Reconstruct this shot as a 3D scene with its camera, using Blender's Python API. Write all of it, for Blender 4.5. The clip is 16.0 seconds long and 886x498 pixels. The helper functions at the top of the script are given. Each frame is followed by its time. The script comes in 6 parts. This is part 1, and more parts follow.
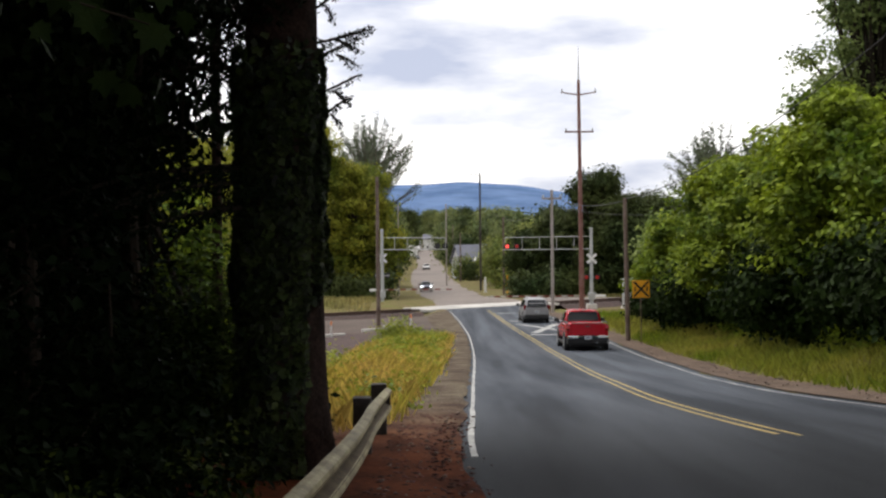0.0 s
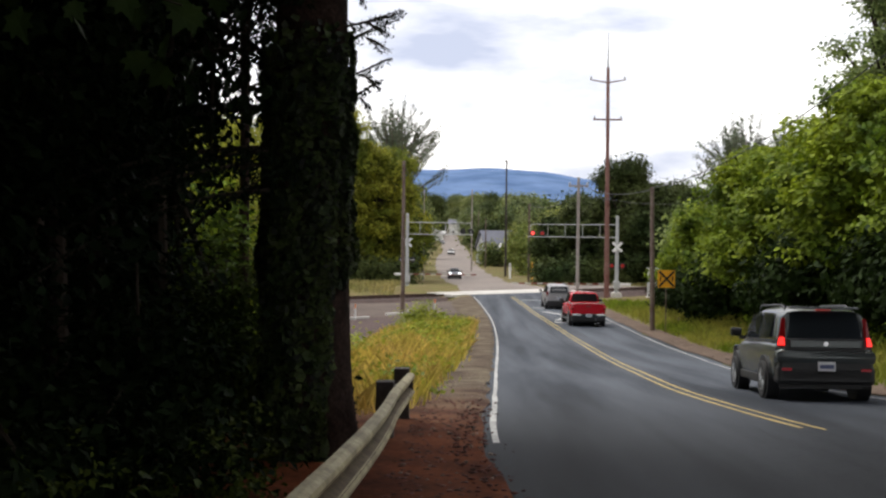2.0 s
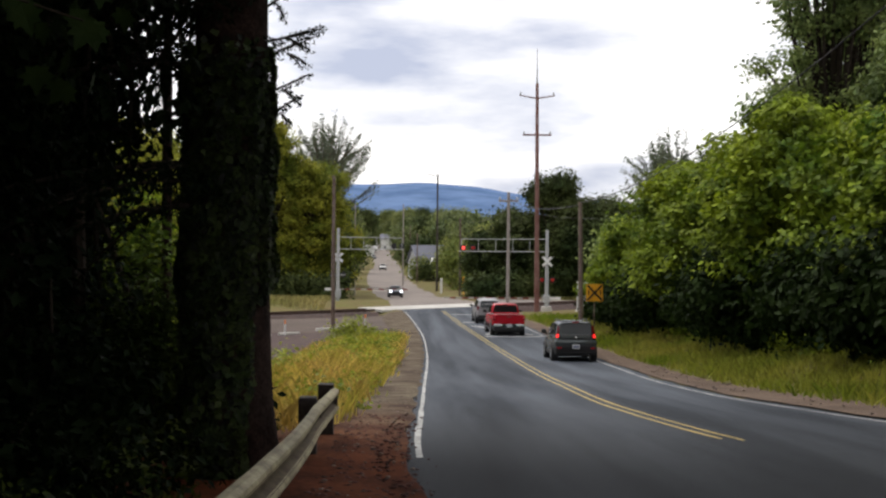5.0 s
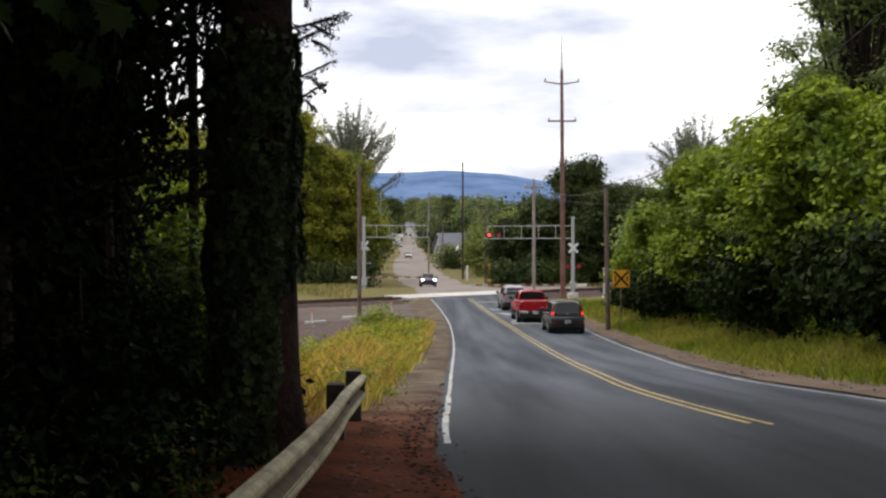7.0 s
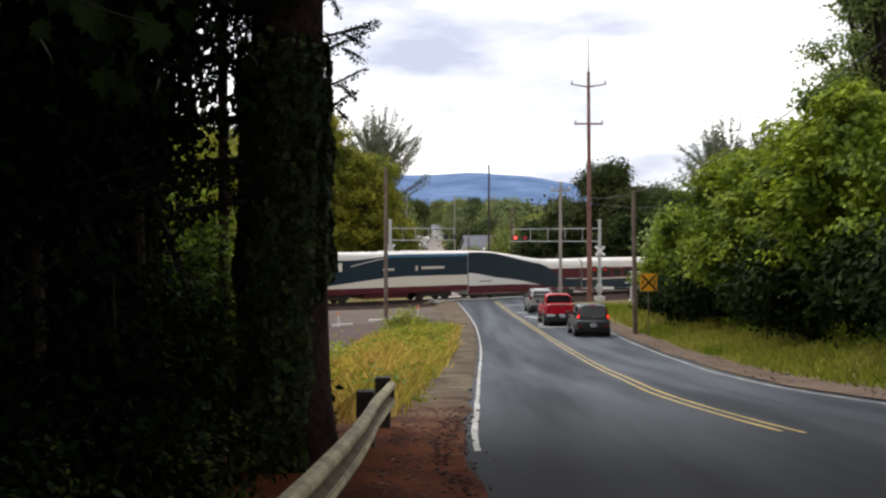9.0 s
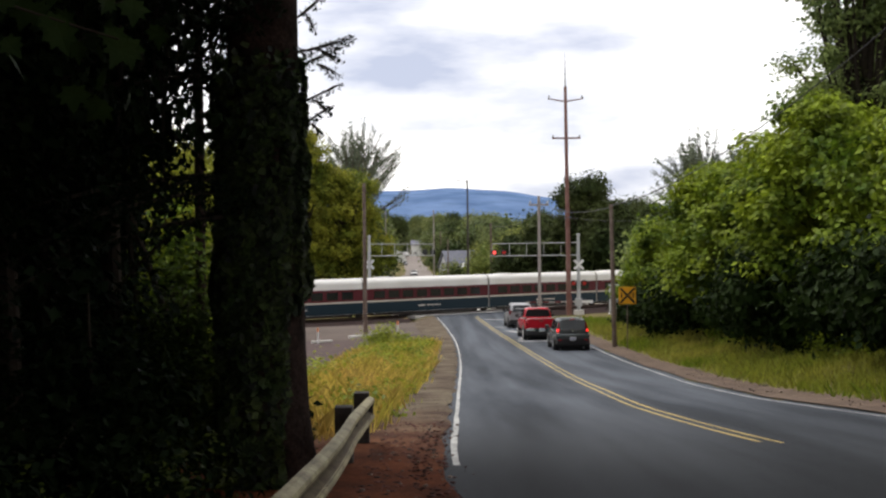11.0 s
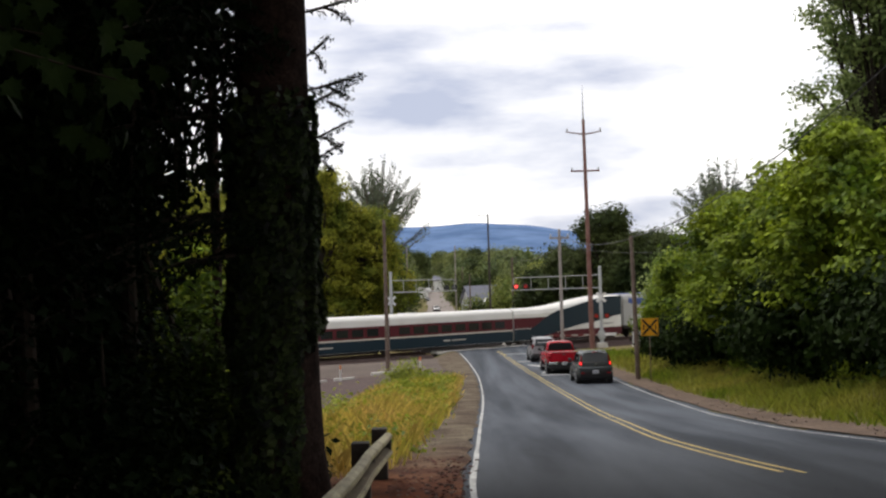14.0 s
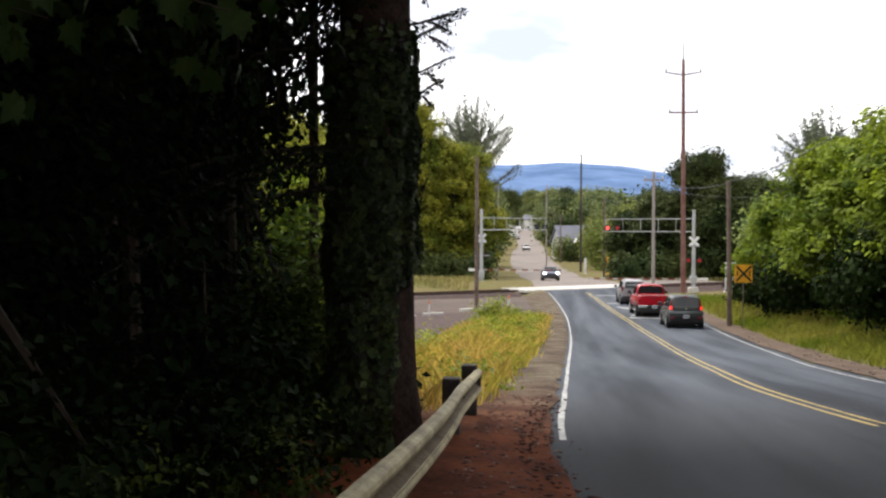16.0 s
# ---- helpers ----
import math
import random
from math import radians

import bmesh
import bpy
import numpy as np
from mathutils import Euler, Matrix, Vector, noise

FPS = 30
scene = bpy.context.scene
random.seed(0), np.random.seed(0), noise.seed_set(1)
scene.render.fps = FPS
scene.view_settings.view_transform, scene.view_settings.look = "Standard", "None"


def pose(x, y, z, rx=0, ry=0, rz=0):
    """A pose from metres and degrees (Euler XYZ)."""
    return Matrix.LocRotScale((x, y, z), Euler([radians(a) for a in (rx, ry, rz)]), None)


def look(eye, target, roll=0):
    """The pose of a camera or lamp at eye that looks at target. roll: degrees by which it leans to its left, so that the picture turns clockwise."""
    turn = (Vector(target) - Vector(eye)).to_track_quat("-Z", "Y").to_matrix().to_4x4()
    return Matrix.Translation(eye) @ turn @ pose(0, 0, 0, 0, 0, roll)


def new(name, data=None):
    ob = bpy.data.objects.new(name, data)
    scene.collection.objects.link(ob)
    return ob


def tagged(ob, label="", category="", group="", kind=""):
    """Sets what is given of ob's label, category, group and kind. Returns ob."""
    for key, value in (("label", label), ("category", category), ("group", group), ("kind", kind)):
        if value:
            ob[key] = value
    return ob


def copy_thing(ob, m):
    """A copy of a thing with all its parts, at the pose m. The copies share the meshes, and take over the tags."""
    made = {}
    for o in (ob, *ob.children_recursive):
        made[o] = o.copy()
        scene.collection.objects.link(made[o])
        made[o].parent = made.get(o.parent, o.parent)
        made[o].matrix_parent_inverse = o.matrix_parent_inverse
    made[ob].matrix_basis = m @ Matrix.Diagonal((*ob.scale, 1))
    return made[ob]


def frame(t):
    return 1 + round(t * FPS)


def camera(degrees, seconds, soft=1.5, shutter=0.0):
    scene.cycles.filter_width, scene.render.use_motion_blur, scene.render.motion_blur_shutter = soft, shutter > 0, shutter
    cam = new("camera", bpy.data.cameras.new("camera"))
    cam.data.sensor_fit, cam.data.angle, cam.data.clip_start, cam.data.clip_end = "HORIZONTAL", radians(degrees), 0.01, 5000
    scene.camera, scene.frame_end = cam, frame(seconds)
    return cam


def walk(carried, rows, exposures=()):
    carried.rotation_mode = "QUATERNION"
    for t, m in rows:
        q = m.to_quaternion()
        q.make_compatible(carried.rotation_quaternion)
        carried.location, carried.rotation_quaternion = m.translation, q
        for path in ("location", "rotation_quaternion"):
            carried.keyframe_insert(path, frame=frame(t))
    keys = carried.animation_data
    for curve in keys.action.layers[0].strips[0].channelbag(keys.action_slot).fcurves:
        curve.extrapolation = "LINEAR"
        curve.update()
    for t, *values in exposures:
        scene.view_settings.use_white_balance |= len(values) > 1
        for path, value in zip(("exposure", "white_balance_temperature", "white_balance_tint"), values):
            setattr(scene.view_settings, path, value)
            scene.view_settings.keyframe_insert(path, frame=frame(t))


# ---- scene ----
EYE = 1.6
cam = camera(43.1, 16.0, 2.4)
# seconds, x, y, z from the standing eye, pitch, roll, yaw
ROWS = [
    (0.0, -0.045, 0.028, -0.016, -0.613, 0.597, -0.029),
    (0.5, -0.030, 0.001, -0.067, 0.050, 0.220, 0.392),
    (1.0, -0.063, 0.017, -0.014, -0.478, -0.882, 1.515),
    (1.5, -0.038, 0.013, -0.030, -0.680, -0.658, 1.405),
    (2.0, -0.054, 0.034, -0.011, -1.372, -0.592, 1.277),
    (2.5, -0.019, 0.004, -0.007, -1.051, -1.224, 0.946),
    (3.0, -0.006, -0.007, 0.014, -0.803, -0.283, -0.079),
    (3.5, 0.027, 0.000, 0.013, 0.555, 1.276, -2.774),
    (4.0, 0.047, 0.010, -0.006, 0.450, -0.567, -2.538),
    (4.2, 0.050, -0.003, -0.001, -0.271, -0.679, -2.632),
    (6.3, 0.052, 0.008, -0.013, -0.917, -0.014, -1.288),
    (6.5, 0.039, -0.001, -0.014, -1.134, 0.068, -1.502),
    (7.0, 0.045, 0.012, -0.028, -1.217, 0.065, -0.897),
    (7.5, 0.005, 0.042, 0.041, -0.810, 1.304, 0.136),
    (8.0, 0.024, 0.038, 0.013, -1.414, 0.498, -0.708),
    (8.5, 0.031, 0.046, 0.029, -1.047, 2.142, 0.530),
    (8.7, -0.001, 0.033, 0.027, -1.190, 0.137, 0.487),
    (10.8, 0.016, 0.024, 0.043, 0.475, 0.471, -0.263),
    (11.0, 0.026, 0.018, 0.016, -0.320, 0.625, -0.639),
    (11.5, 0.022, 0.023, 0.026, -1.157, -0.312, -0.835),
    (12.0, 0.046, -0.016, -0.061, -0.478, 0.871, 1.236),
    (12.5, 0.080, -0.024, -0.107, -2.002, 1.519, 2.208),
    (13.0, 0.115, -0.024, -0.098, -1.086, 1.393, 1.779),
    (13.5, 0.138, -0.000, -0.004, 1.501, 0.814, 1.566),
    (14.0, 0.123, 0.007, -0.002, 1.515, 1.734, 0.501),
    (14.5, 0.091, 0.019, 0.023, 0.944, 1.548, 0.806),
    (15.0, 0.059, 0.007, 0.011, 0.375, 1.134, 0.075),
    (15.5, 0.122, -0.018, -0.079, -0.301, 1.892, 3.672),
    (16.0, 0.060, 0.021, 0.008, -1.621, -0.125, 5.109),
]
walk(cam, [(t, pose(x, y, EYE + z, 90 + pitch, roll, yaw)) for t, x, y, z, pitch, roll, yaw in ROWS],
     exposures=[(0.0, 0.04), (1.5, 0.05), (2.5, 0.33), (3.5, 0.06), (4.0, -0.04), (7.0, 0.08), (8.5, 0.18), (11.0, 0.08), (12.5, 0.42), (13.0, 0.52), (13.5, 0.18), (14.5, -0.08), (15.5, -0.02), (16.0, 0.58)])

# ---- light: bright broken overcast, a weak veiled sun ----
SUN_EL, SUN_AZ = 58.0, 318.0
world = bpy.data.worlds.new("world")
scene.world = world
world.use_nodes = True
wn, wl = world.node_tree.nodes, world.node_tree.links
wn.clear()
w_out = wn.new("ShaderNodeOutputWorld")
w_bg = wn.new("ShaderNodeBackground")
w_sky = wn.new("ShaderNodeTexSky")
w_sky.sky_type = "NISHITA"
w_sky.sun_disc = False
w_sky.sun_elevation = radians(SUN_EL)
w_sky.sun_rotation = radians(SUN_AZ)
w_sky.altitude = 50
w_scale = wn.new("ShaderNodeVectorMath")
w_scale.operation = "MULTIPLY"
w_scale.inputs[1].default_value = (0.12, 0.12, 0.12)
w_tc = wn.new("ShaderNodeTexCoord")
w_map = wn.new("ShaderNodeMapping")
w_map.inputs["Scale"].default_value = (2.2, 2.2, 8.5)
w_map.inputs["Location"].default_value = (0.35, 0.1, 0.55)
w_noise = wn.new("ShaderNodeTexNoise")
w_noise.inputs["Scale"].default_value = 1.3
w_noise.inputs["Detail"].default_value = 7.0
w_noise.inputs["Roughness"].default_value = 0.52
w_ramp = wn.new("ShaderNodeValToRGB")
w_ramp.color_ramp.elements[0].position = 0.34
w_ramp.color_ramp.elements[0].color = (0.60, 0.64, 0.80, 1)
w_ramp.color_ramp.elements[1].position = 0.50
w_ramp.color_ramp.elements[1].color = (1.42, 1.38, 1.36, 1)
w_mix = wn.new("ShaderNodeMix")
w_mix.data_type = "RGBA"
w_mix.inputs[0].default_value = 0.9
w_bg.inputs["Strength"].default_value = 1.0
wl.new(w_sky.outputs[0], w_scale.inputs[0])
wl.new(w_tc.outputs["Generated"], w_map.inputs[0])
wl.new(w_map.outputs[0], w_noise.inputs["Vector"])
wl.new(w_noise.outputs["Fac"], w_ramp.inputs[0])
wl.new(w_scale.outputs[0], w_mix.inputs[6])
wl.new(w_ramp.outputs[0], w_mix.inputs[7])
wl.new(w_mix.outputs[2], w_bg.inputs["Color"])
wl.new(w_bg.outputs[0], w_out.inputs["Surface"])

sun = new("sun", bpy.data.lights.new("sun", "SUN"))
sun.data.energy = 2.2
sun.data.angle = radians(16)
sun.data.color = (1.0, 0.95, 0.86)
_a, _e = radians(SUN_AZ), radians(SUN_EL)
sun.matrix_world = look((math.sin(_a) * math.cos(_e) * 50, math.cos(_a) * math.cos(_e) * 50, math.sin(_e) * 50), (0, 0, 0))
scene.view_settings.exposure = 0.0


# ---- materials ----
def mat(name, base, rough=0.6, metal=0.0, second=None, scale=6.0, amount=0.5, bump=0.0, bump_scale=40.0, island=0.0,
        obj_random=0.0, translucent=0.0, emit=None, emit_strength=0.0, spec=0.5, alpha=None, grain=0.0, grain_scale=60.0, coords="Object", stretch=None):
    m = bpy.data.materials.new(name)
    m.use_nodes = True
    n, l = m.node_tree.nodes, m.node_tree.links
    b = n["Principled BSDF"]
    out = n["Material Output"]
    b.inputs["Roughness"].default_value = rough
    b.inputs["Metallic"].default_value = metal
    b.inputs["Specular IOR Level"].default_value = spec
    tc = n.new("ShaderNodeTexCoord")
    col = n.new("ShaderNodeRGB")
    col.outputs[0].default_value = (*base, 1)
    cur = col.outputs[0]
    if second is not None:
        no = n.new("ShaderNodeTexNoise")
        no.inputs["Scale"].default_value = scale
        no.inputs["Detail"].default_value = 5
        if stretch:
            mp = n.new("ShaderNodeMapping")
            mp.inputs["Scale"].default_value = stretch
            l.new(tc.outputs[coords], mp.inputs[0])
            l.new(mp.outputs[0], no.inputs["Vector"])
        else:
            l.new(tc.outputs[coords], no.inputs["Vector"])
        ra = n.new("ShaderNodeValToRGB")
        ra.color_ramp.elements[0].position = 0.5 - 0.16
        ra.color_ramp.elements[1].position = 0.5 + 0.16
        l.new(no.outputs["Fac"], ra.inputs[0])
        mu = n.new("ShaderNodeMath")
        mu.operation = "MULTIPLY"
        mu.inputs[1].default_value = amount
        l.new(ra.outputs[0], mu.inputs[0])
        mx = n.new("ShaderNodeMix")
        mx.data_type = "RGBA"
        l.new(mu.outputs[0], mx.inputs[0])
        l.new(cur, mx.inputs[6])
        mx.inputs[7].default_value = (*second, 1)
        cur = mx.outputs[2]
    if grain > 0:
        no = n.new("ShaderNodeTexNoise")
        no.inputs["Scale"].default_value = grain_scale
        no.inputs["Detail"].default_value = 3
        l.new(tc.outputs[coords], no.inputs["Vector"])
        mr = n.new("ShaderNodeMapRange")
        mr.inputs[1].default_value, mr.inputs[2].default_value = 0.3, 0.7
        mr.inputs[3].default_value, mr.inputs[4].default_value = 1 - grain, 1 + grain
        l.new(no.outputs["Fac"], mr.inputs[0])
        vm = n.new("ShaderNodeVectorMath")
        vm.operation = "SCALE"
        l.new(cur, vm.inputs[0])
        l.new(mr.outputs[0], vm.inputs["Scale"])
        cur = vm.outputs[0]
    if island > 0 or obj_random > 0:
        src = n.new("ShaderNodeNewGeometry").outputs["Random Per Island"] if island > 0 else n.new("ShaderNodeObjectInfo").outputs["Random"]
        k = island or obj_random
        mr = n.new("ShaderNodeMapRange")
        mr.inputs[3].default_value, mr.inputs[4].default_value = 1 - k, 1 + k
        l.new(src, mr.inputs[0])
        vm = n.new("ShaderNodeVectorMath")
        vm.operation = "SCALE"
        l.new(cur, vm.inputs[0])
        l.new(mr.outputs[0], vm.inputs["Scale"])
        cur = vm.outputs[0]
    l.new(cur, b.inputs["Base Color"])
    if bump > 0:
        no = n.new("ShaderNodeTexNoise")
        no.inputs["Scale"].default_value = bump_scale
        no.inputs["Detail"].default_value = 4
        l.new(tc.outputs[coords], no.inputs["Vector"])
        bu = n.new("ShaderNodeBump")
        bu.inputs["Strength"].default_value = bump
        bu.inputs["Distance"].default_value = 0.02
        l.new(no.outputs["Fac"], bu.inputs["Height"])
        l.new(bu.outputs[0], b.inputs["Normal"])
    if emit is not None:
        b.inputs["Emission Color"].default_value = (*emit, 1)
        b.inputs["Emission Strength"].default_value = emit_strength
    if translucent > 0:
        tr = n.new("ShaderNodeBsdfTranslucent")
        l.new(cur, tr.inputs["Color"])
        ms = n.new("ShaderNodeMixShader")
        ms.inputs[0].default_value = translucent
        l.new(b.outputs[0], ms.inputs[1])
        l.new(tr.outputs[0], ms.inputs[2])
        l.new(ms.outputs[0], out.inputs["Surface"])
    return m


def leaf_mat(name, base, second, scale=0.25, amount=0.8, tr=0.35, island=0.45, spec=0.2):
    return mat(name, base, 0.6, second=second, scale=scale, amount=amount, translucent=tr, island=island, spec=spec)


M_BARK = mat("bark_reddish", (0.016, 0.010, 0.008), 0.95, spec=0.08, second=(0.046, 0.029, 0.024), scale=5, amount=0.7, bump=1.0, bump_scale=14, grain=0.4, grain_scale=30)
M_BARK_DARK = mat("bark_dark", (0.025, 0.019, 0.015), 0.95, spec=0.1, second=(0.06, 0.048, 0.038), scale=4, bump=0.8, bump_scale=12)
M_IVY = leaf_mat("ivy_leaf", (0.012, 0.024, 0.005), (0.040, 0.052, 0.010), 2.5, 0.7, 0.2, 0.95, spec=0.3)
# next three are near-black: the woods' shade is put into the colour
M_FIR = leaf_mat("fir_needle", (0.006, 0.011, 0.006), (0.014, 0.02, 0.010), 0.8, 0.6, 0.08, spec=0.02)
M_WOODS = leaf_mat("shade_toned_leaf", (0.004, 0.008, 0.003), (0.010, 0.017, 0.005), 0.6, 0.6, 0.1, spec=0.02)
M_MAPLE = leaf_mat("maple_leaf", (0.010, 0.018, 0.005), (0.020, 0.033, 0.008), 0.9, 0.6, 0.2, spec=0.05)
M_HEDGE = leaf_mat("roadside_leaf", (0.05, 0.10, 0.010), (0.27, 0.33, 0.022), 0.45, 0.9, 0.3, 0.5, spec=0.12)
# far darker than the roadside leaf: shade under the crowns as a colour
M_UNDER = leaf_mat("understory_shade_leaf", (0.007, 0.015, 0.003), (0.020, 0.034, 0.006), 0.5, 0.8, 0.15, spec=0.04)
M_TALL = leaf_mat("alder_leaf", (0.10, 0.15, 0.05), (0.26, 0.31, 0.10), 0.5, 0.85, 0.42)
M_SAPLING = leaf_mat("sapling_leaf", (0.045, 0.085, 0.012), (0.11, 0.16, 0.022), 0.9, 0.8, 0.3, spec=0.1)
M_COTTON = leaf_mat("cottonwood_leaf", (0.085, 0.105, 0.065), (0.15, 0.175, 0.11), 0.3, 0.8, 0.3)
M_YELLOWGREEN = leaf_mat("yellow_green_leaf", (0.10, 0.135, 0.018), (0.32, 0.31, 0.04), 0.3, 0.95, 0.42, 0.55, spec=0.1)
M_DARKTREE = leaf_mat("dark_green_leaf", (0.03, 0.05, 0.016), (0.085, 0.10, 0.028), 0.2, 0.8, 0.25, spec=0.1)
M_FARTREE = leaf_mat("far_leaf", (0.07, 0.10, 0.035), (0.21, 0.23, 0.07), 0.11, 0.9, 0.25, 0.5)
M_SCRUB = leaf_mat("scrub_leaf", (0.12, 0.16, 0.035), (0.27, 0.28, 0.07), 0.2, 0.9, 0.3, 0.5)
# dimmer than the open weeds, with woodland shade put into the colour
M_SHADEWEED = leaf_mat("shade_toned_weed_leaf", (0.022, 0.036, 0.006), (0.055, 0.068, 0.011), 0.9, 0.6, 0.15, spec=0.03)
M_WEED = leaf_mat("weed_leaf", (0.12, 0.19, 0.015), (0.36, 0.37, 0.04), 0.6, 0.9, 0.35)
M_DRYGRASS = leaf_mat("dry_grass", (0.62, 0.42, 0.12), (0.40, 0.36, 0.05), 0.4, 0.9, 0.3)
M_STRAW = leaf_mat("faded_straw", (0.30, 0.25, 0.10), (0.20, 0.20, 0.06), 0.2, 0.9, 0.3)
M_GRASS = leaf_mat("verge_grass", (0.13, 0.19, 0.012), (0.34, 0.30, 0.06), 0.22, 0.9, 0.35)
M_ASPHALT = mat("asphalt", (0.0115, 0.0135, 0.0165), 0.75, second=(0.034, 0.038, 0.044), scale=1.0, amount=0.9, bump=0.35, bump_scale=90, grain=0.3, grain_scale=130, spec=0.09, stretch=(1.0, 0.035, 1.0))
M_ROAD_FAR = mat("pale_road", (0.25, 0.215, 0.195), 0.9, spec=0.1, second=(0.17, 0.15, 0.14), scale=0.14, amount=0.8, grain=0.15, grain_scale=3)
M_WHITE_LINE = mat("white_road_paint", (0.46, 0.46, 0.45), 0.8, second=(0.15, 0.147, 0.143), scale=4.0, amount=0.7, grain=0.15)
M_YELLOW_LINE = mat("yellow_road_paint", (0.46, 0.35, 0.12), 0.8, second=(0.26, 0.19, 0.07), scale=3.0, amount=0.6, grain=0.15)
M_CONCRETE = mat("pale_concrete", (0.55, 0.53, 0.50), 0.85, second=(0.38, 0.36, 0.33), scale=1.2, amount=0.7, obj_random=0.12)
M_BALLAST = mat("ballast", (0.060, 0.034, 0.029), 0.95, second=(0.038, 0.024, 0.021), scale=2.5, amount=0.8, bump=1.0, bump_scale=9, grain=0.4, grain_scale=9)
M_RAIL = mat("rusty_rail", (0.075, 0.04, 0.03), 0.7, 0.3, second=(0.04, 0.025, 0.02), scale=2.0)
M_TIE = mat("creosoted_timber", (0.045, 0.033, 0.028), 0.9, obj_random=0.3)
M_POLE = mat("weathered_pole", (0.10, 0.065, 0.05), 0.9, second=(0.19, 0.15, 0.125), scale=1.2, amount=0.8, grain=0.25, grain_scale=12)
M_POLE_RED = mat("reddish_pole", (0.14, 0.055, 0.045), 0.9, second=(0.22, 0.13, 0.11), scale=0.8, amount=0.7, grain=0.2, grain_scale=12)
M_POLE_GREY = mat("grey_pole", (0.26, 0.22, 0.20), 0.9, second=(0.34, 0.31, 0.29), scale=0.8, amount=0.7, grain=0.2, grain_scale=12)
M_GALV = mat("galvanised_steel", (0.40, 0.41, 0.42), 0.5, 0.25, second=(0.38, 0.39, 0.40), scale=2.0, amount=0.6)
M_GROOVE_BROWN = mat("groove_dark_brown", (0.085, 0.06, 0.035), 0.9, second=(0.16, 0.125, 0.075), scale=3.0, amount=0.7, grain=0.3, grain_scale=25)
M_RAILWHITE = mat("weathered_rail_paint", (0.42, 0.37, 0.22), 0.75, second=(0.17, 0.14, 0.085), scale=3.5, amount=0.8, bump=0.2, grain=0.25, grain_scale=30)
M_POST = mat("dark_timber_post", (0.035, 0.028, 0.024), 0.9, second=(0.07, 0.055, 0.045), scale=5, grain=0.3, grain_scale=20)
M_WIRE = mat("wire", (0.02, 0.02, 0.022), 0.6)
M_BLACK = mat("black_plastic", (0.012, 0.012, 0.013), 0.5)
M_TYRE = mat("tyre_rubber", (0.015, 0.015, 0.016), 0.85)
M_RIM = mat("alloy_rim", (0.30, 0.31, 0.32), 0.4, 0.7)
M_CARGLASS = mat("tinted_glass", (0.028, 0.034, 0.040), 0.06, spec=0.7)
M_RED_PAINT = mat("red_car_paint", (0.36, 0.004, 0.014), 0.25, spec=0.4)
M_SILVER_PAINT = mat("silver_car_paint", (0.30, 0.30, 0.31), 0.3, 0.4)
M_GREY_PAINT = mat("grey_car_paint", (0.078, 0.088, 0.088), 0.24, 0.5, spec=0.6)
M_NAVY_PAINT = mat("navy_car_paint", (0.03, 0.035, 0.08), 0.3, spec=0.6)
M_WHITE_PAINT = mat("white_car_paint", (0.7, 0.7, 0.7), 0.35)
M_CHROME = mat("chrome", (0.6, 0.6, 0.62), 0.2, 1.0)
M_TAIL = mat("tail_lamp", (0.11, 0.004, 0.007), 0.15, emit=(1.0, 0.03, 0.02), emit_strength=0.03)
M_BRAKE = mat("lit_brake_lamp", (0.5, 0.02, 0.02), 0.25, emit=(1.0, 0.035, 0.03), emit_strength=1.4)
M_HEAD = mat("lit_headlamp", (0.8, 0.8, 0.85), 0.2, emit=(0.9, 0.95, 1.0), emit_strength=3.5)
M_PLATE = mat("licence_plate", (0.62, 0.62, 0.64), 0.5)
M_PLATE_BAR = mat("plate_bar", (0.08, 0.1, 0.2), 0.5)
M_FLASH = mat("lit_red_signal", (0.5, 0.02, 0.01), 0.3, emit=(1.0, 0.10, 0.08), emit_strength=1.5)
M_FLASH_DIM = mat("red_signal_lens", (0.30, 0.015, 0.012), 0.3, emit=(1.0, 0.05, 0.03), emit_strength=0.10)
M_SIGN_YELLOW = mat("yellow_sign", (0.72, 0.34, 0.015), 0.45, grain=0.05)
M_SIGN_BLACK = mat("sign_black", (0.015, 0.013, 0.012), 0.5)
M_SIGN_WHITE = mat("sign_white", (0.70, 0.70, 0.70), 0.5)
M_GATE_RED = mat("gate_red", (0.16, 0.025, 0.022), 0.6)
M_GATE_WHITE = mat("gate_white", (0.36, 0.34, 0.31), 0.6)
M_T_WHITE = mat("train_white", (0.66, 0.65, 0.62), 0.4, second=(0.52, 0.50, 0.47), scale=0.4, amount=0.5)
M_T_CREAM = mat("train_cream", (0.58, 0.54, 0.46), 0.4)
M_T_GREEN = mat("train_dark_green", (0.006, 0.019, 0.030), 0.4, spec=0.25)
M_T_TEAL = mat("train_teal", (0.02, 0.12, 0.22), 0.4)
M_T_CABRED = mat("cab_interior_red", (0.26, 0.09, 0.06), 0.4)
M_T_BROWN = mat("train_brown", (0.085, 0.012, 0.017), 0.5, spec=0.2, second=(0.05, 0.010, 0.013), scale=0.5)
M_T_GREY = mat("train_silver", (0.34, 0.34, 0.335), 0.45, 0.1, second=(0.27, 0.27, 0.27), scale=0.5)
M_T_BLUE = mat("train_blue", (0.03, 0.065, 0.24), 0.4)
M_T_UNDER = mat("train_underframe", (0.03, 0.024, 0.022), 0.8, second=(0.055, 0.04, 0.035), scale=1.5)
M_T_WINDOW = mat("train_window", (0.012, 0.014, 0.016), 0.12)
M_HOUSE = mat("pale_siding", (0.45, 0.46, 0.48), 0.8, second=(0.36, 0.37, 0.39), scale=0.6)
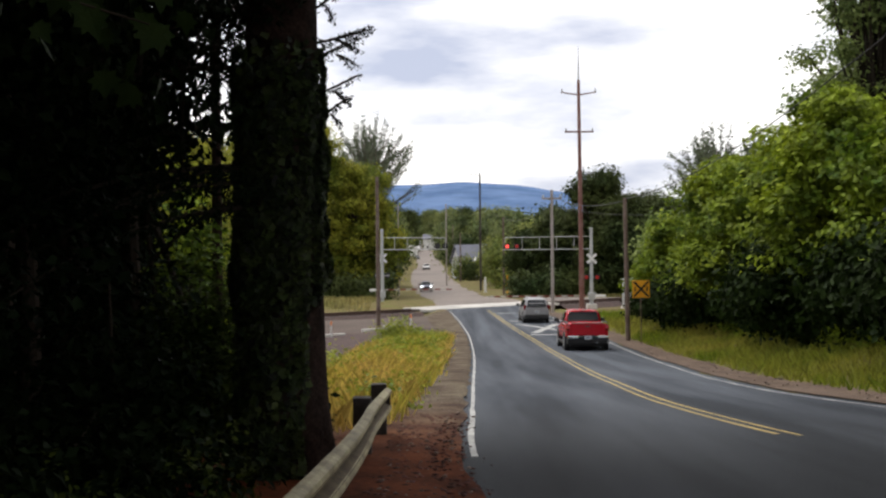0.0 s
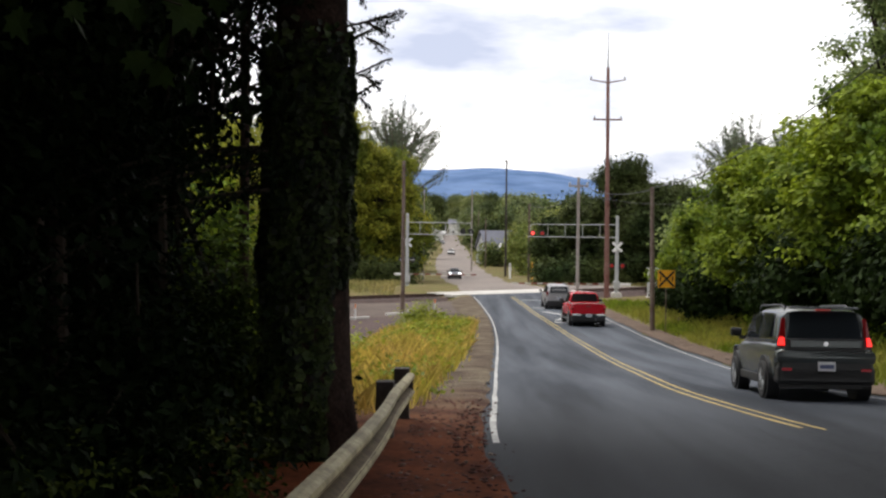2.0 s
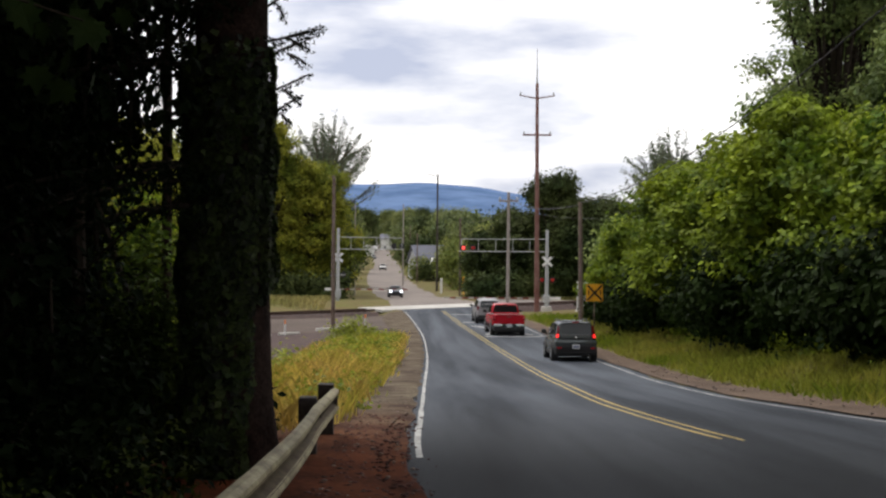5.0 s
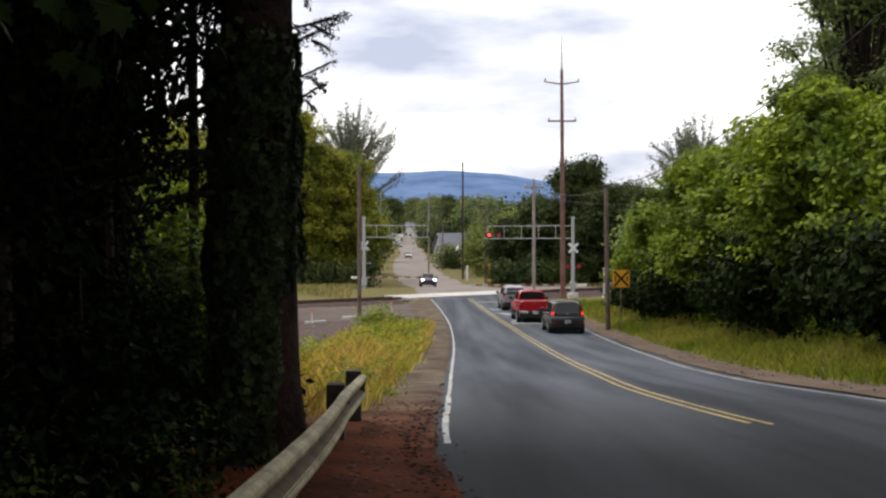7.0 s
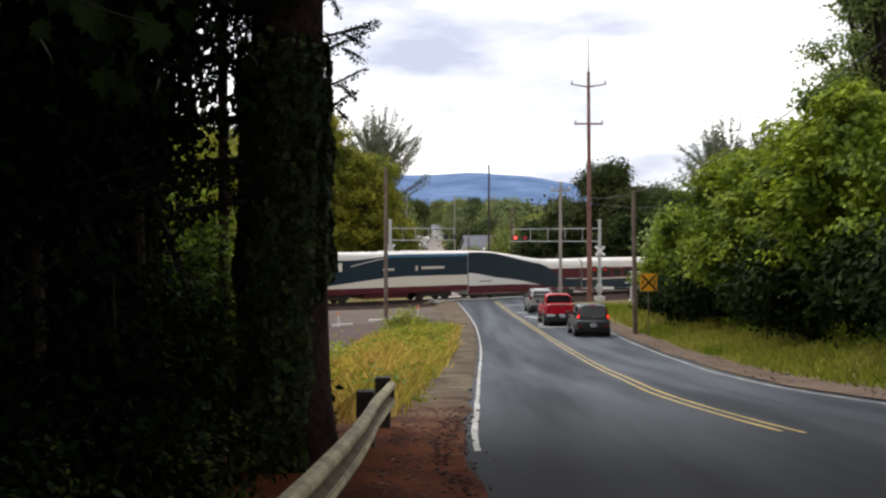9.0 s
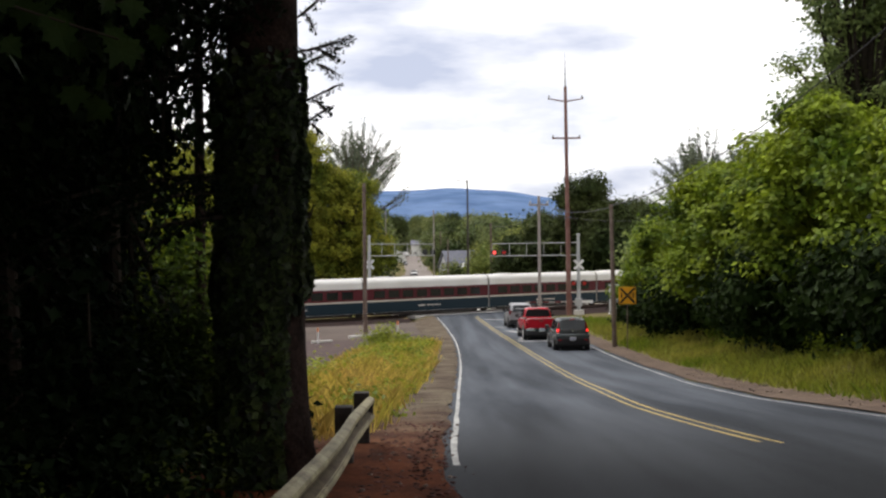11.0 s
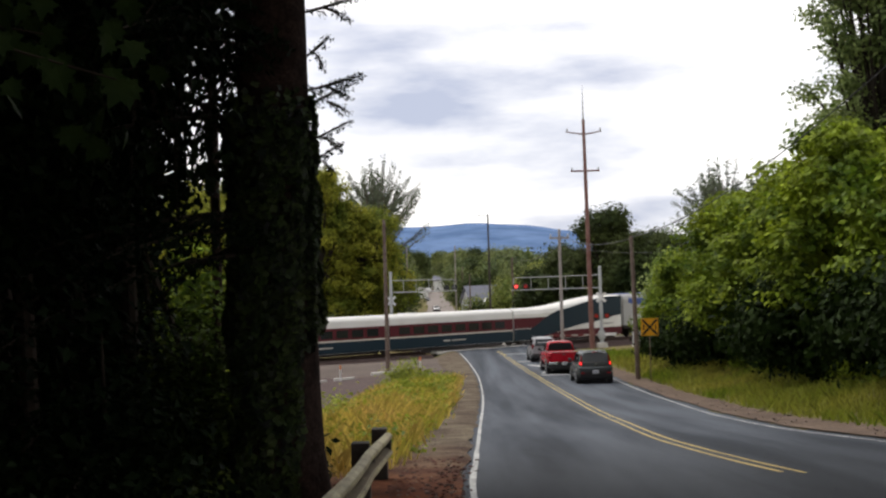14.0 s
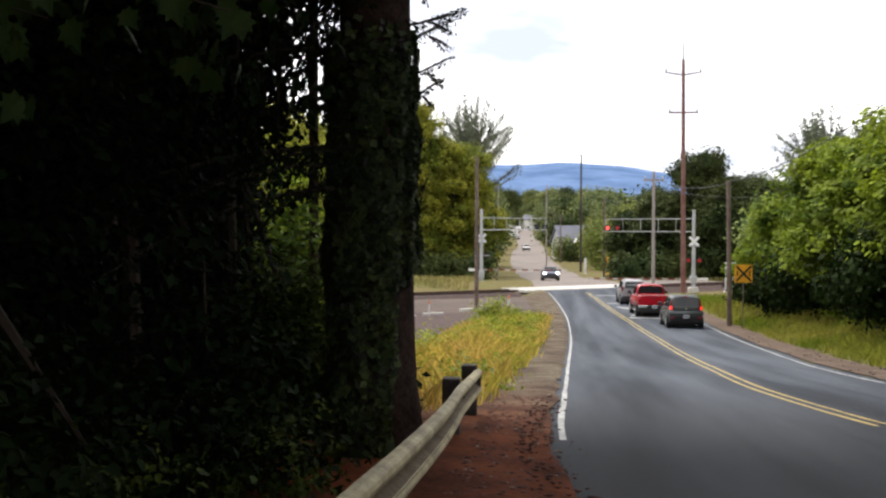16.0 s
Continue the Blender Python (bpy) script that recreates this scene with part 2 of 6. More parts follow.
M_HOUSE_WHITE = mat("white_siding", (0.70, 0.70, 0.68), 0.8)
M_ROOF = mat("shingle_roof", (0.15, 0.155, 0.19), 0.9, second=(0.10, 0.105, 0.13), scale=0.8, grain=0.2, grain_scale=6)
# blue of distance haze is put into the hills' base colour
M_HILL = mat("haze_tinted_hills", (0.125, 0.19, 0.33), 1.0, second=(0.075, 0.125, 0.235), scale=0.006, amount=0.9, spec=0.0, grain=0.1, grain_scale=0.02)
M_STONE = mat("gravel_stone", (0.16, 0.12, 0.10), 0.95, island=0.5)
M_LITTER = mat("leaf_litter", (0.055, 0.016, 0.010), 0.95, island=0.8)
M_RED_CAP = mat("red_plastic", (0.5, 0.03, 0.05), 0.5)
M_ORANGE = mat("orange_marker", (0.75, 0.25, 0.08), 0.6)


# ---- geometry helpers ----
def part(name, bm, material, parent=None, label="", smooth=False):
    me = bpy.data.meshes.new(name)
    bm.normal_update()
    bm.to_mesh(me)
    bm.free()
    if material is not None:
        me.materials.append(material)
    if smooth:
        me.polygons.foreach_set("use_smooth", [True] * len(me.polygons))
        me.set_sharp_from_angle(angle=radians(38))
    ob = new(name, me)
    ob.parent = parent
    if label:
        ob["label"] = label
    return ob


def empty(name, label, category, group="", m=None):
    ob = new(name)
    if m is not None:
        ob.matrix_basis = m
    return tagged(ob, label, category, group)


def box(bm, x0, x1, y0, y1, z0, z1, bevel=0.0):
    vs = [bm.verts.new((x, y, z)) for x in (x0, x1) for y in (y0, y1) for z in (z0, z1)]
    fs = [bm.faces.new([vs[i] for i in f]) for f in ((0, 1, 3, 2), (4, 6, 7, 5), (0, 4, 5, 1), (2, 3, 7, 6), (0, 2, 6, 4), (1, 5, 7, 3))]
    if bevel > 0:
        es = list({e for f in fs for e in f.edges})
        bmesh.ops.bevel(bm, geom=es, offset=bevel, segments=2, affect="EDGES", profile=0.5)
    return bm


def boxes(*specs, bevel=0.0):
    bm = bmesh.new()
    for s in specs:
        box(bm, *s, bevel=bevel)
    return bm


def tube(bm, path, radii, seg=8):
    """A tapered tube along a path of points."""
    pts = [Vector(p) for p in path]
    rings = []
    for i, p in enumerate(pts):
        d = (pts[min(i + 1, len(pts) - 1)] - pts[max(i - 1, 0)]).normalized()
        a = d.cross(Vector((0, 0, 1)) if abs(d.z) < 0.9 else Vector((1, 0, 0))).normalized()
        b = d.cross(a)
        rings.append([bm.verts.new(p + (a * math.cos(k * math.tau / seg) + b * math.sin(k * math.tau / seg)) * radii[i]) for k in range(seg)])
    for r0, r1 in zip(rings, rings[1:]):
        for k in range(seg):
            bm.faces.new((r0[k], r0[(k + 1) % seg], r1[(k + 1) % seg], r1[k]))
    bm.faces.new(rings[0][::-1])
    bm.faces.new(rings[-1])
    return bm


def disc(bm, c, axis, r, depth, seg=16):
    c, axis = Vector(c), Vector(axis).normalized()
    return tube(bm, [c - axis * depth / 2, c + axis * depth / 2], [r, r], seg)


def loft(bm, stations, cap=True, power=5.0, seg=20):
    """Rounded sections along y: (y, half width at the bottom, half width at the top, z bottom, z top)."""
    rings = []
    for y, wb, wt, z0, z1 in stations:
        ring = []
        for k in range(seg):
            a = math.tau * (k + 0.5) / seg
            c, s = math.cos(a), math.sin(a)
            ex = math.copysign(abs(c) ** (2 / power), c)
            ez = math.copysign(abs(s) ** (2 / power), s)
            w = wb + (wt - wb) * (ez + 1) / 2
            ring.append(bm.verts.new((ex * w, y, (z0 + z1) / 2 + ez * (z1 - z0) / 2)))
        rings.append(ring)
    for r0, r1 in zip(rings, rings[1:]):
        for k in range(seg):
            bm.faces.new((r0[k], r1[k], r1[(k + 1) % seg], r0[(k + 1) % seg]))
    if cap:
        bm.faces.new(rings[0])
        bm.faces.new(rings[-1][::-1])
    return bm


def prism(bm, outline, x0, x1):
    """An outline of (y, z) points, extruded from x0 to x1."""
    a = [bm.verts.new((x0, y, z)) for y, z in outline]
    b = [bm.verts.new((x1, y, z)) for y, z in outline]
    n = len(outline)
    bm.faces.new(a)
    bm.faces.new(b[::-1])
    for i in range(n):
        bm.faces.new((a[i], b[i], b[(i + 1) % n], a[(i + 1) % n]))
    bmesh.ops.recalc_face_normals(bm, faces=bm.faces)
    return bm


def mesh_from(name, verts, faces_n, material, parent=None, label="", smooth=False):
    """A mesh from arrays: verts (n, 3) and faces (m, k)."""
    me = bpy.data.meshes.new(name)
    v = np.asarray(verts, np.float32)
    f = np.asarray(faces_n, np.int32)
    k = f.shape[1]
    me.vertices.add(len(v))
    me.vertices.foreach_set("co", v.ravel())
    me.loops.add(f.size)
    me.loops.foreach_set("vertex_index", f.ravel())
    me.polygons.add(len(f))
    me.polygons.foreach_set("loop_start", np.arange(0, f.size, k, dtype=np.int32))
    me.polygons.foreach_set("loop_total", np.full(len(f), k, np.int32))
    if smooth:
        me.polygons.foreach_set("use_smooth", np.ones(len(f), bool))
    me.update(calc_edges=True)
    me.validate()
    me.materials.append(material)
    ob = new(name, me)
    ob.parent = parent
    if label:
        ob["label"] = label
    return ob


RNG = np.random.default_rng(7)


def leaf_arrays(points, outward, size, aspect=0.6, lift=0.35, droop=0.0, rng=RNG):
    """Folded four-cornered leaves at points, facing roughly outward and up."""
    n = len(points)
    nrm = outward * 0.9 + rng.normal(0, 0.45, (n, 3)) + np.array([0, 0, lift])
    nrm /= np.linalg.norm(nrm, axis=1, keepdims=True) + 1e-9
    t = rng.normal(0, 1, (n, 3)) + np.array([0, 0, -droop])
    t -= nrm * np.sum(t * nrm, axis=1, keepdims=True)
    t /= np.linalg.norm(t, axis=1, keepdims=True) + 1e-9
    s = np.cross(nrm, t)
    L = (size * rng.uniform(0.6, 1.35, n))[:, None]
    W = L * aspect * 0.5
    v = np.empty((n, 4, 3))
    v[:, 0] = points - t * L * 0.5
    v[:, 1] = points + s * W + nrm * L * 0.12
    v[:, 2] = points + t * L * 0.5
    v[:, 3] = points - s * W + nrm * L * 0.12
    i = np.arange(n)[:, None] * 4
    f = np.concatenate([i + np.array([[0, 1, 2]]), i + np.array([[0, 2, 3]])])
    return v.reshape(-1, 3), f


def crown_points(blobs, per_clump, clumps_per_m2, spread, rng=RNG, inner=0.25):
    """Leaf points in clumps spread over the shells of ellipsoids (x, y, z, rx, ry, rz)."""
    P, O = [], []
    for x, y, z, rx, ry, rz in blobs:
        area = 4 * math.pi * ((rx * ry) ** 1.6 / 3 + (rx * rz) ** 1.6 / 3 + (ry * rz) ** 1.6 / 3) ** (1 / 1.6)
        nc = max(6, int(area * clumps_per_m2))
        d = rng.normal(0, 1, (nc, 3))
        d /= np.linalg.norm(d, axis=1, keepdims=True)
        r = np.where(rng.random(nc) < inner, rng.uniform(0.3, 0.8, nc), rng.uniform(0.78, 1.12, nc))
        c = np.array([x, y, z]) + d * r[:, None] * np.array([rx, ry, rz])
        cr = spread * rng.uniform(0.6, 1.5, nc)
        p = np.repeat(c, per_clump, axis=0) + rng.normal(0, 1, (nc * per_clump, 3)) * np.repeat(cr, per_clump)[:, None] * np.array([1, 1, 0.65])
        P.append(p)
        O.append(np.repeat(d, per_clump, axis=0))
    return np.concatenate(P), np.concatenate(O)


def limb_paths(base, height, blobs, rng):
    """From the trunk to each blob, bending upward."""
    out = []
    for x, y, z, rx, ry, rz in blobs:
        start = Vector(base) + Vector((0, 0, height * rng.uniform(0.3, 0.55)))
        end = Vector((x, y, z + rz * 0.3))
        mid = start.lerp(end, 0.5) + Vector((0, 0, -0.08 * (end - start).length))
        out.append([start, mid, end])
    return out


def tree(name, label, base, height, trunk_r, blobs, leaf_m, bark_m, leaf=0.25, per_clump=24, density=3.0, spread=0.35, group="", seed=1, aspect=0.6, category="tree", inner=0.25, droop=0.0, lift=0.35):
    """base in the world; blobs relative to the base."""
    rng = np.random.default_rng(seed)
    root = empty(name, label, category, group, pose(*base))
    bm = bmesh.new()
    k = 6
    lean = rng.normal(0, 0.02, 2)
    tube(bm, [(lean[0] * height * i / k, lean[1] * height * i / k, -0.3 + (height * 0.92 + 0.3) * i / k) for i in range(k + 1)],
         [trunk_r * (1.25 if i == 0 else 1 - 0.8 * i / k) for i in range(k + 1)], 9)
    part("trunk", bm, bark_m, root, smooth=True)
    for pth in limb_paths((0, 0, 0), height, blobs, rng):
        part("limb", tube(bmesh.new(), pth, [trunk_r * 0.4, trunk_r * 0.26, trunk_r * 0.08], 5), bark_m, root, smooth=True)
    p, o = crown_points(blobs, per_clump, density, spread, rng, inner)
    v, f = leaf_arrays(p, o, leaf, aspect, lift, droop, rng)
    mesh_from("crown", v, f, leaf_m, root)
    return root


# ---- the lie of the land ----
PROFILE_Y = [-60, -20, 0, 16, 24, 32, 49, 62, 75, 88, 97, 112, 125, 145, 170, 250, 400, 700, 1500]
PROFILE_H = [-2.5, 0.2, 1.6, 2.75, 3.4, 4.05, 5.15, 5.65, 5.95, 6.22, 6.4, 6.42, 6.9, 7.7, 8.1, 8.25, 8.0, 6.5, 6.0]
PROFILE_M = np.gradient(np.array(PROFILE_H, float), np.array(PROFILE_Y, float))


def curve(xs, hs, ms, y):
    y = min(max(y, xs[0]), xs[-1])
    i = min(int(np.searchsorted(xs, y, side="right")) - 1, len(xs) - 2)
    d = xs[i + 1] - xs[i]
    s = (y - xs[i]) / d
    return (1 + 2 * s) * (1 - s) ** 2 * hs[i] + s * (1 - s) ** 2 * d * ms[i] + s * s * (3 - 2 * s) * hs[i + 1] + s * s * (s - 1) * d * ms[i + 1]


def road_z(y):
    return EYE - curve(PROFILE_Y, PROFILE_H, PROFILE_M, y)


def line_of(points):
    ys = [p[0] for p in points]
    vs = [p[1] for p in points]
    ms = np.gradient(np.array(vs, float), np.array(ys, float))
    return lambda y: curve(ys, vs, ms, y)


centre_x = line_of([(-40, 42), (-20, 23), (0, 8.7), (8, 5.7), (14.8, 4.42), (19.8, 4.09), (29.5, 4.33), (48.4, 4.83), (62.8, 4.71), (75.4, 4.34), (98, 3.8), (130, 2.2), (165, 0.2), (206, -1.8), (325, -3.9), (500, -7.8), (800, -15), (1500, -34)])
left_x = line_of([(-40, 30), (-20, 13), (0, 2.9), (6, 0.98), (8, 0.60), (10, 0.40), (13.1, 0.29), (17.8, 0.40), (28.7, 0.71), (50, 1.29), (64.4, 1.42), (78, 1.15), (95.4, 0.56), (130, -1.1), (165, -3.2), (206, -5.1), (325, -6.9), (500, -10.8), (800, -18), (1500, -38)])
right_x = line_of([(-40, 50), (-20, 30), (0, 14), (10, 9.4), (19.6, 7.41), (23.6, 7.02), (28.7, 7.10), (39.6, 7.78), (56, 8.40), (76, 8.35), (97, 7.5), (130, 5.6), (165, 3.6), (206, 1.5), (325, -0.9), (500, -4.8), (800, -11), (1500, -30)])

TRACK_C = Vector((5.3, 105.0, 0))
TRACK_U = Vector((0.827, 0.562, 0)).normalized()
TRACK_N = Vector((-TRACK_U.y, TRACK_U.x, 0))
RAIL_Z = road_z(104) + 0.01


def smooth01(a, b, x):
    s = min(max((x - a) / (b - a), 0), 1)
    return s * s * (3 - 2 * s)


def ground_z(x, y):
    z = road_z(y)
    lx, rx = left_x(y), right_x(y)
    side = 0.0
    if x < lx - 0.7:
        d = lx - 0.7 - x
        # bank down from the shoulder to the lower yard beside the track
        side -= 0.9 * smooth01(2.0, 7.0, d) * smooth01(2, 12, y) * (1 - smooth01(60, 80, y))
        side += 0.25 * smooth01(0.6, 2.2, d) * (1 - smooth01(2.4, 4.6, d)) * smooth01(18, 24, y) * (1 - smooth01(52, 60, y))
        side += 1.2 * smooth01(30, 120, d) * (1 - smooth01(75, 95, y))
    if x > rx + 1.2:
        d = x - rx - 1.2
        side += 0.9 * smooth01(0.3, 6.0, d) * (1 - smooth01(62, 84, y)) + 3.0 * smooth01(8, 60, d) * (1 - smooth01(70, 100, y))
    out = z + side
    on_road = smooth01(0.0, 2.5, max(lx - 0.6 - x, x - rx - 0.6))
    dt = abs((Vector((x, y, 0)) - TRACK_C).dot(TRACK_N))
    k = (1 - smooth01(4.0, 11.0, dt)) * on_road
    out = out * (1 - k) + (RAIL_Z - 0.62) * k
    far = smooth01(300, 1200, abs(x))
    out = out * (1 - far) + (EYE - 7.5) * far
    if lx - 0.2 < x < rx + 0.2:
        out -= 0.04
    n = noise.noise(Vector((x * 0.35, y * 0.35, 0.0)))
    return out + 0.05 * n * on_road * min(1.0, max(0.0, 1 - y / 400))


YS = sorted(set([-60, -40, -25, -14, -8] + [round(-4 + 0.7 * i, 2) for i in range(60)] + [round(38 + 1.2 * i, 2) for i in range(78)] + [134 + 4 * i for i in range(30)] + [260, 290, 325, 370, 420, 500, 600, 700, 850, 1100, 1500, 2200, 3200, 4800]))
# offsets across, measured from the middle of the road
XS = sorted(set([-4800, -2500, -1200, -700, -400, -250, -160, -110, -80, -60, -48, -40, -34, -29, -25, -22, -19] + [round(-17 + 0.65 * i, 2) for i in range(53)] + [18.5, 20.5, 23, 26, 30, 35, 42, 52, 66, 85, 110, 150, 220, 350, 600, 1200, 2500, 4800]))
verts, quads = [], []
for y in YS:
    cx = centre_x(min(max(y, -40), 1500)) if y > -8 else centre_x(-8)
    cx = min(cx, 9.0)
    for dx in XS:
        verts.append((cx + dx, y, ground_z(cx + dx, y) if y < 1500 else EYE - 7.5))
W = len(XS)
for j in range(len(YS) - 1):
    for i in range(W - 1):
        quads.append((j * W + i, j * W + i + 1, (j + 1) * W + i + 1, (j + 1) * W + i))

# soil: dry grass and weeds, gravel by the road and yard, red-brown leaf litter under the trees
M_GROUND = mat("soil", (0.15, 0.11, 0.06), 0.95, spec=0.05, second=(0.13, 0.14, 0.045), scale=0.5, amount=0.8, bump=0.8, bump_scale=12, grain=0.35, grain_scale=18)
M_SHOULDER = mat("shoulder_gravel", (0.10, 0.072, 0.056), 0.95, spec=0.1, second=(0.17, 0.125, 0.095), scale=0.8, amount=0.7, bump=0.8, bump_scale=25, grain=0.4, grain_scale=40)
M_DIRT = mat("red_leaf_litter_soil", (0.055, 0.014, 0.006), 0.95, spec=0.05, second=(0.15, 0.045, 0.017), scale=1.1, amount=0.8, bump=0.4, bump_scale=18, grain=0.3, grain_scale=14)
M_YARD = mat("grey_yard_gravel", (0.10, 0.075, 0.07), 0.95, spec=0.05, second=(0.08, 0.06, 0.06), scale=0.6, amount=0.8, bump=0.8, bump_scale=16, grain=0.35, grain_scale=20)


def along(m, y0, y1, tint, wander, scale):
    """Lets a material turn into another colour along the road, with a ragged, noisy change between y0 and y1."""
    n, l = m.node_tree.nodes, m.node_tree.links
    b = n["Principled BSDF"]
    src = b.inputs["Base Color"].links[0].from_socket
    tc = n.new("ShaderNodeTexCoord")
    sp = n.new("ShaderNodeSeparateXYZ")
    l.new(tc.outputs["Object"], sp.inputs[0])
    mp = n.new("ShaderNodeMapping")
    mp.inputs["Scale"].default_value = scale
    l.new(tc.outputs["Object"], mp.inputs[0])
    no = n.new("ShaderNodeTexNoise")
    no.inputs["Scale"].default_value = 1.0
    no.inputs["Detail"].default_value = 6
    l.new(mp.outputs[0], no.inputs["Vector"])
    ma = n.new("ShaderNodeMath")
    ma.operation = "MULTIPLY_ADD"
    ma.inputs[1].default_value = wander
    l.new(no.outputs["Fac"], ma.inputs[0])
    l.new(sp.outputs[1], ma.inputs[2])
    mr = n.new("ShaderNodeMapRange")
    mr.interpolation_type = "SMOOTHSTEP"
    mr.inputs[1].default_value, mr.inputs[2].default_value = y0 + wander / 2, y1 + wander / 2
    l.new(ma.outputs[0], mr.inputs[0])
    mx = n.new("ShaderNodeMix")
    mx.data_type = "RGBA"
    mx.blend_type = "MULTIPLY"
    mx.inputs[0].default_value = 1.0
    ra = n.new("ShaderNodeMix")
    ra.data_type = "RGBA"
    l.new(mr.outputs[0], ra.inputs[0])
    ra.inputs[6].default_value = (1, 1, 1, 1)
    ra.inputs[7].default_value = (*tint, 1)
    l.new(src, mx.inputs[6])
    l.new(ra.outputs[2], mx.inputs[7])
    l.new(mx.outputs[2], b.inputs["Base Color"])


# litter thins out to bare gravel; by the bend, resurfacing and painted-in tree shade darken the worn asphalt
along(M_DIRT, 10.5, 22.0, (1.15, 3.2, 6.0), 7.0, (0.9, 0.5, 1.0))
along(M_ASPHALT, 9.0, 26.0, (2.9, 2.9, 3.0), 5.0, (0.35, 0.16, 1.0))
ground = mesh_from("ground", verts, quads, M_GROUND, smooth=True)
tagged(ground, "uneven ground of soil, gravel and dry grass", "ground", kind="structure")


def strip(name, ys, xl, xr, material, lift, nx=4, wobble=0.0, seed=0):
    """A sheet that follows the road's lie between two lines."""
    v, q = [], []
    for j, y in enumerate(ys):
        a, b = xl(y), xr(y)
        if wobble:
            a += wobble * noise.noise(Vector((y * 0.6, seed, 1.3))) + wobble * 0.6 * noise.noise(Vector((y * 2.3, seed, 4.3)))
            b += wobble * noise.noise(Vector((y * 0.6, seed, 7.7))) + wobble * 0.6 * noise.noise(Vector((y * 2.3, seed, 9.3)))
        for i in range(nx + 1):
            x = a + (b - a) * i / nx
            v.append((x, y, road_z(y) + lift(x, y)))
    for j in range(len(ys) - 1):
        for i in range(nx):
            q.append((j * (nx + 1) + i, j * (nx + 1) + i + 1, (j + 1) * (nx + 1) + i + 1, (j + 1) * (nx + 1) + i))
    return mesh_from(name, v, q, material, smooth=True)


def span(a, b):
    return sorted({a, b} | {y for y in YS if a < y < b})


flat = lambda h: (lambda x, y: h)
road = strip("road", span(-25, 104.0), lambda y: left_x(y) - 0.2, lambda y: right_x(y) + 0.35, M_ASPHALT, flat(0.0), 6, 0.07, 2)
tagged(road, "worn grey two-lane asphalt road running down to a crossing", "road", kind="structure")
road_far = strip("road_far", span(104.0, 1500), lambda y: left_x(y) - 0.9, lambda y: right_x(y) + 0.9, M_ROAD_FAR, flat(0.0), 4, 0.12, 4)
tagged(road_far, "pale dusty road beyond the railway", "road", kind="structure")


def on_ground(lift):
    return lambda x, y: ground_z(x, y) - road_z(y) + lift


shoulder = strip("shoulder_right", span(8, 96), lambda y: right_x(y) + 0.3, lambda y: right_x(y) + 1.55 + 0.5 * smooth01(30, 20, y), M_SHOULDER, on_ground(0.03), 5, 0.15, 5)
tagged(shoulder, "brown gravel shoulder beside the road", "shoulder", kind="structure")
def verge_left(y):
    return -6.0 * (1 - smooth01(13, 23, y)) + (left_x(y) - 1.35 - 0.8 * smooth01(60, 80, y)) * smooth01(13, 23, y)


dirt = strip("dirt_verge", span(-14, 96), verge_left, lambda y: left_x(y) - 0.13 - 0.04 * math.sin(y * 1.7), M_DIRT, on_ground(0.06), 16, 0.09, 8)
tagged(dirt, "red-brown dirt and gravel verge with fallen leaves", "dirt", kind="structure")
yard = strip("yard_gravel", span(34, 72), lambda y: -26.0, lambda y: left_x(y) - 4.6 + 3.2 * smooth01(56, 72, y), M_YARD, on_ground(0.02), 14, 0.4, 9)
tagged(yard, "grey gravel yard beside the track", "gravel", kind="structure")


M_SIDE = mat("brown_side_road", (0.125, 0.10, 0.088), 0.9, spec=0.05, second=(0.085, 0.07, 0.062), scale=0.4, amount=0.7, grain=0.25, grain_scale=15)
side = strip("side_road", span(72, 93), lambda y: -42.0, lambda y: left_x(y) - 0.2, M_SIDE, on_ground(0.03), 26, 0.1, 12)
tagged(side, "pale gravel lane between the yard and the railway", "road", kind="structure")


def stripe(name, label, y0, y1, xf, width, material, broken=0.0, seed=1):
    ob = strip(name, [y0 + (y1 - y0) * i / max(2, int((y1 - y0) / 0.5)) for i in range(max(2, int((y1 - y0) / 0.5)) + 1)], lambda y: xf(y) - width / 2, lambda y: xf(y) + width / 2, material, flat(0.008), 1, broken, seed)
    return tagged(ob, label, "road marking", kind="structure")


stripe("edge_line", "worn white edge line", 12.6, 96, left_x, 0.078, M_WHITE_LINE, 0.02, 1)
stripe("edge_line", "worn white edge line", 12.6, 92, right_x, 0.08, M_WHITE_LINE, 0.02, 2)
stripe("centre_line", "double yellow centre line", 14.7, 97, lambda y: centre_x(y) - 0.115, 0.07, M_YELLOW_LINE, 0.015, 3)
stripe("centre_line", "double yellow centre line", 14.5, 97, lambda y: centre_x(y) + 0.115, 0.07, M_YELLOW_LINE, 0.015, 4)
for yb in (91.0, 79.5, 64.5):
    ob = strip("stop_bar", [yb, yb + 0.3, yb + 0.6], lambda y: centre_x(y) + 0.35, lambda y: right_x(y) - 0.2, M_WHITE_LINE, flat(0.009), 3)
    tagged(ob, "white stop bar painted across the lane", "road marking", kind="structure")
for sgn in (1, -1):
    ob = strip("crossing_cross", [66.5 + 0.5 * i for i in range(19)], lambda y: centre_x(y) + 2.0 + sgn * (y - 71) * 0.28 - 0.25, lambda y: centre_x(y) + 2.0 + sgn * (y - 71) * 0.28 + 0.25, M_WHITE_LINE, flat(0.009 + 0.004 * (sgn > 0)), 1)
    tagged(ob, "white painted cross before the railway", "road marking", kind="structure")

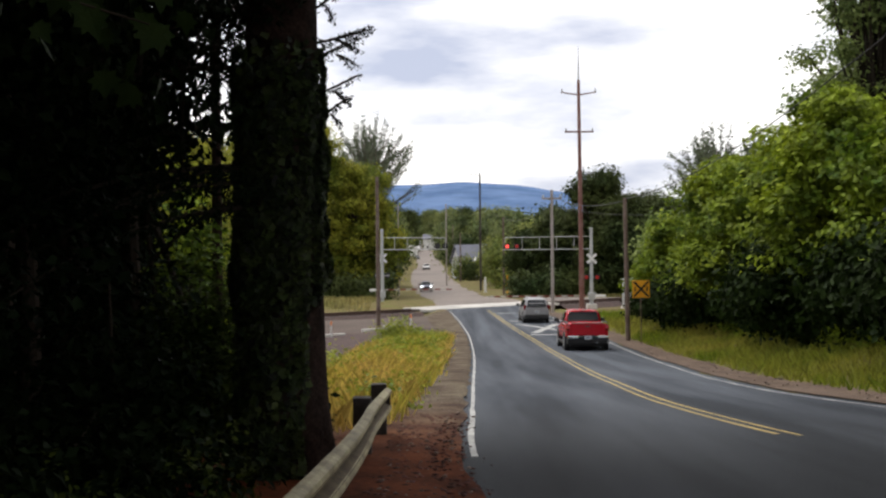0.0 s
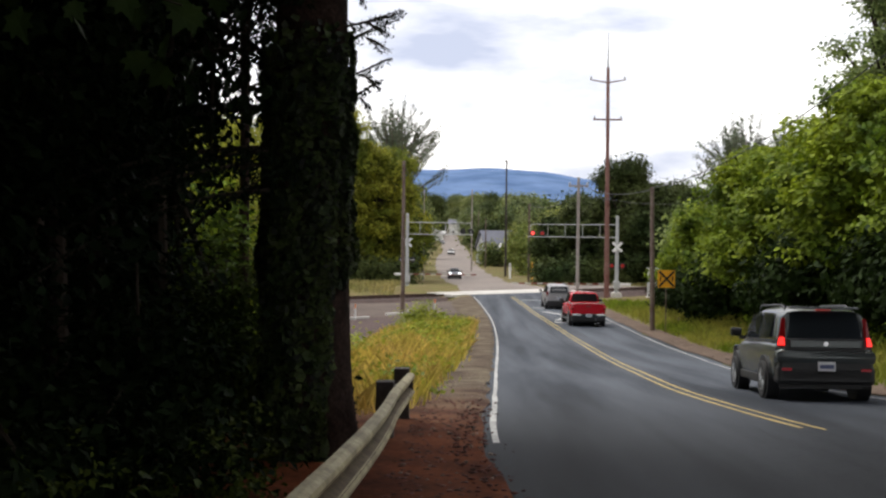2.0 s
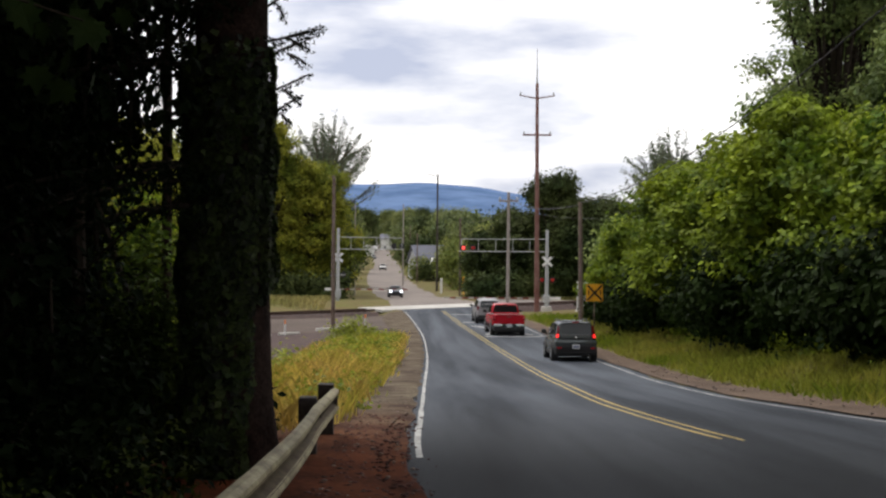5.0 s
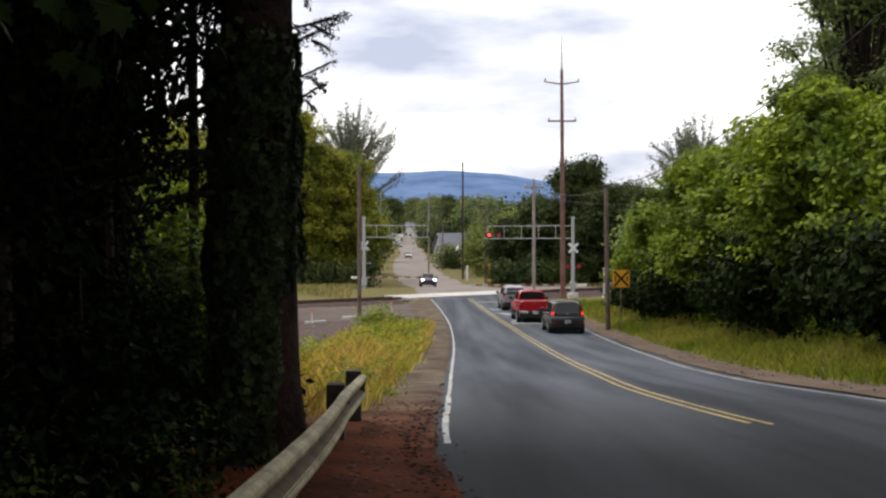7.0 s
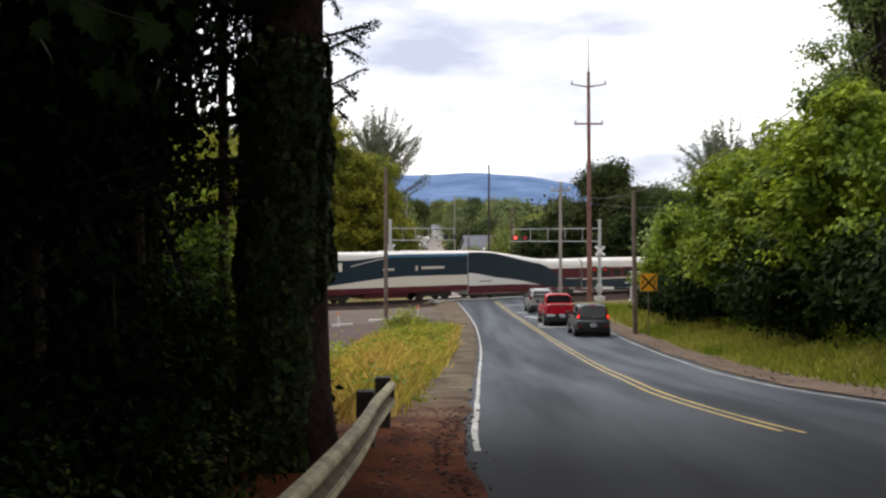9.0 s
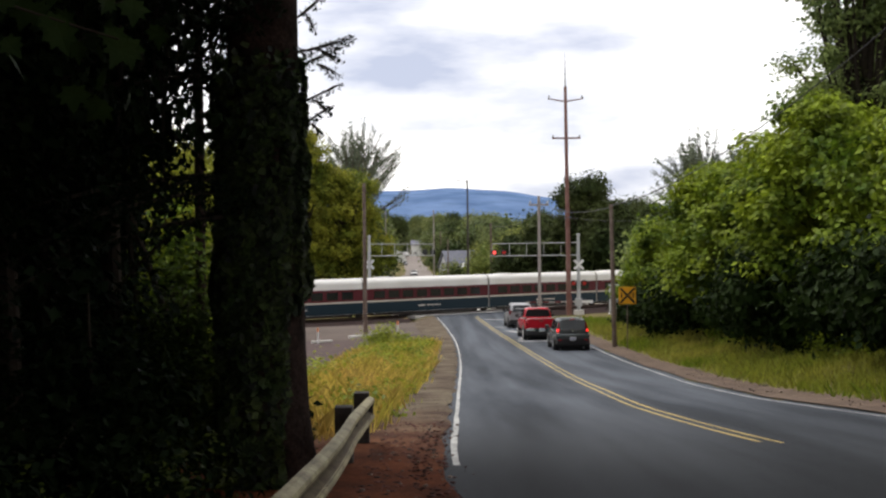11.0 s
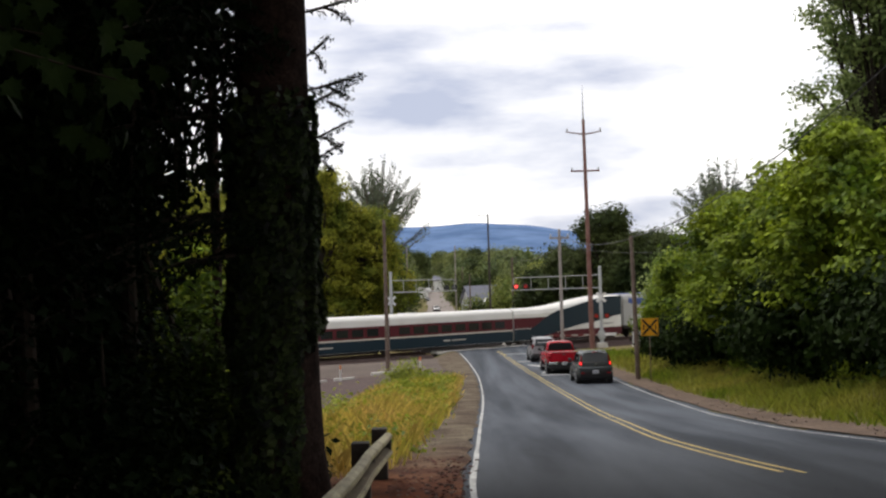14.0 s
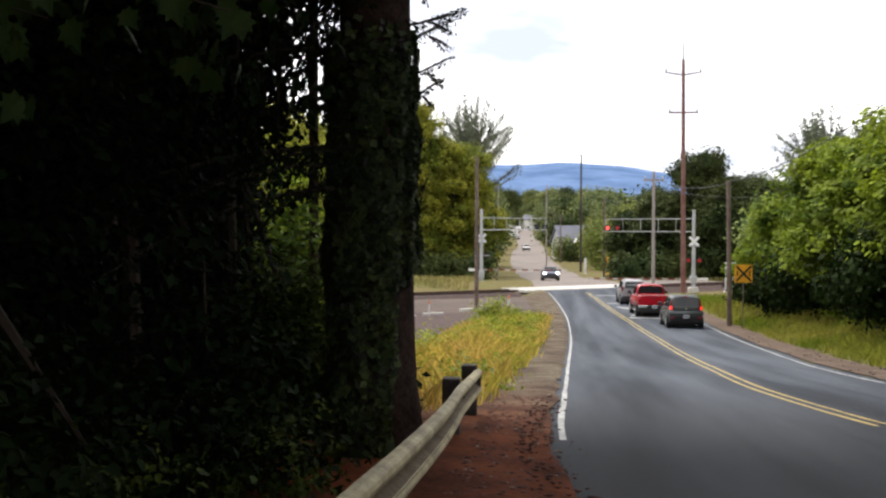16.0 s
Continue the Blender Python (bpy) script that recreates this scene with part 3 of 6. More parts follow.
# ---- hills far off ----
v, q = [], []
NX = 90
for i in range(NX + 1):
    x = -2600 + 5200 * i / NX
    h = 205 + 22 * noise.noise(Vector((x * 0.0017 + 3.1, 2.0, 0))) + 10 * noise.noise(Vector((x * 0.006, 5.0, 0))) - 75 * smooth01(180, 800, x) - 14 * smooth01(-200, -900, x)
    for j, (yy, zz) in enumerate(((3300, -12), (3500, 0.35 * h + 12 * noise.noise(Vector((x * 0.008, 9.0, 0)))), (3900, 0.75 * h), (4300, h), (4600, h * 0.6))):
        v.append((x, yy, EYE + zz))
for i in range(NX):
    for j in range(4):
        q.append((i * 5 + j, (i + 1) * 5 + j, (i + 1) * 5 + j + 1, i * 5 + j + 1))
tagged(mesh_from("backdrop_hills", v, q, M_HILL, smooth=True), "wooded hills on the horizon, tinted blue for haze", "hills", kind="structure")


# ---- railway ----
def track_m(s, n=0.0, z=0.0):
    p = TRACK_C + TRACK_U * s + TRACK_N * n
    a = math.degrees(math.atan2(TRACK_U.y, TRACK_U.x))
    return pose(p.x, p.y, RAIL_Z + z, 0, 0, a)


# the rails' frame: x along the track, y across it
S0, S1 = -260.0, 520.0
ROAD_A, ROAD_B = -9.5, 5.5
track = empty("railway_track", "rusty railway track on a ballast bed", "railway", m=track_m(0))
track["kind"] = "structure"
bm = bmesh.new()
for a, b in ((S0, ROAD_A - 0.4), (ROAD_B + 0.4, S1)):
    n = int((b - a) / 4)
    prof = [(-3.1, -0.72), (-1.75, -0.2), (1.75, -0.2), (3.1, -0.72)]
    rows = []
    for i in range(n + 1):
        s = a + (b - a) * i / n
        rows.append([bm.verts.new((s, py + random.uniform(-0.1, 0.1), pz + random.uniform(-0.03, 0.03))) for py, pz in prof])
    for r0, r1 in zip(rows, rows[1:]):
        for k in range(3):
            bm.faces.new((r0[k], r1[k], r1[k + 1], r0[k + 1]))
part("ballast", bm, M_BALLAST, track)
for side in (-0.7175, 0.7175):
    bm = boxes((S0, S1, side - 0.07, side + 0.07, -0.17, -0.15), (S0, S1, side - 0.012, side + 0.012, -0.15, -0.035), (S0, S1, side - 0.036, side + 0.036, -0.035, 0.0))
    part("rail", bm, M_RAIL, track)
tie_me = bpy.data.meshes.new("tie")
bm = boxes((-0.12, 0.12, -1.3, 1.3, -0.33, -0.165))
bm.to_mesh(tie_me)
bm.free()
tie_me.materials.append(M_TIE)
for i in range(120):
    s = -45 + 0.62 * i
    if ROAD_A - 0.3 < s < ROAD_B + 0.3:
        continue
    o = new("tie", tie_me)
    o.parent = track
    o.location = (s, random.uniform(-0.03, 0.03), 0)
# concrete panels let into the road between and beside the rails
crossing = empty("level_crossing_deck", "pale concrete panels of a level crossing", "level crossing", m=track_m(0))
crossing["kind"] = "structure"
for y0, y1 in ((-2.0, -0.80), (-0.63, 0.63), (0.80, 2.0)):
    for i in range(6):
        a = ROAD_A + (ROAD_B - ROAD_A) * i / 6
        part("panel", boxes((a + 0.02, a + (ROAD_B - ROAD_A) / 6 - 0.02, y0, y1, -0.2, 0.012)), M_CONCRETE, crossing)
# second line behind, seen as a low dark band with a pale service road
service = strip("service_road", span(112, 124), lambda y: right_x(y) + 3, lambda y: right_x(y) + 40, M_ROAD_FAR, on_ground(0.03), 20)
tagged(service, "pale gravel service road behind the track", "road", kind="structure")


# ---- poles, masts and signs ----
def pole(name, label, base, height, r0, r1, material, lean=(0, 0), arms=(), group="utility poles", sink=0.6):
    root = empty(name, label, "utility pole", group, pose(*base))
    bm = bmesh.new()
    tube(bm, [(lean[0] * k / 4, lean[1] * k / 4, -sink + (height + sink) * k / 4) for k in range(5)], [r0 + (r1 - r0) * k / 4 for k in range(5)], 10)
    part("shaft", bm, material, root, smooth=True)
    for z, w, tilt in arms:
        f = z / height
        bm = bmesh.new()
        if tilt:
            tube(bm, [(lean[0] * f, lean[1] * f, z - tilt), (lean[0] * f + w / 2, 0, z)], [0.07, 0.05], 6)
            tube(bm, [(lean[0] * f, lean[1] * f, z - tilt), (lean[0] * f - w / 2, 0, z)], [0.07, 0.05], 6)
        else:
            box(bm, lean[0] * f - w / 2, lean[0] * f + w / 2, -0.06, 0.06, z - 0.07, z + 0.07)
        part("crossarm", bm, material, root)
        for xx in (-w / 2 + 0.1, w / 2 - 0.1):
            bm = bmesh.new()
            tube(bm, [(lean[0] * f + xx, 0, z + 0.0), (lean[0] * f + xx, 0, z + 0.18), (lean[0] * f + xx, 0, z + 0.32)], [0.05, 0.09, 0.04], 6)
            part("insulator", bm, M_GALV, root)
    return root


def gz(x, y):
    return ground_z(x, y)


pole("utility_pole", "slender weathered timber pole beside the gravel yard", (-4.3, 73.7, road_z(73.7) - 0.1), 10.0, 0.15, 0.11, M_POLE)
pole("utility_pole", "grey timber pole with a short crossarm by the railway", (8.85, 91, road_z(91) - 0.1), 10.1, 0.15, 0.11, M_POLE_GREY, arms=((9.4, 1.6, 0),))
pole("transmission_pole", "tall reddish timber pole with two crossarms and a spike", (12.1, 98, road_z(98) - 0.05), 20.0, 0.24, 0.13, M_POLE_RED, lean=(-0.15, 0), arms=((18.95, 3.1, 0.25), (15.5, 2.5, 0)))
bm = bmesh.new()
tube(bm, [(0, 0, 0), (0, 0, 3.1)], [0.09, 0.02], 6)
spike = part("spike", bm, M_GALV, bpy.data.objects["transmission_pole"])
spike.location = (-0.15, 0, 19.9)
pole("utility_pole", "short reddish-brown timber pole at the road's edge", (9.55, 58.2, road_z(58.2) - 0.05), 7.5, 0.135, 0.10, M_POLE, lean=(-0.12, 0))
pole("utility_pole", "brown timber pole with a yellow guard at its foot", (8.1, 150, road_z(150)), 10.4, 0.16, 0.12, M_POLE)
bm = bmesh.new()
tube(bm, [(0.45, -0.3, 0), (0.45, -0.3, 2.6)], [0.12, 0.12], 8)
part("guard", bm, M_SIGN_YELLOW, bpy.data.objects["utility_pole.003"], "yellow plastic guy-wire guard")
pole("utility_pole", "tall dark pole with a street-lamp arm", (5.63, 168, road_z(168)), 17.5, 0.19, 0.12, M_POST)
bm = bmesh.new()
tube(bm, [(0, 0, 17.2), (-0.9, 0, 17.45), (-1.5, 0, 17.4)], [0.05, 0.045, 0.09], 6)
part("lamp_arm", bm, M_GALV, bpy.data.objects["utility_pole.004"])
pole("utility_pole", "thin pale pole beyond the railway", (-5.94, 150, road_z(150)), 12.2, 0.11, 0.08, M_POLE_GREY)
pole("utility_pole", "thin pole in front of the far trees", (0.6, 190, road_z(190)), 13.8, 0.14, 0.10, M_POLE_GREY)
pole("utility_pole", "thin pole in front of the far trees", (3.2, 205, road_z(205)), 9.0, 0.14, 0.10, M_POLE)
pole("utility_pole", "thin pole in front of the far trees", (2.4, 260, road_z(260)), 11.0, 0.14, 0.10, M_POLE)


def wire(name, a, b, sag, r=0.018):
    a, b = Vector(a), Vector(b)
    bm = bmesh.new()
    tube(bm, [a.lerp(b, k / 12) - Vector((0, 0, sag * 4 * (k / 12) * (1 - k / 12))) for k in range(13)], [r] * 13, 4)
    return tagged(part(name, bm, M_WIRE), "thin dark overhead wire between poles", "wire", "overhead wires")


wire("overhead_wire", (9.43, 58.2, road_z(58.2) + 7.4), (9.4, 8.0, 8.6), 1.4, 0.02)
wire("overhead_wire", (8.9, 91, road_z(91) + 9.5), (9.4, 58.2, road_z(58.2) + 7.3), 0.5)
wire("overhead_wire", (9.3, 91, road_z(91) + 9.0), (8.1, 150, road_z(150) + 10.2), 0.8, 0.02)
wire("overhead_wire", (8.9, 91, road_z(91) + 8.6), (30, 128, road_z(128) + 10.2), 0.8, 0.02)
wire("overhead_wire", (-4.2, 72, road_z(72) + 9.6), (-5.9, 150, road_z(150) + 12), 0.8)


def signal_mast(label, base, arm_to, z_top, arm_z0, arm_z1, gate_to, gate_z, lens_x, facing, lens_mats):
    """A galvanised crossing mast: cantilever truss, crossbuck, flashers and a lowered gate arm. Arms run along x."""
    bx, by, bz = base
    root = empty("crossing_signal", label, "crossing signal", "crossing signals", pose(bx, by, bz))
    bm = bmesh.new()
    tube(bm, [(0, 0, -0.3), (0, 0, z_top)], [0.19, 0.14], 12)
    part("mast", bm, M_GALV, root, smooth=True)
    part("foundation", boxes((-0.45, 0.45, -0.45, 0.45, -0.3, 0.15), bevel=0.03), M_CONCRETE, root)
    sg = 1 if arm_to > 0 else -1
    bm = bmesh.new()
    tube(bm, [(0, 0, arm_z0), (arm_to, 0, arm_z0)], [0.045, 0.035], 8)
    tube(bm, [(0, 0, arm_z1), (arm_to * 0.97, 0, arm_z1 - 0.05)], [0.04, 0.032], 8)
    part("cantilever_truss", bm, M_GALV, root)
    n = 5
    for i in range(1, n + 1):
        xx = arm_to * i / n * 0.97
        bm = bmesh.new()
        tube(bm, [(xx, 0, arm_z0), (xx, 0, arm_z1 - 0.05)], [0.028, 0.028], 6)
        part("web_post", bm, M_GALV, root)
    fy = -facing * 0.25
    for ang in (45, -45):
        bm = boxes((-0.6, 0.6, -0.015, 0.015, -0.12, 0.12))
        o = part("crossbuck_blade", bm, M_SIGN_WHITE, root)
        o.matrix_basis = pose(0, fy * (1.05 if ang > 0 else 1.2), z_top - 2.75, 0, ang, 0)

    def flasher(x, z, m):
        bm = bmesh.new()
        disc(bm, (x, fy * 1.0, z), (0, 1, 0), 0.30, 0.03, 18)
        t = part("target_disc", bm, M_BLACK, root)
        bm = bmesh.new()
        disc(bm, (x, fy * 1.25, z), (0, 1, 0), 0.17, 0.06, 16)
        part("lens", bm, m, t)
        bm = bmesh.new()
        for k in range(8):
            a0, a1 = math.pi * k / 8, math.pi * (k + 1) / 8
            p = [(x + 0.2 * math.cos(a), fy * 1.2 + d, z + 0.2 * math.sin(a)) for a, d in ((a0, 0), (a1, 0), (a1, -facing * 0.2), (a0, -facing * 0.2))]
            bm.faces.new([bm.verts.new(c) for c in p])
        bmesh.ops.solidify(bm, geom=bm.faces[:], thickness=0.01)
        part("hood", bm, M_BLACK, t)

    for x, m in zip(lens_x, lens_mats):
        flasher(x, arm_z0 + 0.33, m)
    part("bell_bar", boxes((-0.75, 0.75, fy * 0.6 - 0.03, fy * 0.6 + 0.03, z_top - 4.55, z_top - 4.47)), M_GALV, root)
    flasher(-0.5, z_top - 4.5, M_FLASH_DIM)
    flasher(0.5, z_top - 4.5, M_FLASH_DIM)
    bm = bmesh.new()
    disc(bm, (0, 0, z_top + 0.1), (0, 0, 1), 0.16, 0.2, 12)
    part("bell", bm, M_GALV, root)
    part("gate_mechanism", boxes((-0.3, 0.3, -0.3, 0.3, 0.55, 1.25), bevel=0.04), M_GALV, root)
    arm = new("gate_arm")
    arm.parent = root
    n = max(6, int(abs(gate_to) / 0.55))
    for i in range(n):
        a, b = gate_to * i / n, gate_to * (i + 1) / n
        part("gate_stripe", boxes((min(a, b), max(a, b), fy - 0.03, fy + 0.03, gate_z - 0.06 + 0.003 * (i % 2), gate_z + 0.06)), M_GATE_RED if i % 2 else M_GATE_WHITE, arm)
    part("counterweight", boxes((-sg * 1.3 if sg > 0 else 0.3, -0.3 if sg > 0 else 1.3, fy - 0.06, fy + 0.06, gate_z - 0.12, gate_z + 0.12)), M_SIGN_WHITE, arm)
    return root


signal_mast("galvanised crossing signal with cantilever, crossbuck and lowered gate", (14.0, 106, road_z(106) - 0.25), -8.4, 7.2, 5.35, 6.55, -9.8, 0.95, (-7.95, -7.05), 1, (M_FLASH, M_FLASH_DIM))
signal_mast("galvanised crossing signal on the far side with lowered gate", (-6.15, 113, road_z(113) - 0.2), 6.6, 7.3, 5.4, 6.6, 7.0, 1.35, (5.6, 6.4), -1, (M_FLASH_DIM, M_FLASH_DIM))

# yellow warning sign on its post, by the grass
root = empty("warning_sign", "yellow square warning sign with a black cross", "road sign", m=pose(9.7, 55.2, gz(9.7, 55.2), 0, 0, 6))
sz = -1.08 - gz(9.7, 55.2)
bm = bmesh.new()
tube(bm, [(0, 0.05, -0.4), (0, 0.05, sz + 0.3)], [0.025, 0.025], 8)
part("post", bm, M_POLE, root)
part("panel", boxes((-0.43, 0.43, -0.01, 0.01, sz - 0.43, sz + 0.43), bevel=0.008), M_SIGN_YELLOW, root)
for a in (45, -45):
    o = part("cross_bar", boxes((-0.52, 0.52, -0.006, 0.006, -0.05, 0.05)), M_SIGN_BLACK, root)
    o.matrix_basis = pose(0, -0.02 - 0.004 * (a > 0), sz, 0, a, 0)
for xx in (-0.3, 0.3):
    part("letter_bar", boxes((xx - 0.035, xx + 0.035, -0.018, -0.012, sz - 0.12, sz + 0.12)), M_SIGN_BLACK, root)

# railway equipment cabinet
root = empty("signal_cabinet", "tall grey metal railway equipment cabinet", "cabinet", m=pose(16.2, 98.5, gz(16.2, 98.5)))
part("body", boxes((-0.45, 0.45, -0.4, 0.4, 0.1, 2.5), bevel=0.03), M_GALV, root)
part("door", boxes((-0.38, 0.38, -0.43, -0.403, 0.25, 2.35), bevel=0.01), M_GALV, root)
part("plinth", boxes((-0.55, 0.55, -0.5, 0.5, -0.3, 0.1)), M_CONCRETE, root)
part("roof", boxes((-0.5, 0.5, -0.46, 0.45, 2.5, 2.58), bevel=0.02), M_GALV, root)


# ---- guard rail by the camera ----
rail = empty("guard_rail", "old wooden-posted guard rail with a peeling pale beam", "guard rail", m=pose(0, 0, 0))
GX = -0.82


def rail_z(y):
    return road_z(y) + 0.66


# the beam: a flattened W section
sec = [(-0.045, 0.158), (0.0, 0.152), (0.035, 0.130), (0.042, 0.100), (0.030, 0.072), (-0.045, 0.030), (-0.052, 0.0), (-0.045, -0.030), (0.030, -0.072), (0.042, -0.100), (0.035, -0.128), (0.0, -0.150), (-0.045, -0.155)]
sec = sec + [(x - 0.006, z * 0.95) for x, z in sec[::-1]]
bm = bmesh.new()
rings = []
for k in range(29):
    y = 0.6 + 14.2 * k / 28
    x = GX - 0.06 * math.sin(y * 0.5) + 0.10 * smooth01(11, 15, y)
    rings.append([bm.verts.new((x + sx, y, rail_z(y) - 0.16 + szz + 0.012 * noise.noise(Vector((y, 0, 0))))) for sx, szz in sec])
for r0, r1 in zip(rings, rings[1:]):
    for k in range(len(sec)):
        f = bm.faces.new((r0[k], r0[(k + 1) % len(sec)], r1[(k + 1) % len(sec)], r1[k]))
        # faces in the section's groove take the darker brown
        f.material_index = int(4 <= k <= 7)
bm.faces.new(rings[0])
bm.faces.new(rings[-1][::-1])
bmesh.ops.recalc_face_normals(bm, faces=bm.faces)
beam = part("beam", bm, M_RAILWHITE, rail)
beam.data.materials.append(M_GROOVE_BROWN)
for k, y in enumerate((2.2, 12.6, 14.75)):
    x = GX - 0.18 + 0.10 * smooth01(11, 15, y)
    g = gz(x, y)
    part("post", boxes((x - 0.1, x + 0.1, y - 0.1, y + 0.1, g - 0.4, rail_z(y) + (-0.12, 0.03, 0.06)[k]), bevel=0.012), M_POST, rail)
    part("blockout", boxes((x + 0.09, x + 0.15, y - 0.07, y + 0.07, rail_z(y) - 0.3, rail_z(y) - 0.02)), M_POST, rail)


# ---- vehicles: x to the right, y ahead, origin on the ground under the middle ----
def wheel(root, name, x, y, r, w):
    hub = new(name)
    hub.parent = root
    hub.location = (x, y, r)
    bm = bmesh.new()
    rr = [(r * 0.62, w * 0.5), (r * 0.93, w * 0.5), (r, w * 0.36), (r, -w * 0.36), (r * 0.93, -w * 0.5), (r * 0.62, -w * 0.5)]
    rings = [[bm.verts.new((xx, rad * math.cos(a), rad * math.sin(a))) for a in [math.tau * k / 20 for k in range(20)]] for rad, xx in rr]
    for r0, r1 in zip(rings, rings[1:]):
        for k in range(20):
            bm.faces.new((r0[k], r0[(k + 1) % 20], r1[(k + 1) % 20], r1[k]))
    part("tyre", bm, M_TYRE, hub, smooth=True)
    bm = bmesh.new()
    disc(bm, (0, 0, 0), (1, 0, 0), r * 0.18, w * 0.86, 12)
    for k in range(10):
        a = math.tau * k / 10
        tube(bm, [(math.copysign(w * 0.4, x), 0, 0), (math.copysign(w * 0.42, x), r * 0.62 * math.cos(a), r * 0.62 * math.sin(a))], [r * 0.09, r * 0.06], 6)
    n = 20
    ro = [[bm.verts.new((xx, rad * math.cos(math.tau * k / n), rad * math.sin(math.tau * k / n))) for k in range(n)] for rad, xx in ((r * 0.64, w * 0.5), (r * 0.55, w * 0.42), (r * 0.55, -w * 0.42), (r * 0.64, -w * 0.5))]
    for r0, r1 in zip(ro, ro[1:]):
        for k in range(n):
            bm.faces.new((r0[k], r0[(k + 1) % n], r1[(k + 1) % n], r1[k]))
    part("rim", bm, M_RIM, hub)
    return hub


def quad_plate(bm, corners, thick=0.012):
    """A thin plate from four corners, thickened inward."""
    f = bm.faces.new([bm.verts.new(c) for c in corners])
    bmesh.ops.solidify(bm, geom=[f], thickness=thick)
    return bm


def vehicle(name, label, paint, L, Wd, Hh, belt, wheel_r, axle_f, axle_r, body_st, cab_st, lit, lower=M_BLACK, roof_paint=None, rails=False, front=False, lamp_h=(0.95, 1.35), lamp_w=0.16, category="car", plate_z=0.75, plate_out=0.055, tail_y=None, glass_back=None, side_glass=()):
    root = empty(name, label, category)
    hw = Wd / 2
    bm = loft(bmesh.new(), body_st, power=5.5, seg=40)
    part("body", bm, paint, root, smooth=True)
    bm = loft(bmesh.new(), cab_st, power=5.5, seg=40)
    part("cabin", bm, roof_paint or paint, root, smooth=True)
    rear = body_st[0][0]
    nose = body_st[-1][0]
    # dark sill, bumpers and wheel housings
    part("rear_bumper", boxes((-hw * 0.94, hw * 0.94, rear - 0.09, rear + 0.25, 0.30, 0.60), bevel=0.05), lower, root)
    part("front_bumper", boxes((-hw * 0.92, hw * 0.92, nose - 0.25, nose + 0.08, 0.28, 0.58), bevel=0.05), lower, root)
    part("underbody", boxes((-hw * 0.8, hw * 0.8, rear + 0.3, nose - 0.3, 0.20, 0.42)), M_BLACK, root)
    for sx in (-1, 1):
        part("sill", boxes((sx * hw * 0.96 - 0.03, sx * hw * 0.96 + 0.03, axle_r + wheel_r, axle_f - wheel_r, 0.26, 0.40), bevel=0.015), lower, root)
        for ay in (axle_r, axle_f):
            bm = bmesh.new()
            disc(bm, (sx * (hw - 0.1), ay, wheel_r + 0.02), (1, 0, 0), wheel_r + 0.075, 0.23, 24)
            part("wheel_housing", bm, M_BLACK, root)
    whs = [wheel(root, "wheel", sx * (hw - 0.085), ay, wheel_r, 0.21) for sx in (-1, 1) for ay in (axle_r, axle_f)]
    # glazing
    for corners in side_glass:
        for sx in (-1, 1):
            bm = quad_plate(bmesh.new(), [(sx * x, y, z) for x, y, z in corners])
            part("side_window", bm, M_CARGLASS, root)
    if glass_back:
        bm = quad_plate(bmesh.new(), glass_back)
        part("rear_window", bm, M_CARGLASS, root)
    # lamps
    ty = rear - 0.03 if tail_y is None else tail_y
    for sx in (-1, 1):
        if lamp_w > 0:
            part("tail_lamp", boxes((sx * (hw - 0.10) - lamp_w / 2, sx * (hw - 0.10) + lamp_w / 2, ty - 0.03, ty + 0.14, *lamp_h), bevel=0.025), M_BRAKE if lit else M_TAIL, root)
        part("headlamp", boxes((sx * (hw - 0.22) - 0.17, sx * (hw - 0.22) + 0.17, nose - 0.3, nose + (0.03 if front else -0.16), 0.66, 0.86), bevel=0.04), M_HEAD if front else M_CARGLASS, root)
        part("mirror", boxes((sx * (hw + 0.12) - 0.11, sx * (hw + 0.12) + 0.11, cab_st[-1][0] - 0.55, cab_st[-1][0] - 0.43, belt + 0.03, belt + 0.20), bevel=0.04), M_BLACK, root)
        part("mirror_arm", boxes((sx * hw - 0.06, sx * hw + 0.06, cab_st[-1][0] - 0.52, cab_st[-1][0] - 0.46, belt - 0.02, belt + 0.05)), M_BLACK, root)
    if rails:
        for sx in (-1, 1):
            bm = bmesh.new()
            tube(bm, [(sx * hw * 0.62, -L * 0.36, Hh - 0.03), (sx * hw * 0.64, -L * 0.30, Hh + 0.03), (sx * hw * 0.64, L * 0.08, Hh + 0.03), (sx * hw * 0.62, L * 0.14, Hh - 0.03)], [0.02] * 4, 6)
            part("roof_rail", bm, M_BLACK, root)
    pl = part("number_plate", boxes((-0.15, 0.15, rear - plate_out, rear - plate_out + 0.03, plate_z - 0.08, plate_z + 0.08), bevel=0.004), M_PLATE, root)
    part("plate_bar", boxes((-0.12, 0.12, rear - plate_out - 0.006, rear - plate_out - 0.0005, plate_z - 0.035, plate_z + 0.03)), M_PLATE_BAR, pl)
    return root, whs


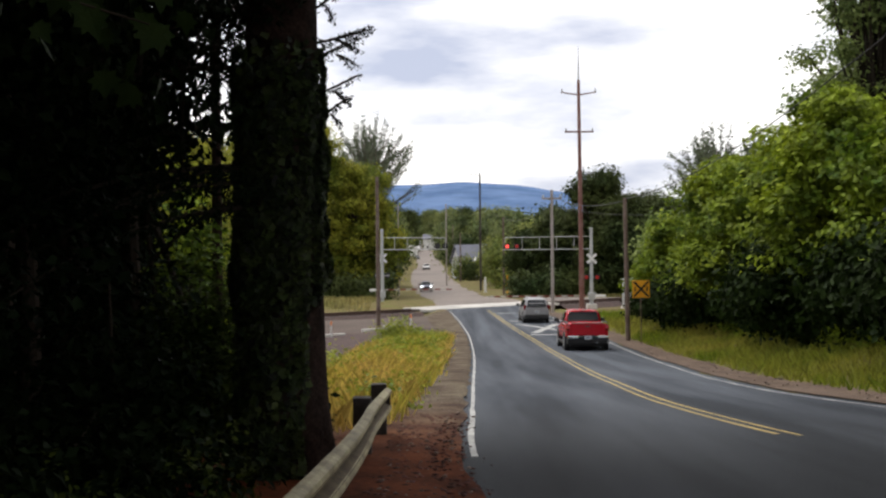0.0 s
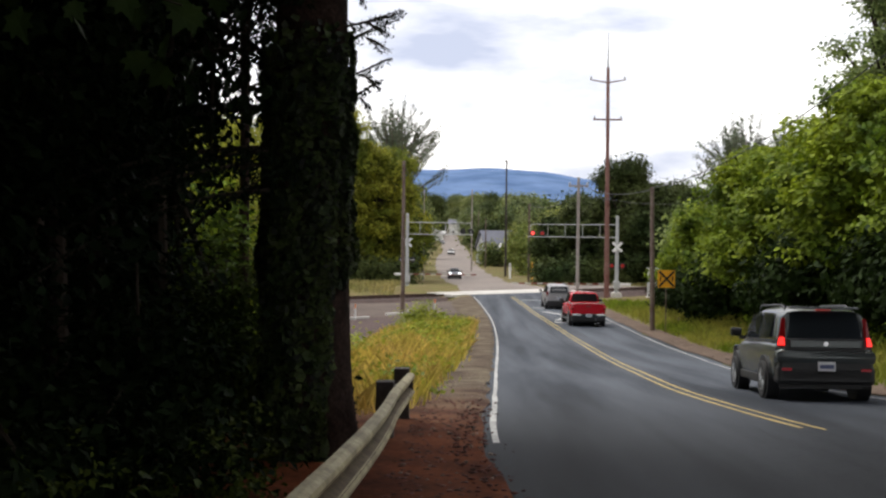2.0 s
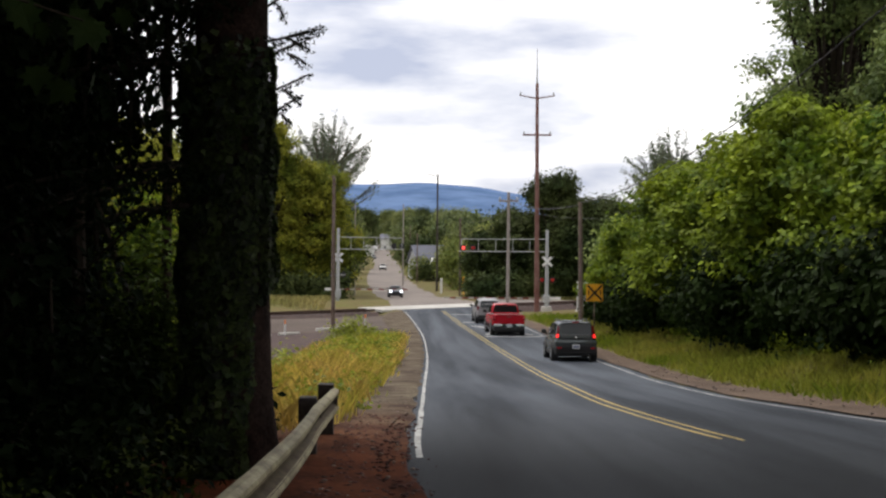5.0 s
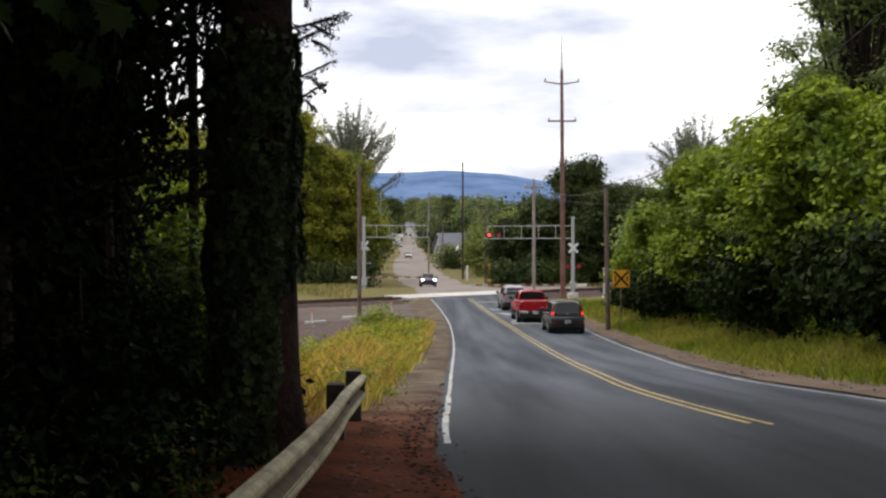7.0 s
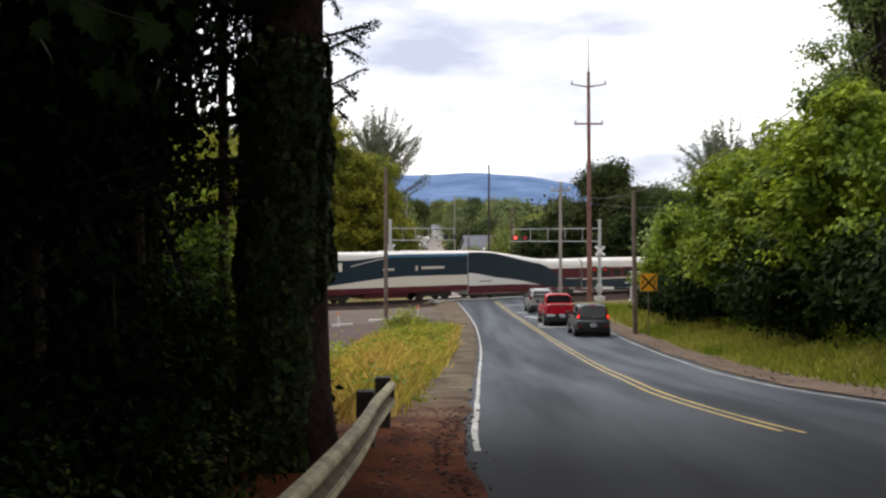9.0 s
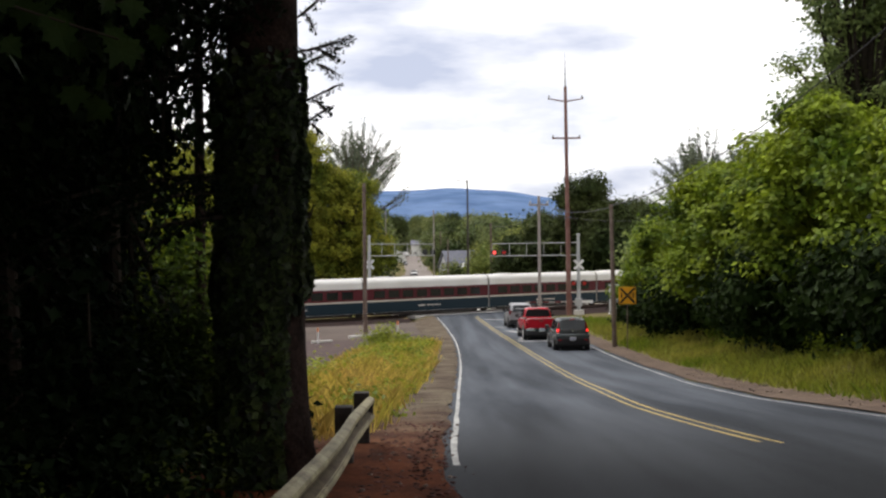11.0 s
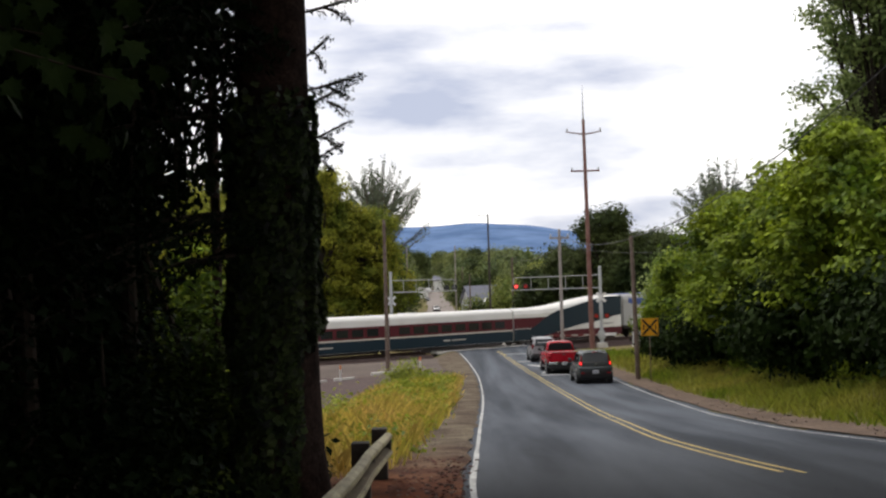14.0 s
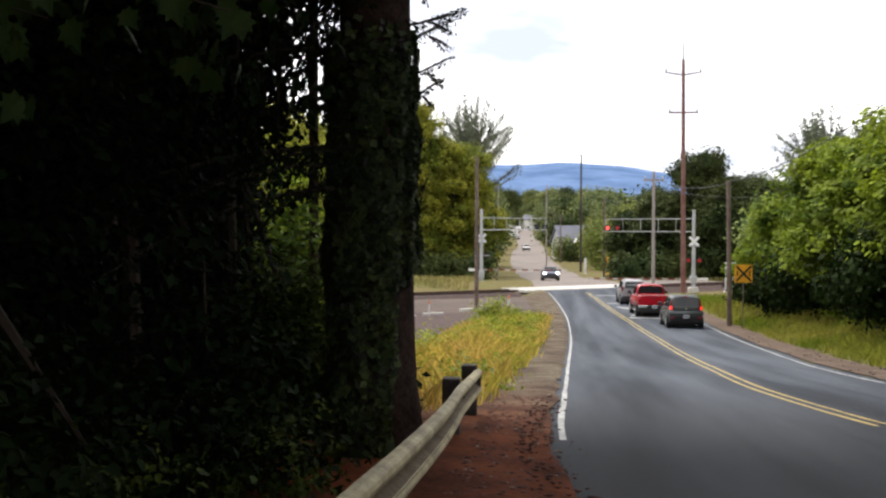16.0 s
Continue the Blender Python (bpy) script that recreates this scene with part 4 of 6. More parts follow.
# boxy grey hatchback
hatch, hatch_wheels = vehicle("grey_hatchback", "dark grey boxy hatchback with lit brake lamps", M_GREY_PAINT, 4.14, 1.80, 1.62, 1.02, 0.33, 1.28, -1.29,
    [(-2.04, 0.78, 0.76, 0.36, 0.98), (-1.95, 0.87, 0.84, 0.30, 1.05), (-1.2, 0.90, 0.87, 0.28, 1.06), (0.9, 0.90, 0.87, 0.28, 1.02), (1.6, 0.88, 0.80, 0.28, 0.96), (1.95, 0.80, 0.70, 0.32, 0.86), (2.06, 0.66, 0.6, 0.38, 0.76)],
    [(-1.97, 0.80, 0.66, 0.9, 1.30), (-1.86, 0.84, 0.68, 0.9, 1.55), (-1.5, 0.86, 0.69, 0.9, 1.61), (-0.2, 0.86, 0.69, 0.9, 1.62), (0.35, 0.85, 0.66, 0.9, 1.57), (1.15, 0.82, 0.72, 0.9, 1.04)],
    True, rails=True, lamp_h=(0.88, 1.40), lamp_w=0, plate_z=0.60, plate_out=0.125, tail_y=-1.97,
    glass_back=[(-0.64, -2.035, 1.07), (0.64, -2.035, 1.07), (0.57, -1.91, 1.51), (-0.57, -1.91, 1.51)],
    side_glass=([(0.862, -1.55, 1.08), (0.862, -0.62, 1.06), (0.735, -0.62, 1.52), (0.73, -1.45, 1.50)], [(0.862, -0.54, 1.06), (0.862, 0.62, 1.04), (0.755, 0.20, 1.48), (0.735, -0.54, 1.52)]))
part("high_brake_lamp", boxes((-0.13, 0.13, -1.93, -1.86, 1.55, 1.575)), M_FLASH_DIM, hatch)
part("tailgate_frame", boxes((-0.68, 0.68, -2.075, -1.98, 0.84, 1.07), bevel=0.02), M_BLACK, hatch)
part("tailgate_band", boxes((-0.62, 0.62, -2.095, -2.05, 0.91, 1.045), bevel=0.015), M_GREY_PAINT, hatch)
part("rear_valance", boxes((-0.88, 0.88, -2.16, -1.8, 0.62, 0.88), bevel=0.11), M_GREY_PAINT, hatch, smooth=True)
part("rear_apron", boxes((-0.82, 0.82, -2.13, -1.9, 0.34, 0.74), bevel=0.06), M_BLACK, hatch)
part("spoiler", boxes((-0.6, 0.6, -2.02, -1.8, 1.575, 1.615), bevel=0.015), M_GREY_PAINT, hatch)
bm = bmesh.new()
disc(bm, (0, -2.105, 0.98), (0, 1, 0), 0.04, 0.02, 16)
part("badge", bm, M_CHROME, hatch)
for sx in (-1, 1):
    part("reflector", boxes((sx * 0.68 - 0.09, sx * 0.68 + 0.09, -2.145, -2.12, 0.52, 0.57)), M_RED_PAINT, hatch)
    bm = bmesh.new()
    quad_plate(bm, [(sx * 0.69, -2.075, 0.92), (sx * 0.83, -2.0, 0.92), (sx * 0.735, -1.935, 1.42), (sx * 0.665, -1.95, 1.42)], 0.03)
    lamp = part("tail_lamp", bm, M_TAIL, hatch)
    bm = bmesh.new()
    quad_plate(bm, [(sx * 0.71, -2.095, 0.95), (sx * 0.82, -2.03, 0.95), (sx * 0.785, -2.005, 1.09), (sx * 0.71, -2.06, 1.09)], 0.03)
    part("lit_segment", bm, M_BRAKE, lamp)

# a touch narrower than the plain sections
for o in hatch.children_recursive:
    if o.type == "MESH" and (o.parent is hatch or o.parent.type == "MESH"):
        o.data.transform(Matrix.Diagonal((0.97, 1.0, 1.0, 1)))

# red pickup
pickup, pickup_wheels = vehicle("red_pickup_truck", "bright red pickup truck waiting at the crossing", M_RED_PAINT, 5.4, 1.96, 1.86, 1.20, 0.39, 1.75, -1.65,
    [(-2.62, 0.90, 0.90, 0.58, 1.24), (-2.5, 0.95, 0.94, 0.52, 1.28), (-0.7, 0.97, 0.95, 0.48, 1.28), (1.0, 0.97, 0.93, 0.45, 1.22), (2.3, 0.95, 0.88, 0.45, 1.14), (2.62, 0.85, 0.8, 0.5, 1.0)],
    [(-0.72, 0.86, 0.70, 1.1, 1.70), (-0.62, 0.90, 0.72, 1.1, 1.80), (0.1, 0.90, 0.73, 1.1, 1.85), (0.6, 0.89, 0.70, 1.1, 1.80), (1.35, 0.86, 0.78, 1.1, 1.24)],
    False, lamp_h=(0.92, 1.20), lamp_w=0.15, plate_z=0.62, plate_out=0.22, tail_y=-2.62, category="pickup truck",
    glass_back=[(-0.74, -0.775, 1.31), (0.74, -0.775, 1.31), (0.64, -0.74, 1.73), (-0.64, -0.74, 1.73)],
    side_glass=([(0.905, -0.5, 1.30), (0.905, 0.95, 1.26), (0.79, 0.5, 1.70), (0.775, -0.45, 1.73)],))
part("tailgate", boxes((-0.74, 0.74, -2.66, -2.6, 0.70, 1.24), bevel=0.03), M_RED_PAINT, pickup)
part("tailgate_cap", boxes((-0.74, 0.74, -2.67, -2.58, 1.235, 1.275), bevel=0.015), M_BLACK, pickup)
part("chassis", boxes((-0.75, 0.75, -2.7, -2.3, 0.32, 0.52)), M_BLACK, pickup)
part("tailgate_handle", boxes((-0.12, 0.12, -2.68, -2.655, 1.08, 1.14), bevel=0.01), M_BLACK, pickup)
part("step_bumper", boxes((-0.92, 0.92, -2.80, -2.6, 0.54, 0.70), bevel=0.03), M_CARGLASS, pickup)
for sx in (-1, 1):
    part("bumper_end", boxes((sx * 0.66 - 0.25, sx * 0.66 + 0.25, -2.83, -2.7, 0.57, 0.71), bevel=0.03), M_CHROME, pickup)
    part("lamp_lens", boxes((sx * 0.88 - 0.06, sx * 0.88 + 0.06, -2.66, -2.6, 1.02, 1.16), bevel=0.01), M_RED_CAP, pickup)
part("bed_rail", boxes((-0.94, -0.86, -2.55, -0.75, 1.27, 1.31), bevel=0.01), M_BLACK, pickup)
part("bed_rail", boxes((0.86, 0.94, -2.55, -0.75, 1.27, 1.31), bevel=0.01), M_BLACK, pickup)
part("high_brake_lamp", boxes((-0.12, 0.12, -0.72, -0.66, 1.765, 1.80)), M_TAIL, pickup)
bm = bmesh.new()
tube(bm, [(0.4, -2.3, 0.42), (0.4, -2.75, 0.40)], [0.04, 0.04], 8)
part("exhaust", bm, M_CHROME, pickup)

# silver SUV
suv, suv_wheels = vehicle("silver_suv", "silver sport utility vehicle stopped at the crossing", M_SILVER_PAINT, 4.5, 1.80, 1.72, 1.08, 0.35, 1.32, -1.30,
    [(-2.2, 0.80, 0.78, 0.42, 1.05), (-2.1, 0.88, 0.85, 0.36, 1.12), (-1.2, 0.90, 0.87, 0.34, 1.12), (0.9, 0.90, 0.87, 0.34, 1.08), (1.8, 0.88, 0.82, 0.34, 1.02), (2.2, 0.78, 0.7, 0.4, 0.9)],
    [(-2.12, 0.82, 0.64, 0.98, 1.36), (-2.0, 0.86, 0.66, 0.98, 1.62), (-1.6, 0.87, 0.68, 0.98, 1.70), (-0.2, 0.87, 0.69, 0.98, 1.72), (0.3, 0.86, 0.66, 0.98, 1.66), (1.15, 0.83, 0.72, 0.98, 1.10)],
    False, rails=True, lamp_h=(0.92, 1.25), plate_z=0.8, tail_y=-2.12, category="car",
    glass_back=[(-0.66, -2.18, 1.13), (0.66, -2.18, 1.13), (0.57, -2.05, 1.59), (-0.57, -2.05, 1.59)],
    side_glass=([(0.872, -1.8, 1.14), (0.872, -0.62, 1.13), (0.74, -0.62, 1.60), (0.73, -1.7, 1.56)], [(0.872, -0.54, 1.13), (0.872, 0.62, 1.10), (0.76, 0.18, 1.56), (0.74, -0.54, 1.60)]))

# oncoming cars: dark blue waiting with its headlamps lit, others far off
SEDAN_BODY = [(-2.2, 0.76, 0.72, 0.4, 0.95), (-2.0, 0.86, 0.82, 0.32, 1.02), (-0.8, 0.89, 0.86, 0.28, 1.0), (1.0, 0.89, 0.86, 0.28, 0.96), (1.8, 0.86, 0.78, 0.3, 0.88), (2.2, 0.72, 0.66, 0.36, 0.76)]
SEDAN_CAB = [(-1.75, 0.74, 0.66, 0.85, 1.0), (-1.15, 0.80, 0.58, 0.85, 1.40), (-0.5, 0.82, 0.60, 0.85, 1.47), (0.1, 0.82, 0.60, 0.85, 1.45), (1.05, 0.80, 0.70, 0.85, 0.98)]
SEDAN_SIDE = ([(0.835, -1.2, 1.02), (0.835, -0.3, 1.01), (0.68, -0.35, 1.38), (0.68, -1.0, 1.36)], [(0.835, -0.22, 1.01), (0.835, 0.7, 1.0), (0.70, 0.15, 1.36), (0.68, -0.26, 1.38)])
SEDAN_BACK = [(-0.55, -1.70, 1.02), (0.55, -1.70, 1.02), (0.5, -1.28, 1.36), (-0.5, -1.28, 1.36)]


def sedan(name, label, paint, lit_front):
    root, whs = vehicle(name, label, paint, 4.4, 1.78, 1.47, 0.98, 0.31, 1.3, -1.3, SEDAN_BODY, SEDAN_CAB, False, front=lit_front, lamp_h=(0.72, 0.92), plate_z=0.8, glass_back=SEDAN_BACK, side_glass=SEDAN_SIDE)
    bm = quad_plate(bmesh.new(), [(-0.66, 1.04, 1.0), (0.66, 1.04, 1.0), (0.56, 0.22, 1.43), (-0.56, 0.22, 1.43)])
    part("windscreen", bm, M_CARGLASS, root)
    part("grille", boxes((-0.42, 0.42, 2.14, 2.23, 0.5, 0.72), bevel=0.02), M_BLACK, root)
    return root, whs


blue_car, blue_wheels = sedan("dark_blue_car", "dark blue car with lit headlamps waiting beyond the railway", M_NAVY_PAINT, True)
far_car, far_wheels = sedan("white_car", "small white car far down the road", M_WHITE_PAINT, False)
far_car_2, far_wheels_2 = sedan("pale_car", "pale car far down the road", M_SILVER_PAINT, False)


def ground_pose(x, y, yaw=0.0):
    """Wheels on the road: yaw in degrees, slope from the road's fall."""
    slope = math.degrees(math.atan2(road_z(y + 1.4) - road_z(y - 1.4), 2.8))
    return pose(x, y, road_z(y) + 0.004, slope if abs(yaw) < 90 else -slope, 0, yaw)


# ---- train: each vehicle is built with x along the track (plus x to the rear), y across, z from the railhead ----
def body_shell(bm, x0, x1, z0, z1, half, top_r=0.5, n=6):
    """A car body section with rounded roof edges, between x0 and x1."""
    prof = [(-half, z0)]
    for k in range(n + 1):
        a = math.pi - math.pi / 2 * k / n
        prof.append((-half + top_r + top_r * math.cos(a), z1 - top_r * 0.75 + top_r * 0.75 * math.sin(a)))
    for k in range(n + 1):
        a = math.pi / 2 - math.pi / 2 * k / n
        prof.append((half - top_r + top_r * math.cos(a), z1 - top_r * 0.75 + top_r * 0.75 * math.sin(a)))
    prof.append((half, z0))
    a = [bm.verts.new((x0, y, z)) for y, z in prof]
    b = [bm.verts.new((x1, y, z)) for y, z in prof]
    m = len(prof)
    for i in range(m):
        bm.faces.new((a[i], b[i], b[(i + 1) % m], a[(i + 1) % m]))
    bm.faces.new(a[::-1])
    bm.faces.new(b)
    bmesh.ops.recalc_face_normals(bm, faces=bm.faces)
    return bm


def side_sheet(bm, upper, lower, half, off):
    """A band on both flanks between two lines of (x, z); the lines share their x stations."""
    for sy in (-1, 1):
        a = [bm.verts.new((x, sy * (half + off), z)) for x, z in upper]
        b = [bm.verts.new((x, sy * (half + off), z)) for x, z in lower]
        a2 = [bm.verts.new((x, sy * (half - 0.05), z)) for x, z in upper]
        b2 = [bm.verts.new((x, sy * (half - 0.05), z)) for x, z in lower]
        for i in range(len(a) - 1):
            bm.faces.new((a[i], a[i + 1], b[i + 1], b[i]))
            bm.faces.new((a2[i], a2[i + 1], a[i + 1], a[i]))
            bm.faces.new((b[i], b[i + 1], b2[i + 1], b2[i]))
        bm.faces.new((a[0], b[0], b2[0], a2[0]))
        bm.faces.new((a[-1], a2[-1], b2[-1], b[-1]))
    bmesh.ops.recalc_face_normals(bm, faces=bm.faces)
    return bm


def bogie(root, x, wb, r, n=2):
    b = new("bogie")
    b.parent = root
    part("bogie_frame", boxes((x - wb / 2 - 0.5, x + wb / 2 + 0.5, -1.15, -1.0, r * 0.7, r * 1.5), (x - wb / 2 - 0.5, x + wb / 2 + 0.5, 1.0, 1.15, r * 0.7, r * 1.5), (x - 0.4, x + 0.4, -1.1, 1.1, r * 0.8, r * 1.4), bevel=0.04), M_T_UNDER, b)
    for k in range(n):
        xx = x - wb / 2 + wb * k / max(1, n - 1)
        bm = bmesh.new()
        for sy in (-1, 1):
            disc(bm, (xx, sy * 0.75, r), (0, 1, 0), r, 0.13, 20)
        tube(bm, [(xx, -0.8, r), (xx, 0.8, r)], [0.08, 0.08], 8)
        part("wheelset", bm, M_T_UNDER, b)
    return b


CAR = 13.4
HALF = 1.45


def coach():
    root = empty("passenger_coach", "low passenger coach with white roof, brown window band, green flanks", "railway coach", "coaches of the train")
    g = 0.12
    part("roof_shell", body_shell(bmesh.new(), g, CAR - g, 0.42, 3.38, HALF, 0.55), M_T_WHITE, root)
    xs = [g - 0.02, CAR - g + 0.02]
    part("window_band", side_sheet(bmesh.new(), [(x, 2.52) for x in xs], [(x, 1.50) for x in xs], HALF, 0.012), M_T_BROWN, root)
    part("pale_line", side_sheet(bmesh.new(), [(x, 1.50) for x in xs], [(x, 1.38) for x in xs], HALF, 0.016), M_T_CREAM, root)
    part("flank", side_sheet(bmesh.new(), [(x, 1.38) for x in xs], [(x, 0.44) for x in xs], HALF, 0.012), M_T_GREEN, root)
    for k in range(8):
        x = 1.05 + k * 1.46
        part("window", boxes((x, x + 1.1, -HALF - 0.022, HALF + 0.022, 1.68, 2.32)), M_T_WINDOW, root)
    part("underframe", boxes((1.2, CAR - 1.2, -1.2, 1.2, 0.18, 0.46)), M_T_UNDER, root)
    part("gangway", boxes((-0.14, 0.12, -1.2, 1.2, 0.7, 3.1)), M_BLACK, root)
    part("emblem_bar", boxes((5.6, 6.3, -HALF - 0.02, HALF + 0.02, 0.86, 0.98), (6.5, 8.0, -HALF - 0.02, HALF + 0.02, 0.88, 0.96)), M_T_CREAM, root)
    part("roof_unit", boxes((2.2, 3.6, -0.6, 0.6, 3.36, 3.46), bevel=0.03), M_T_WHITE, root)
    bogie(root, CAR - 0.1, 0.0, 0.40, 1)
    return root


def fin_coach(front):
    """End car whose roof sweeps up to the height of the locomotive; x=0 is the tall end when front is true."""
    root = empty("end_coach", "end coach with a dark green fin sweeping up over cream flanks", "railway coach")
    n = 14
    fx = lambda x: x if front else CAR - x
    pts = [CAR * k / n for k in range(n + 1)]
    top = lambda x: 4.30 - 0.94 * smooth01(1.0, 10.4, x)
    bm = bmesh.new()
    rings = []
    for x in pts:
        xx = min(max(x, 0.1), CAR - 0.1)
        t = top(x)
        prof = [(-HALF, 0.42), (-HALF, t - 0.5), (-HALF + 0.14, t - 0.17), (-HALF + 0.5, t), (HALF - 0.5, t), (HALF - 0.14, t - 0.17), (HALF, t - 0.5), (HALF, 0.42)]
        rings.append([bm.verts.new((fx(xx), y, z)) for y, z in prof])
    for r0, r1 in zip(rings, rings[1:]):
        for k in range(8):
            bm.faces.new((r0[k], r0[(k + 1) % 8], r1[(k + 1) % 8], r1[k]))
    bm.faces.new(rings[0])
    bm.faces.new(rings[-1])
    bmesh.ops.recalc_face_normals(bm, faces=bm.faces)
    part("shell", bm, M_T_WHITE, root)
    st = [0.08] + [0.9 * k for k in range(1, 14)] + [CAR - 0.6]
    upper = [(fx(x), max(top(x) - 0.12 - 0.32 * smooth01(2, 8, x) - 1.75 * smooth01(8.0, 12.6, x), 1.05)) for x in st]
    lower = [(fx(x), 2.35 - 0.55 * smooth01(0, 4, x) - 1.30 * smooth01(3.0, 12.6, x)) for x in st]
    lower = [(x, min(z, u[1] - 0.06)) for (x, z), u in zip(lower, upper)]
    part("fin", side_sheet(bmesh.new(), upper, lower, HALF, 0.014), M_T_GREEN, root)
    part("skirt", side_sheet(bmesh.new(), [(fx(x), 1.18 - 0.35 * smooth01(5, 12.6, x)) for x in st], [(fx(x), 0.44) for x in st], HALF, 0.010), M_T_BROWN, root)
    xs = [fx(9.2), fx(CAR - 0.06)]
    part("window_band", side_sheet(bmesh.new(), [(x, 2.52) for x in xs], [(x, 1.55) for x in xs], HALF, 0.006), M_T_BROWN, root)
    xs = [fx(9.8), fx(CAR - 0.06)]
    part("flank", side_sheet(bmesh.new(), [(x, 1.50) for x in xs], [(x, 0.44) for x in xs], HALF, 0.011), M_T_GREEN, root)
    part("emblem_bar", boxes((min(fx(1.2), fx(2.6)), max(fx(1.2), fx(2.6)), -HALF - 0.02, HALF + 0.02, 1.52, 1.60)), M_T_UNDER, root)
    part("underframe", boxes((0.8, CAR - 0.8, -1.2, 1.2, 0.16, 0.44)), M_T_UNDER, root)
    bogie(root, fx(2.0), 1.8, 0.42)
    return root


def cab_unit():
    """Leading cab car: white roof, stepped nose, dark green sweep over a cream band, brown below."""
    Lc = 17.2
    root = empty("cab_car", "leading cab car with white roof, green sweep and brown skirt", "locomotive")
    part("hood", body_shell(bmesh.new(), 2.3, Lc - 0.1, 0.95, 4.30, 1.5, 0.45), M_T_WHITE, root)
    bm = bmesh.new()
    sec = [(0.0, 1.30, 2.30, 1.28), (0.12, 1.30, 2.62, 1.34), (0.5, 1.3, 2.86, 1.42), (1.6, 1.3, 2.92, 1.5), (2.4, 1.3, 2.95, 1.5)]
    rings = []
    for x, z0, z1, w in sec:
        rings.append([bm.verts.new((x, y, z)) for y, z in ((-w, z0), (-w, z1 - 0.35), (-w + 0.3, z1), (w - 0.3, z1), (w, z1 - 0.35), (w, z0))])
    for r0, r1 in zip(rings, rings[1:]):
        for k in range(6):
            bm.faces.new((r0[k], r0[(k + 1) % 6], r1[(k + 1) % 6], r1[k]))
    bm.faces.new(rings[0])
    bm.faces.new(rings[-1])
    bmesh.ops.recalc_face_normals(bm, faces=bm.faces)
    part("nose", bm, M_T_WHITE, root)
    part("cab_face", boxes((2.2, 2.31, -1.4, 1.4, 2.9, 3.78)), M_T_BROWN, root)
    for sy in (-1, 1):
        part("windscreen", boxes((2.16, 2.21, sy * 0.7 - 0.5, sy * 0.7 + 0.5, 3.05, 3.65)), M_T_WINDOW, root)
        part("cab_window", boxes((4.0, 4.35, sy * 1.5 - 0.025, sy * 1.5 + 0.025, 2.75, 3.45)), M_T_CREAM, root)
        part("headlamp", boxes((-0.02, 0.03, sy * 0.62 - 0.14, sy * 0.62 + 0.14, 1.66, 1.80)), M_CHROME, root)
    st = [2.45, 3.0, 3.6, 4.2] + [1.2 * k for k in range(4, 14)] + [Lc - 0.08]
    roofline = lambda x: 3.66 + 0.30 * smooth01(5, 9.5, x)
    cream = lambda x: 1.42 + 0.78 * smooth01(0, 11, x)
    part("green_sweep", side_sheet(bmesh.new(), [(x, roofline(x)) for x in st], [(x, cream(x)) for x in st], 1.5, 0.014), M_T_GREEN, root)
    part("pale_line", side_sheet(bmesh.new(), [(x, z + 0.07) for x, z in ((5.2, 3.12), (7.0, 3.5), (8.8, 3.82))], [(5.2, 3.12), (7.0, 3.5), (8.8, 3.82)], 1.5, 0.022), M_T_CREAM, root)
    st2 = [0.6] + st
    part("cream_band", side_sheet(bmesh.new(), [(x, cream(x)) for x in st2], [(x, 1.30) for x in st2], 1.5, 0.010), M_T_CREAM, root)
    part("skirt", side_sheet(bmesh.new(), [(x, 1.30) for x in st2], [(x, 0.80) for x in st2], 1.5, 0.012), M_T_BROWN, root)
    part("teal_line", side_sheet(bmesh.new(), [(x, roofline(x) + 0.13) for x in st[7:]], [(x, roofline(x) - 0.10) for x in st[7:]], 1.5, 0.018), M_T_TEAL, root)
    part("cab_panel", side_sheet(bmesh.new(), [(2.45, 3.58), (3.5, 3.58)], [(2.45, 2.88), (3.5, 2.88)], 1.5, 0.020), M_T_CABRED, root)
    part("roof_lip", boxes((1.75, 2.4, -1.3, 1.3, 3.80, 4.22), bevel=0.08), M_T_WHITE, root)
    part("emblem_bar", boxes((8.3, 9.4, -1.53, 1.53, 2.75, 2.9), (11.6, 11.8, -1.53, 1.53, 2.65, 3.1), (12.2, 14.6, -1.53, 1.53, 2.8, 3.0)), M_T_CREAM, root)
    part("pilot", boxes((-0.15, 0.9, -1.4, 1.4, 0.18, 1.30), bevel=0.06), M_T_UNDER, root)
    part("nose_sweep", side_sheet(bmesh.new(), [(0.55, 1.62), (1.3, 2.25), (2.45, 2.72)], [(0.55, 1.36), (1.3, 1.47), (2.45, 1.52)], 1.47, 0.04), M_T_BLUE, root)
    part("nose_band", boxes((-0.03, 0.06, -1.2, 1.2, 1.32, 1.5)), M_T_BLUE, root)
    part("underframe", boxes((0.8, Lc - 0.5, -1.35, 1.35, 0.75, 1.1)), M_T_UNDER, root)
    part("fuel_tank", boxes((6.5, 11.0, -1.3, 1.3, 0.35, 0.9), bevel=0.08), M_T_BROWN, root)
    part("roof_fans", boxes((9.0, 10.4, -0.6, 0.6, 4.28, 4.38), (11.2, 12.6, -0.6, 0.6, 4.28, 4.38), bevel=0.03), M_T_WHITE, root)
    bogie(root, 3.4, 2.7, 0.5)
    bogie(root, 13.8, 2.7, 0.5)
    return root, Lc


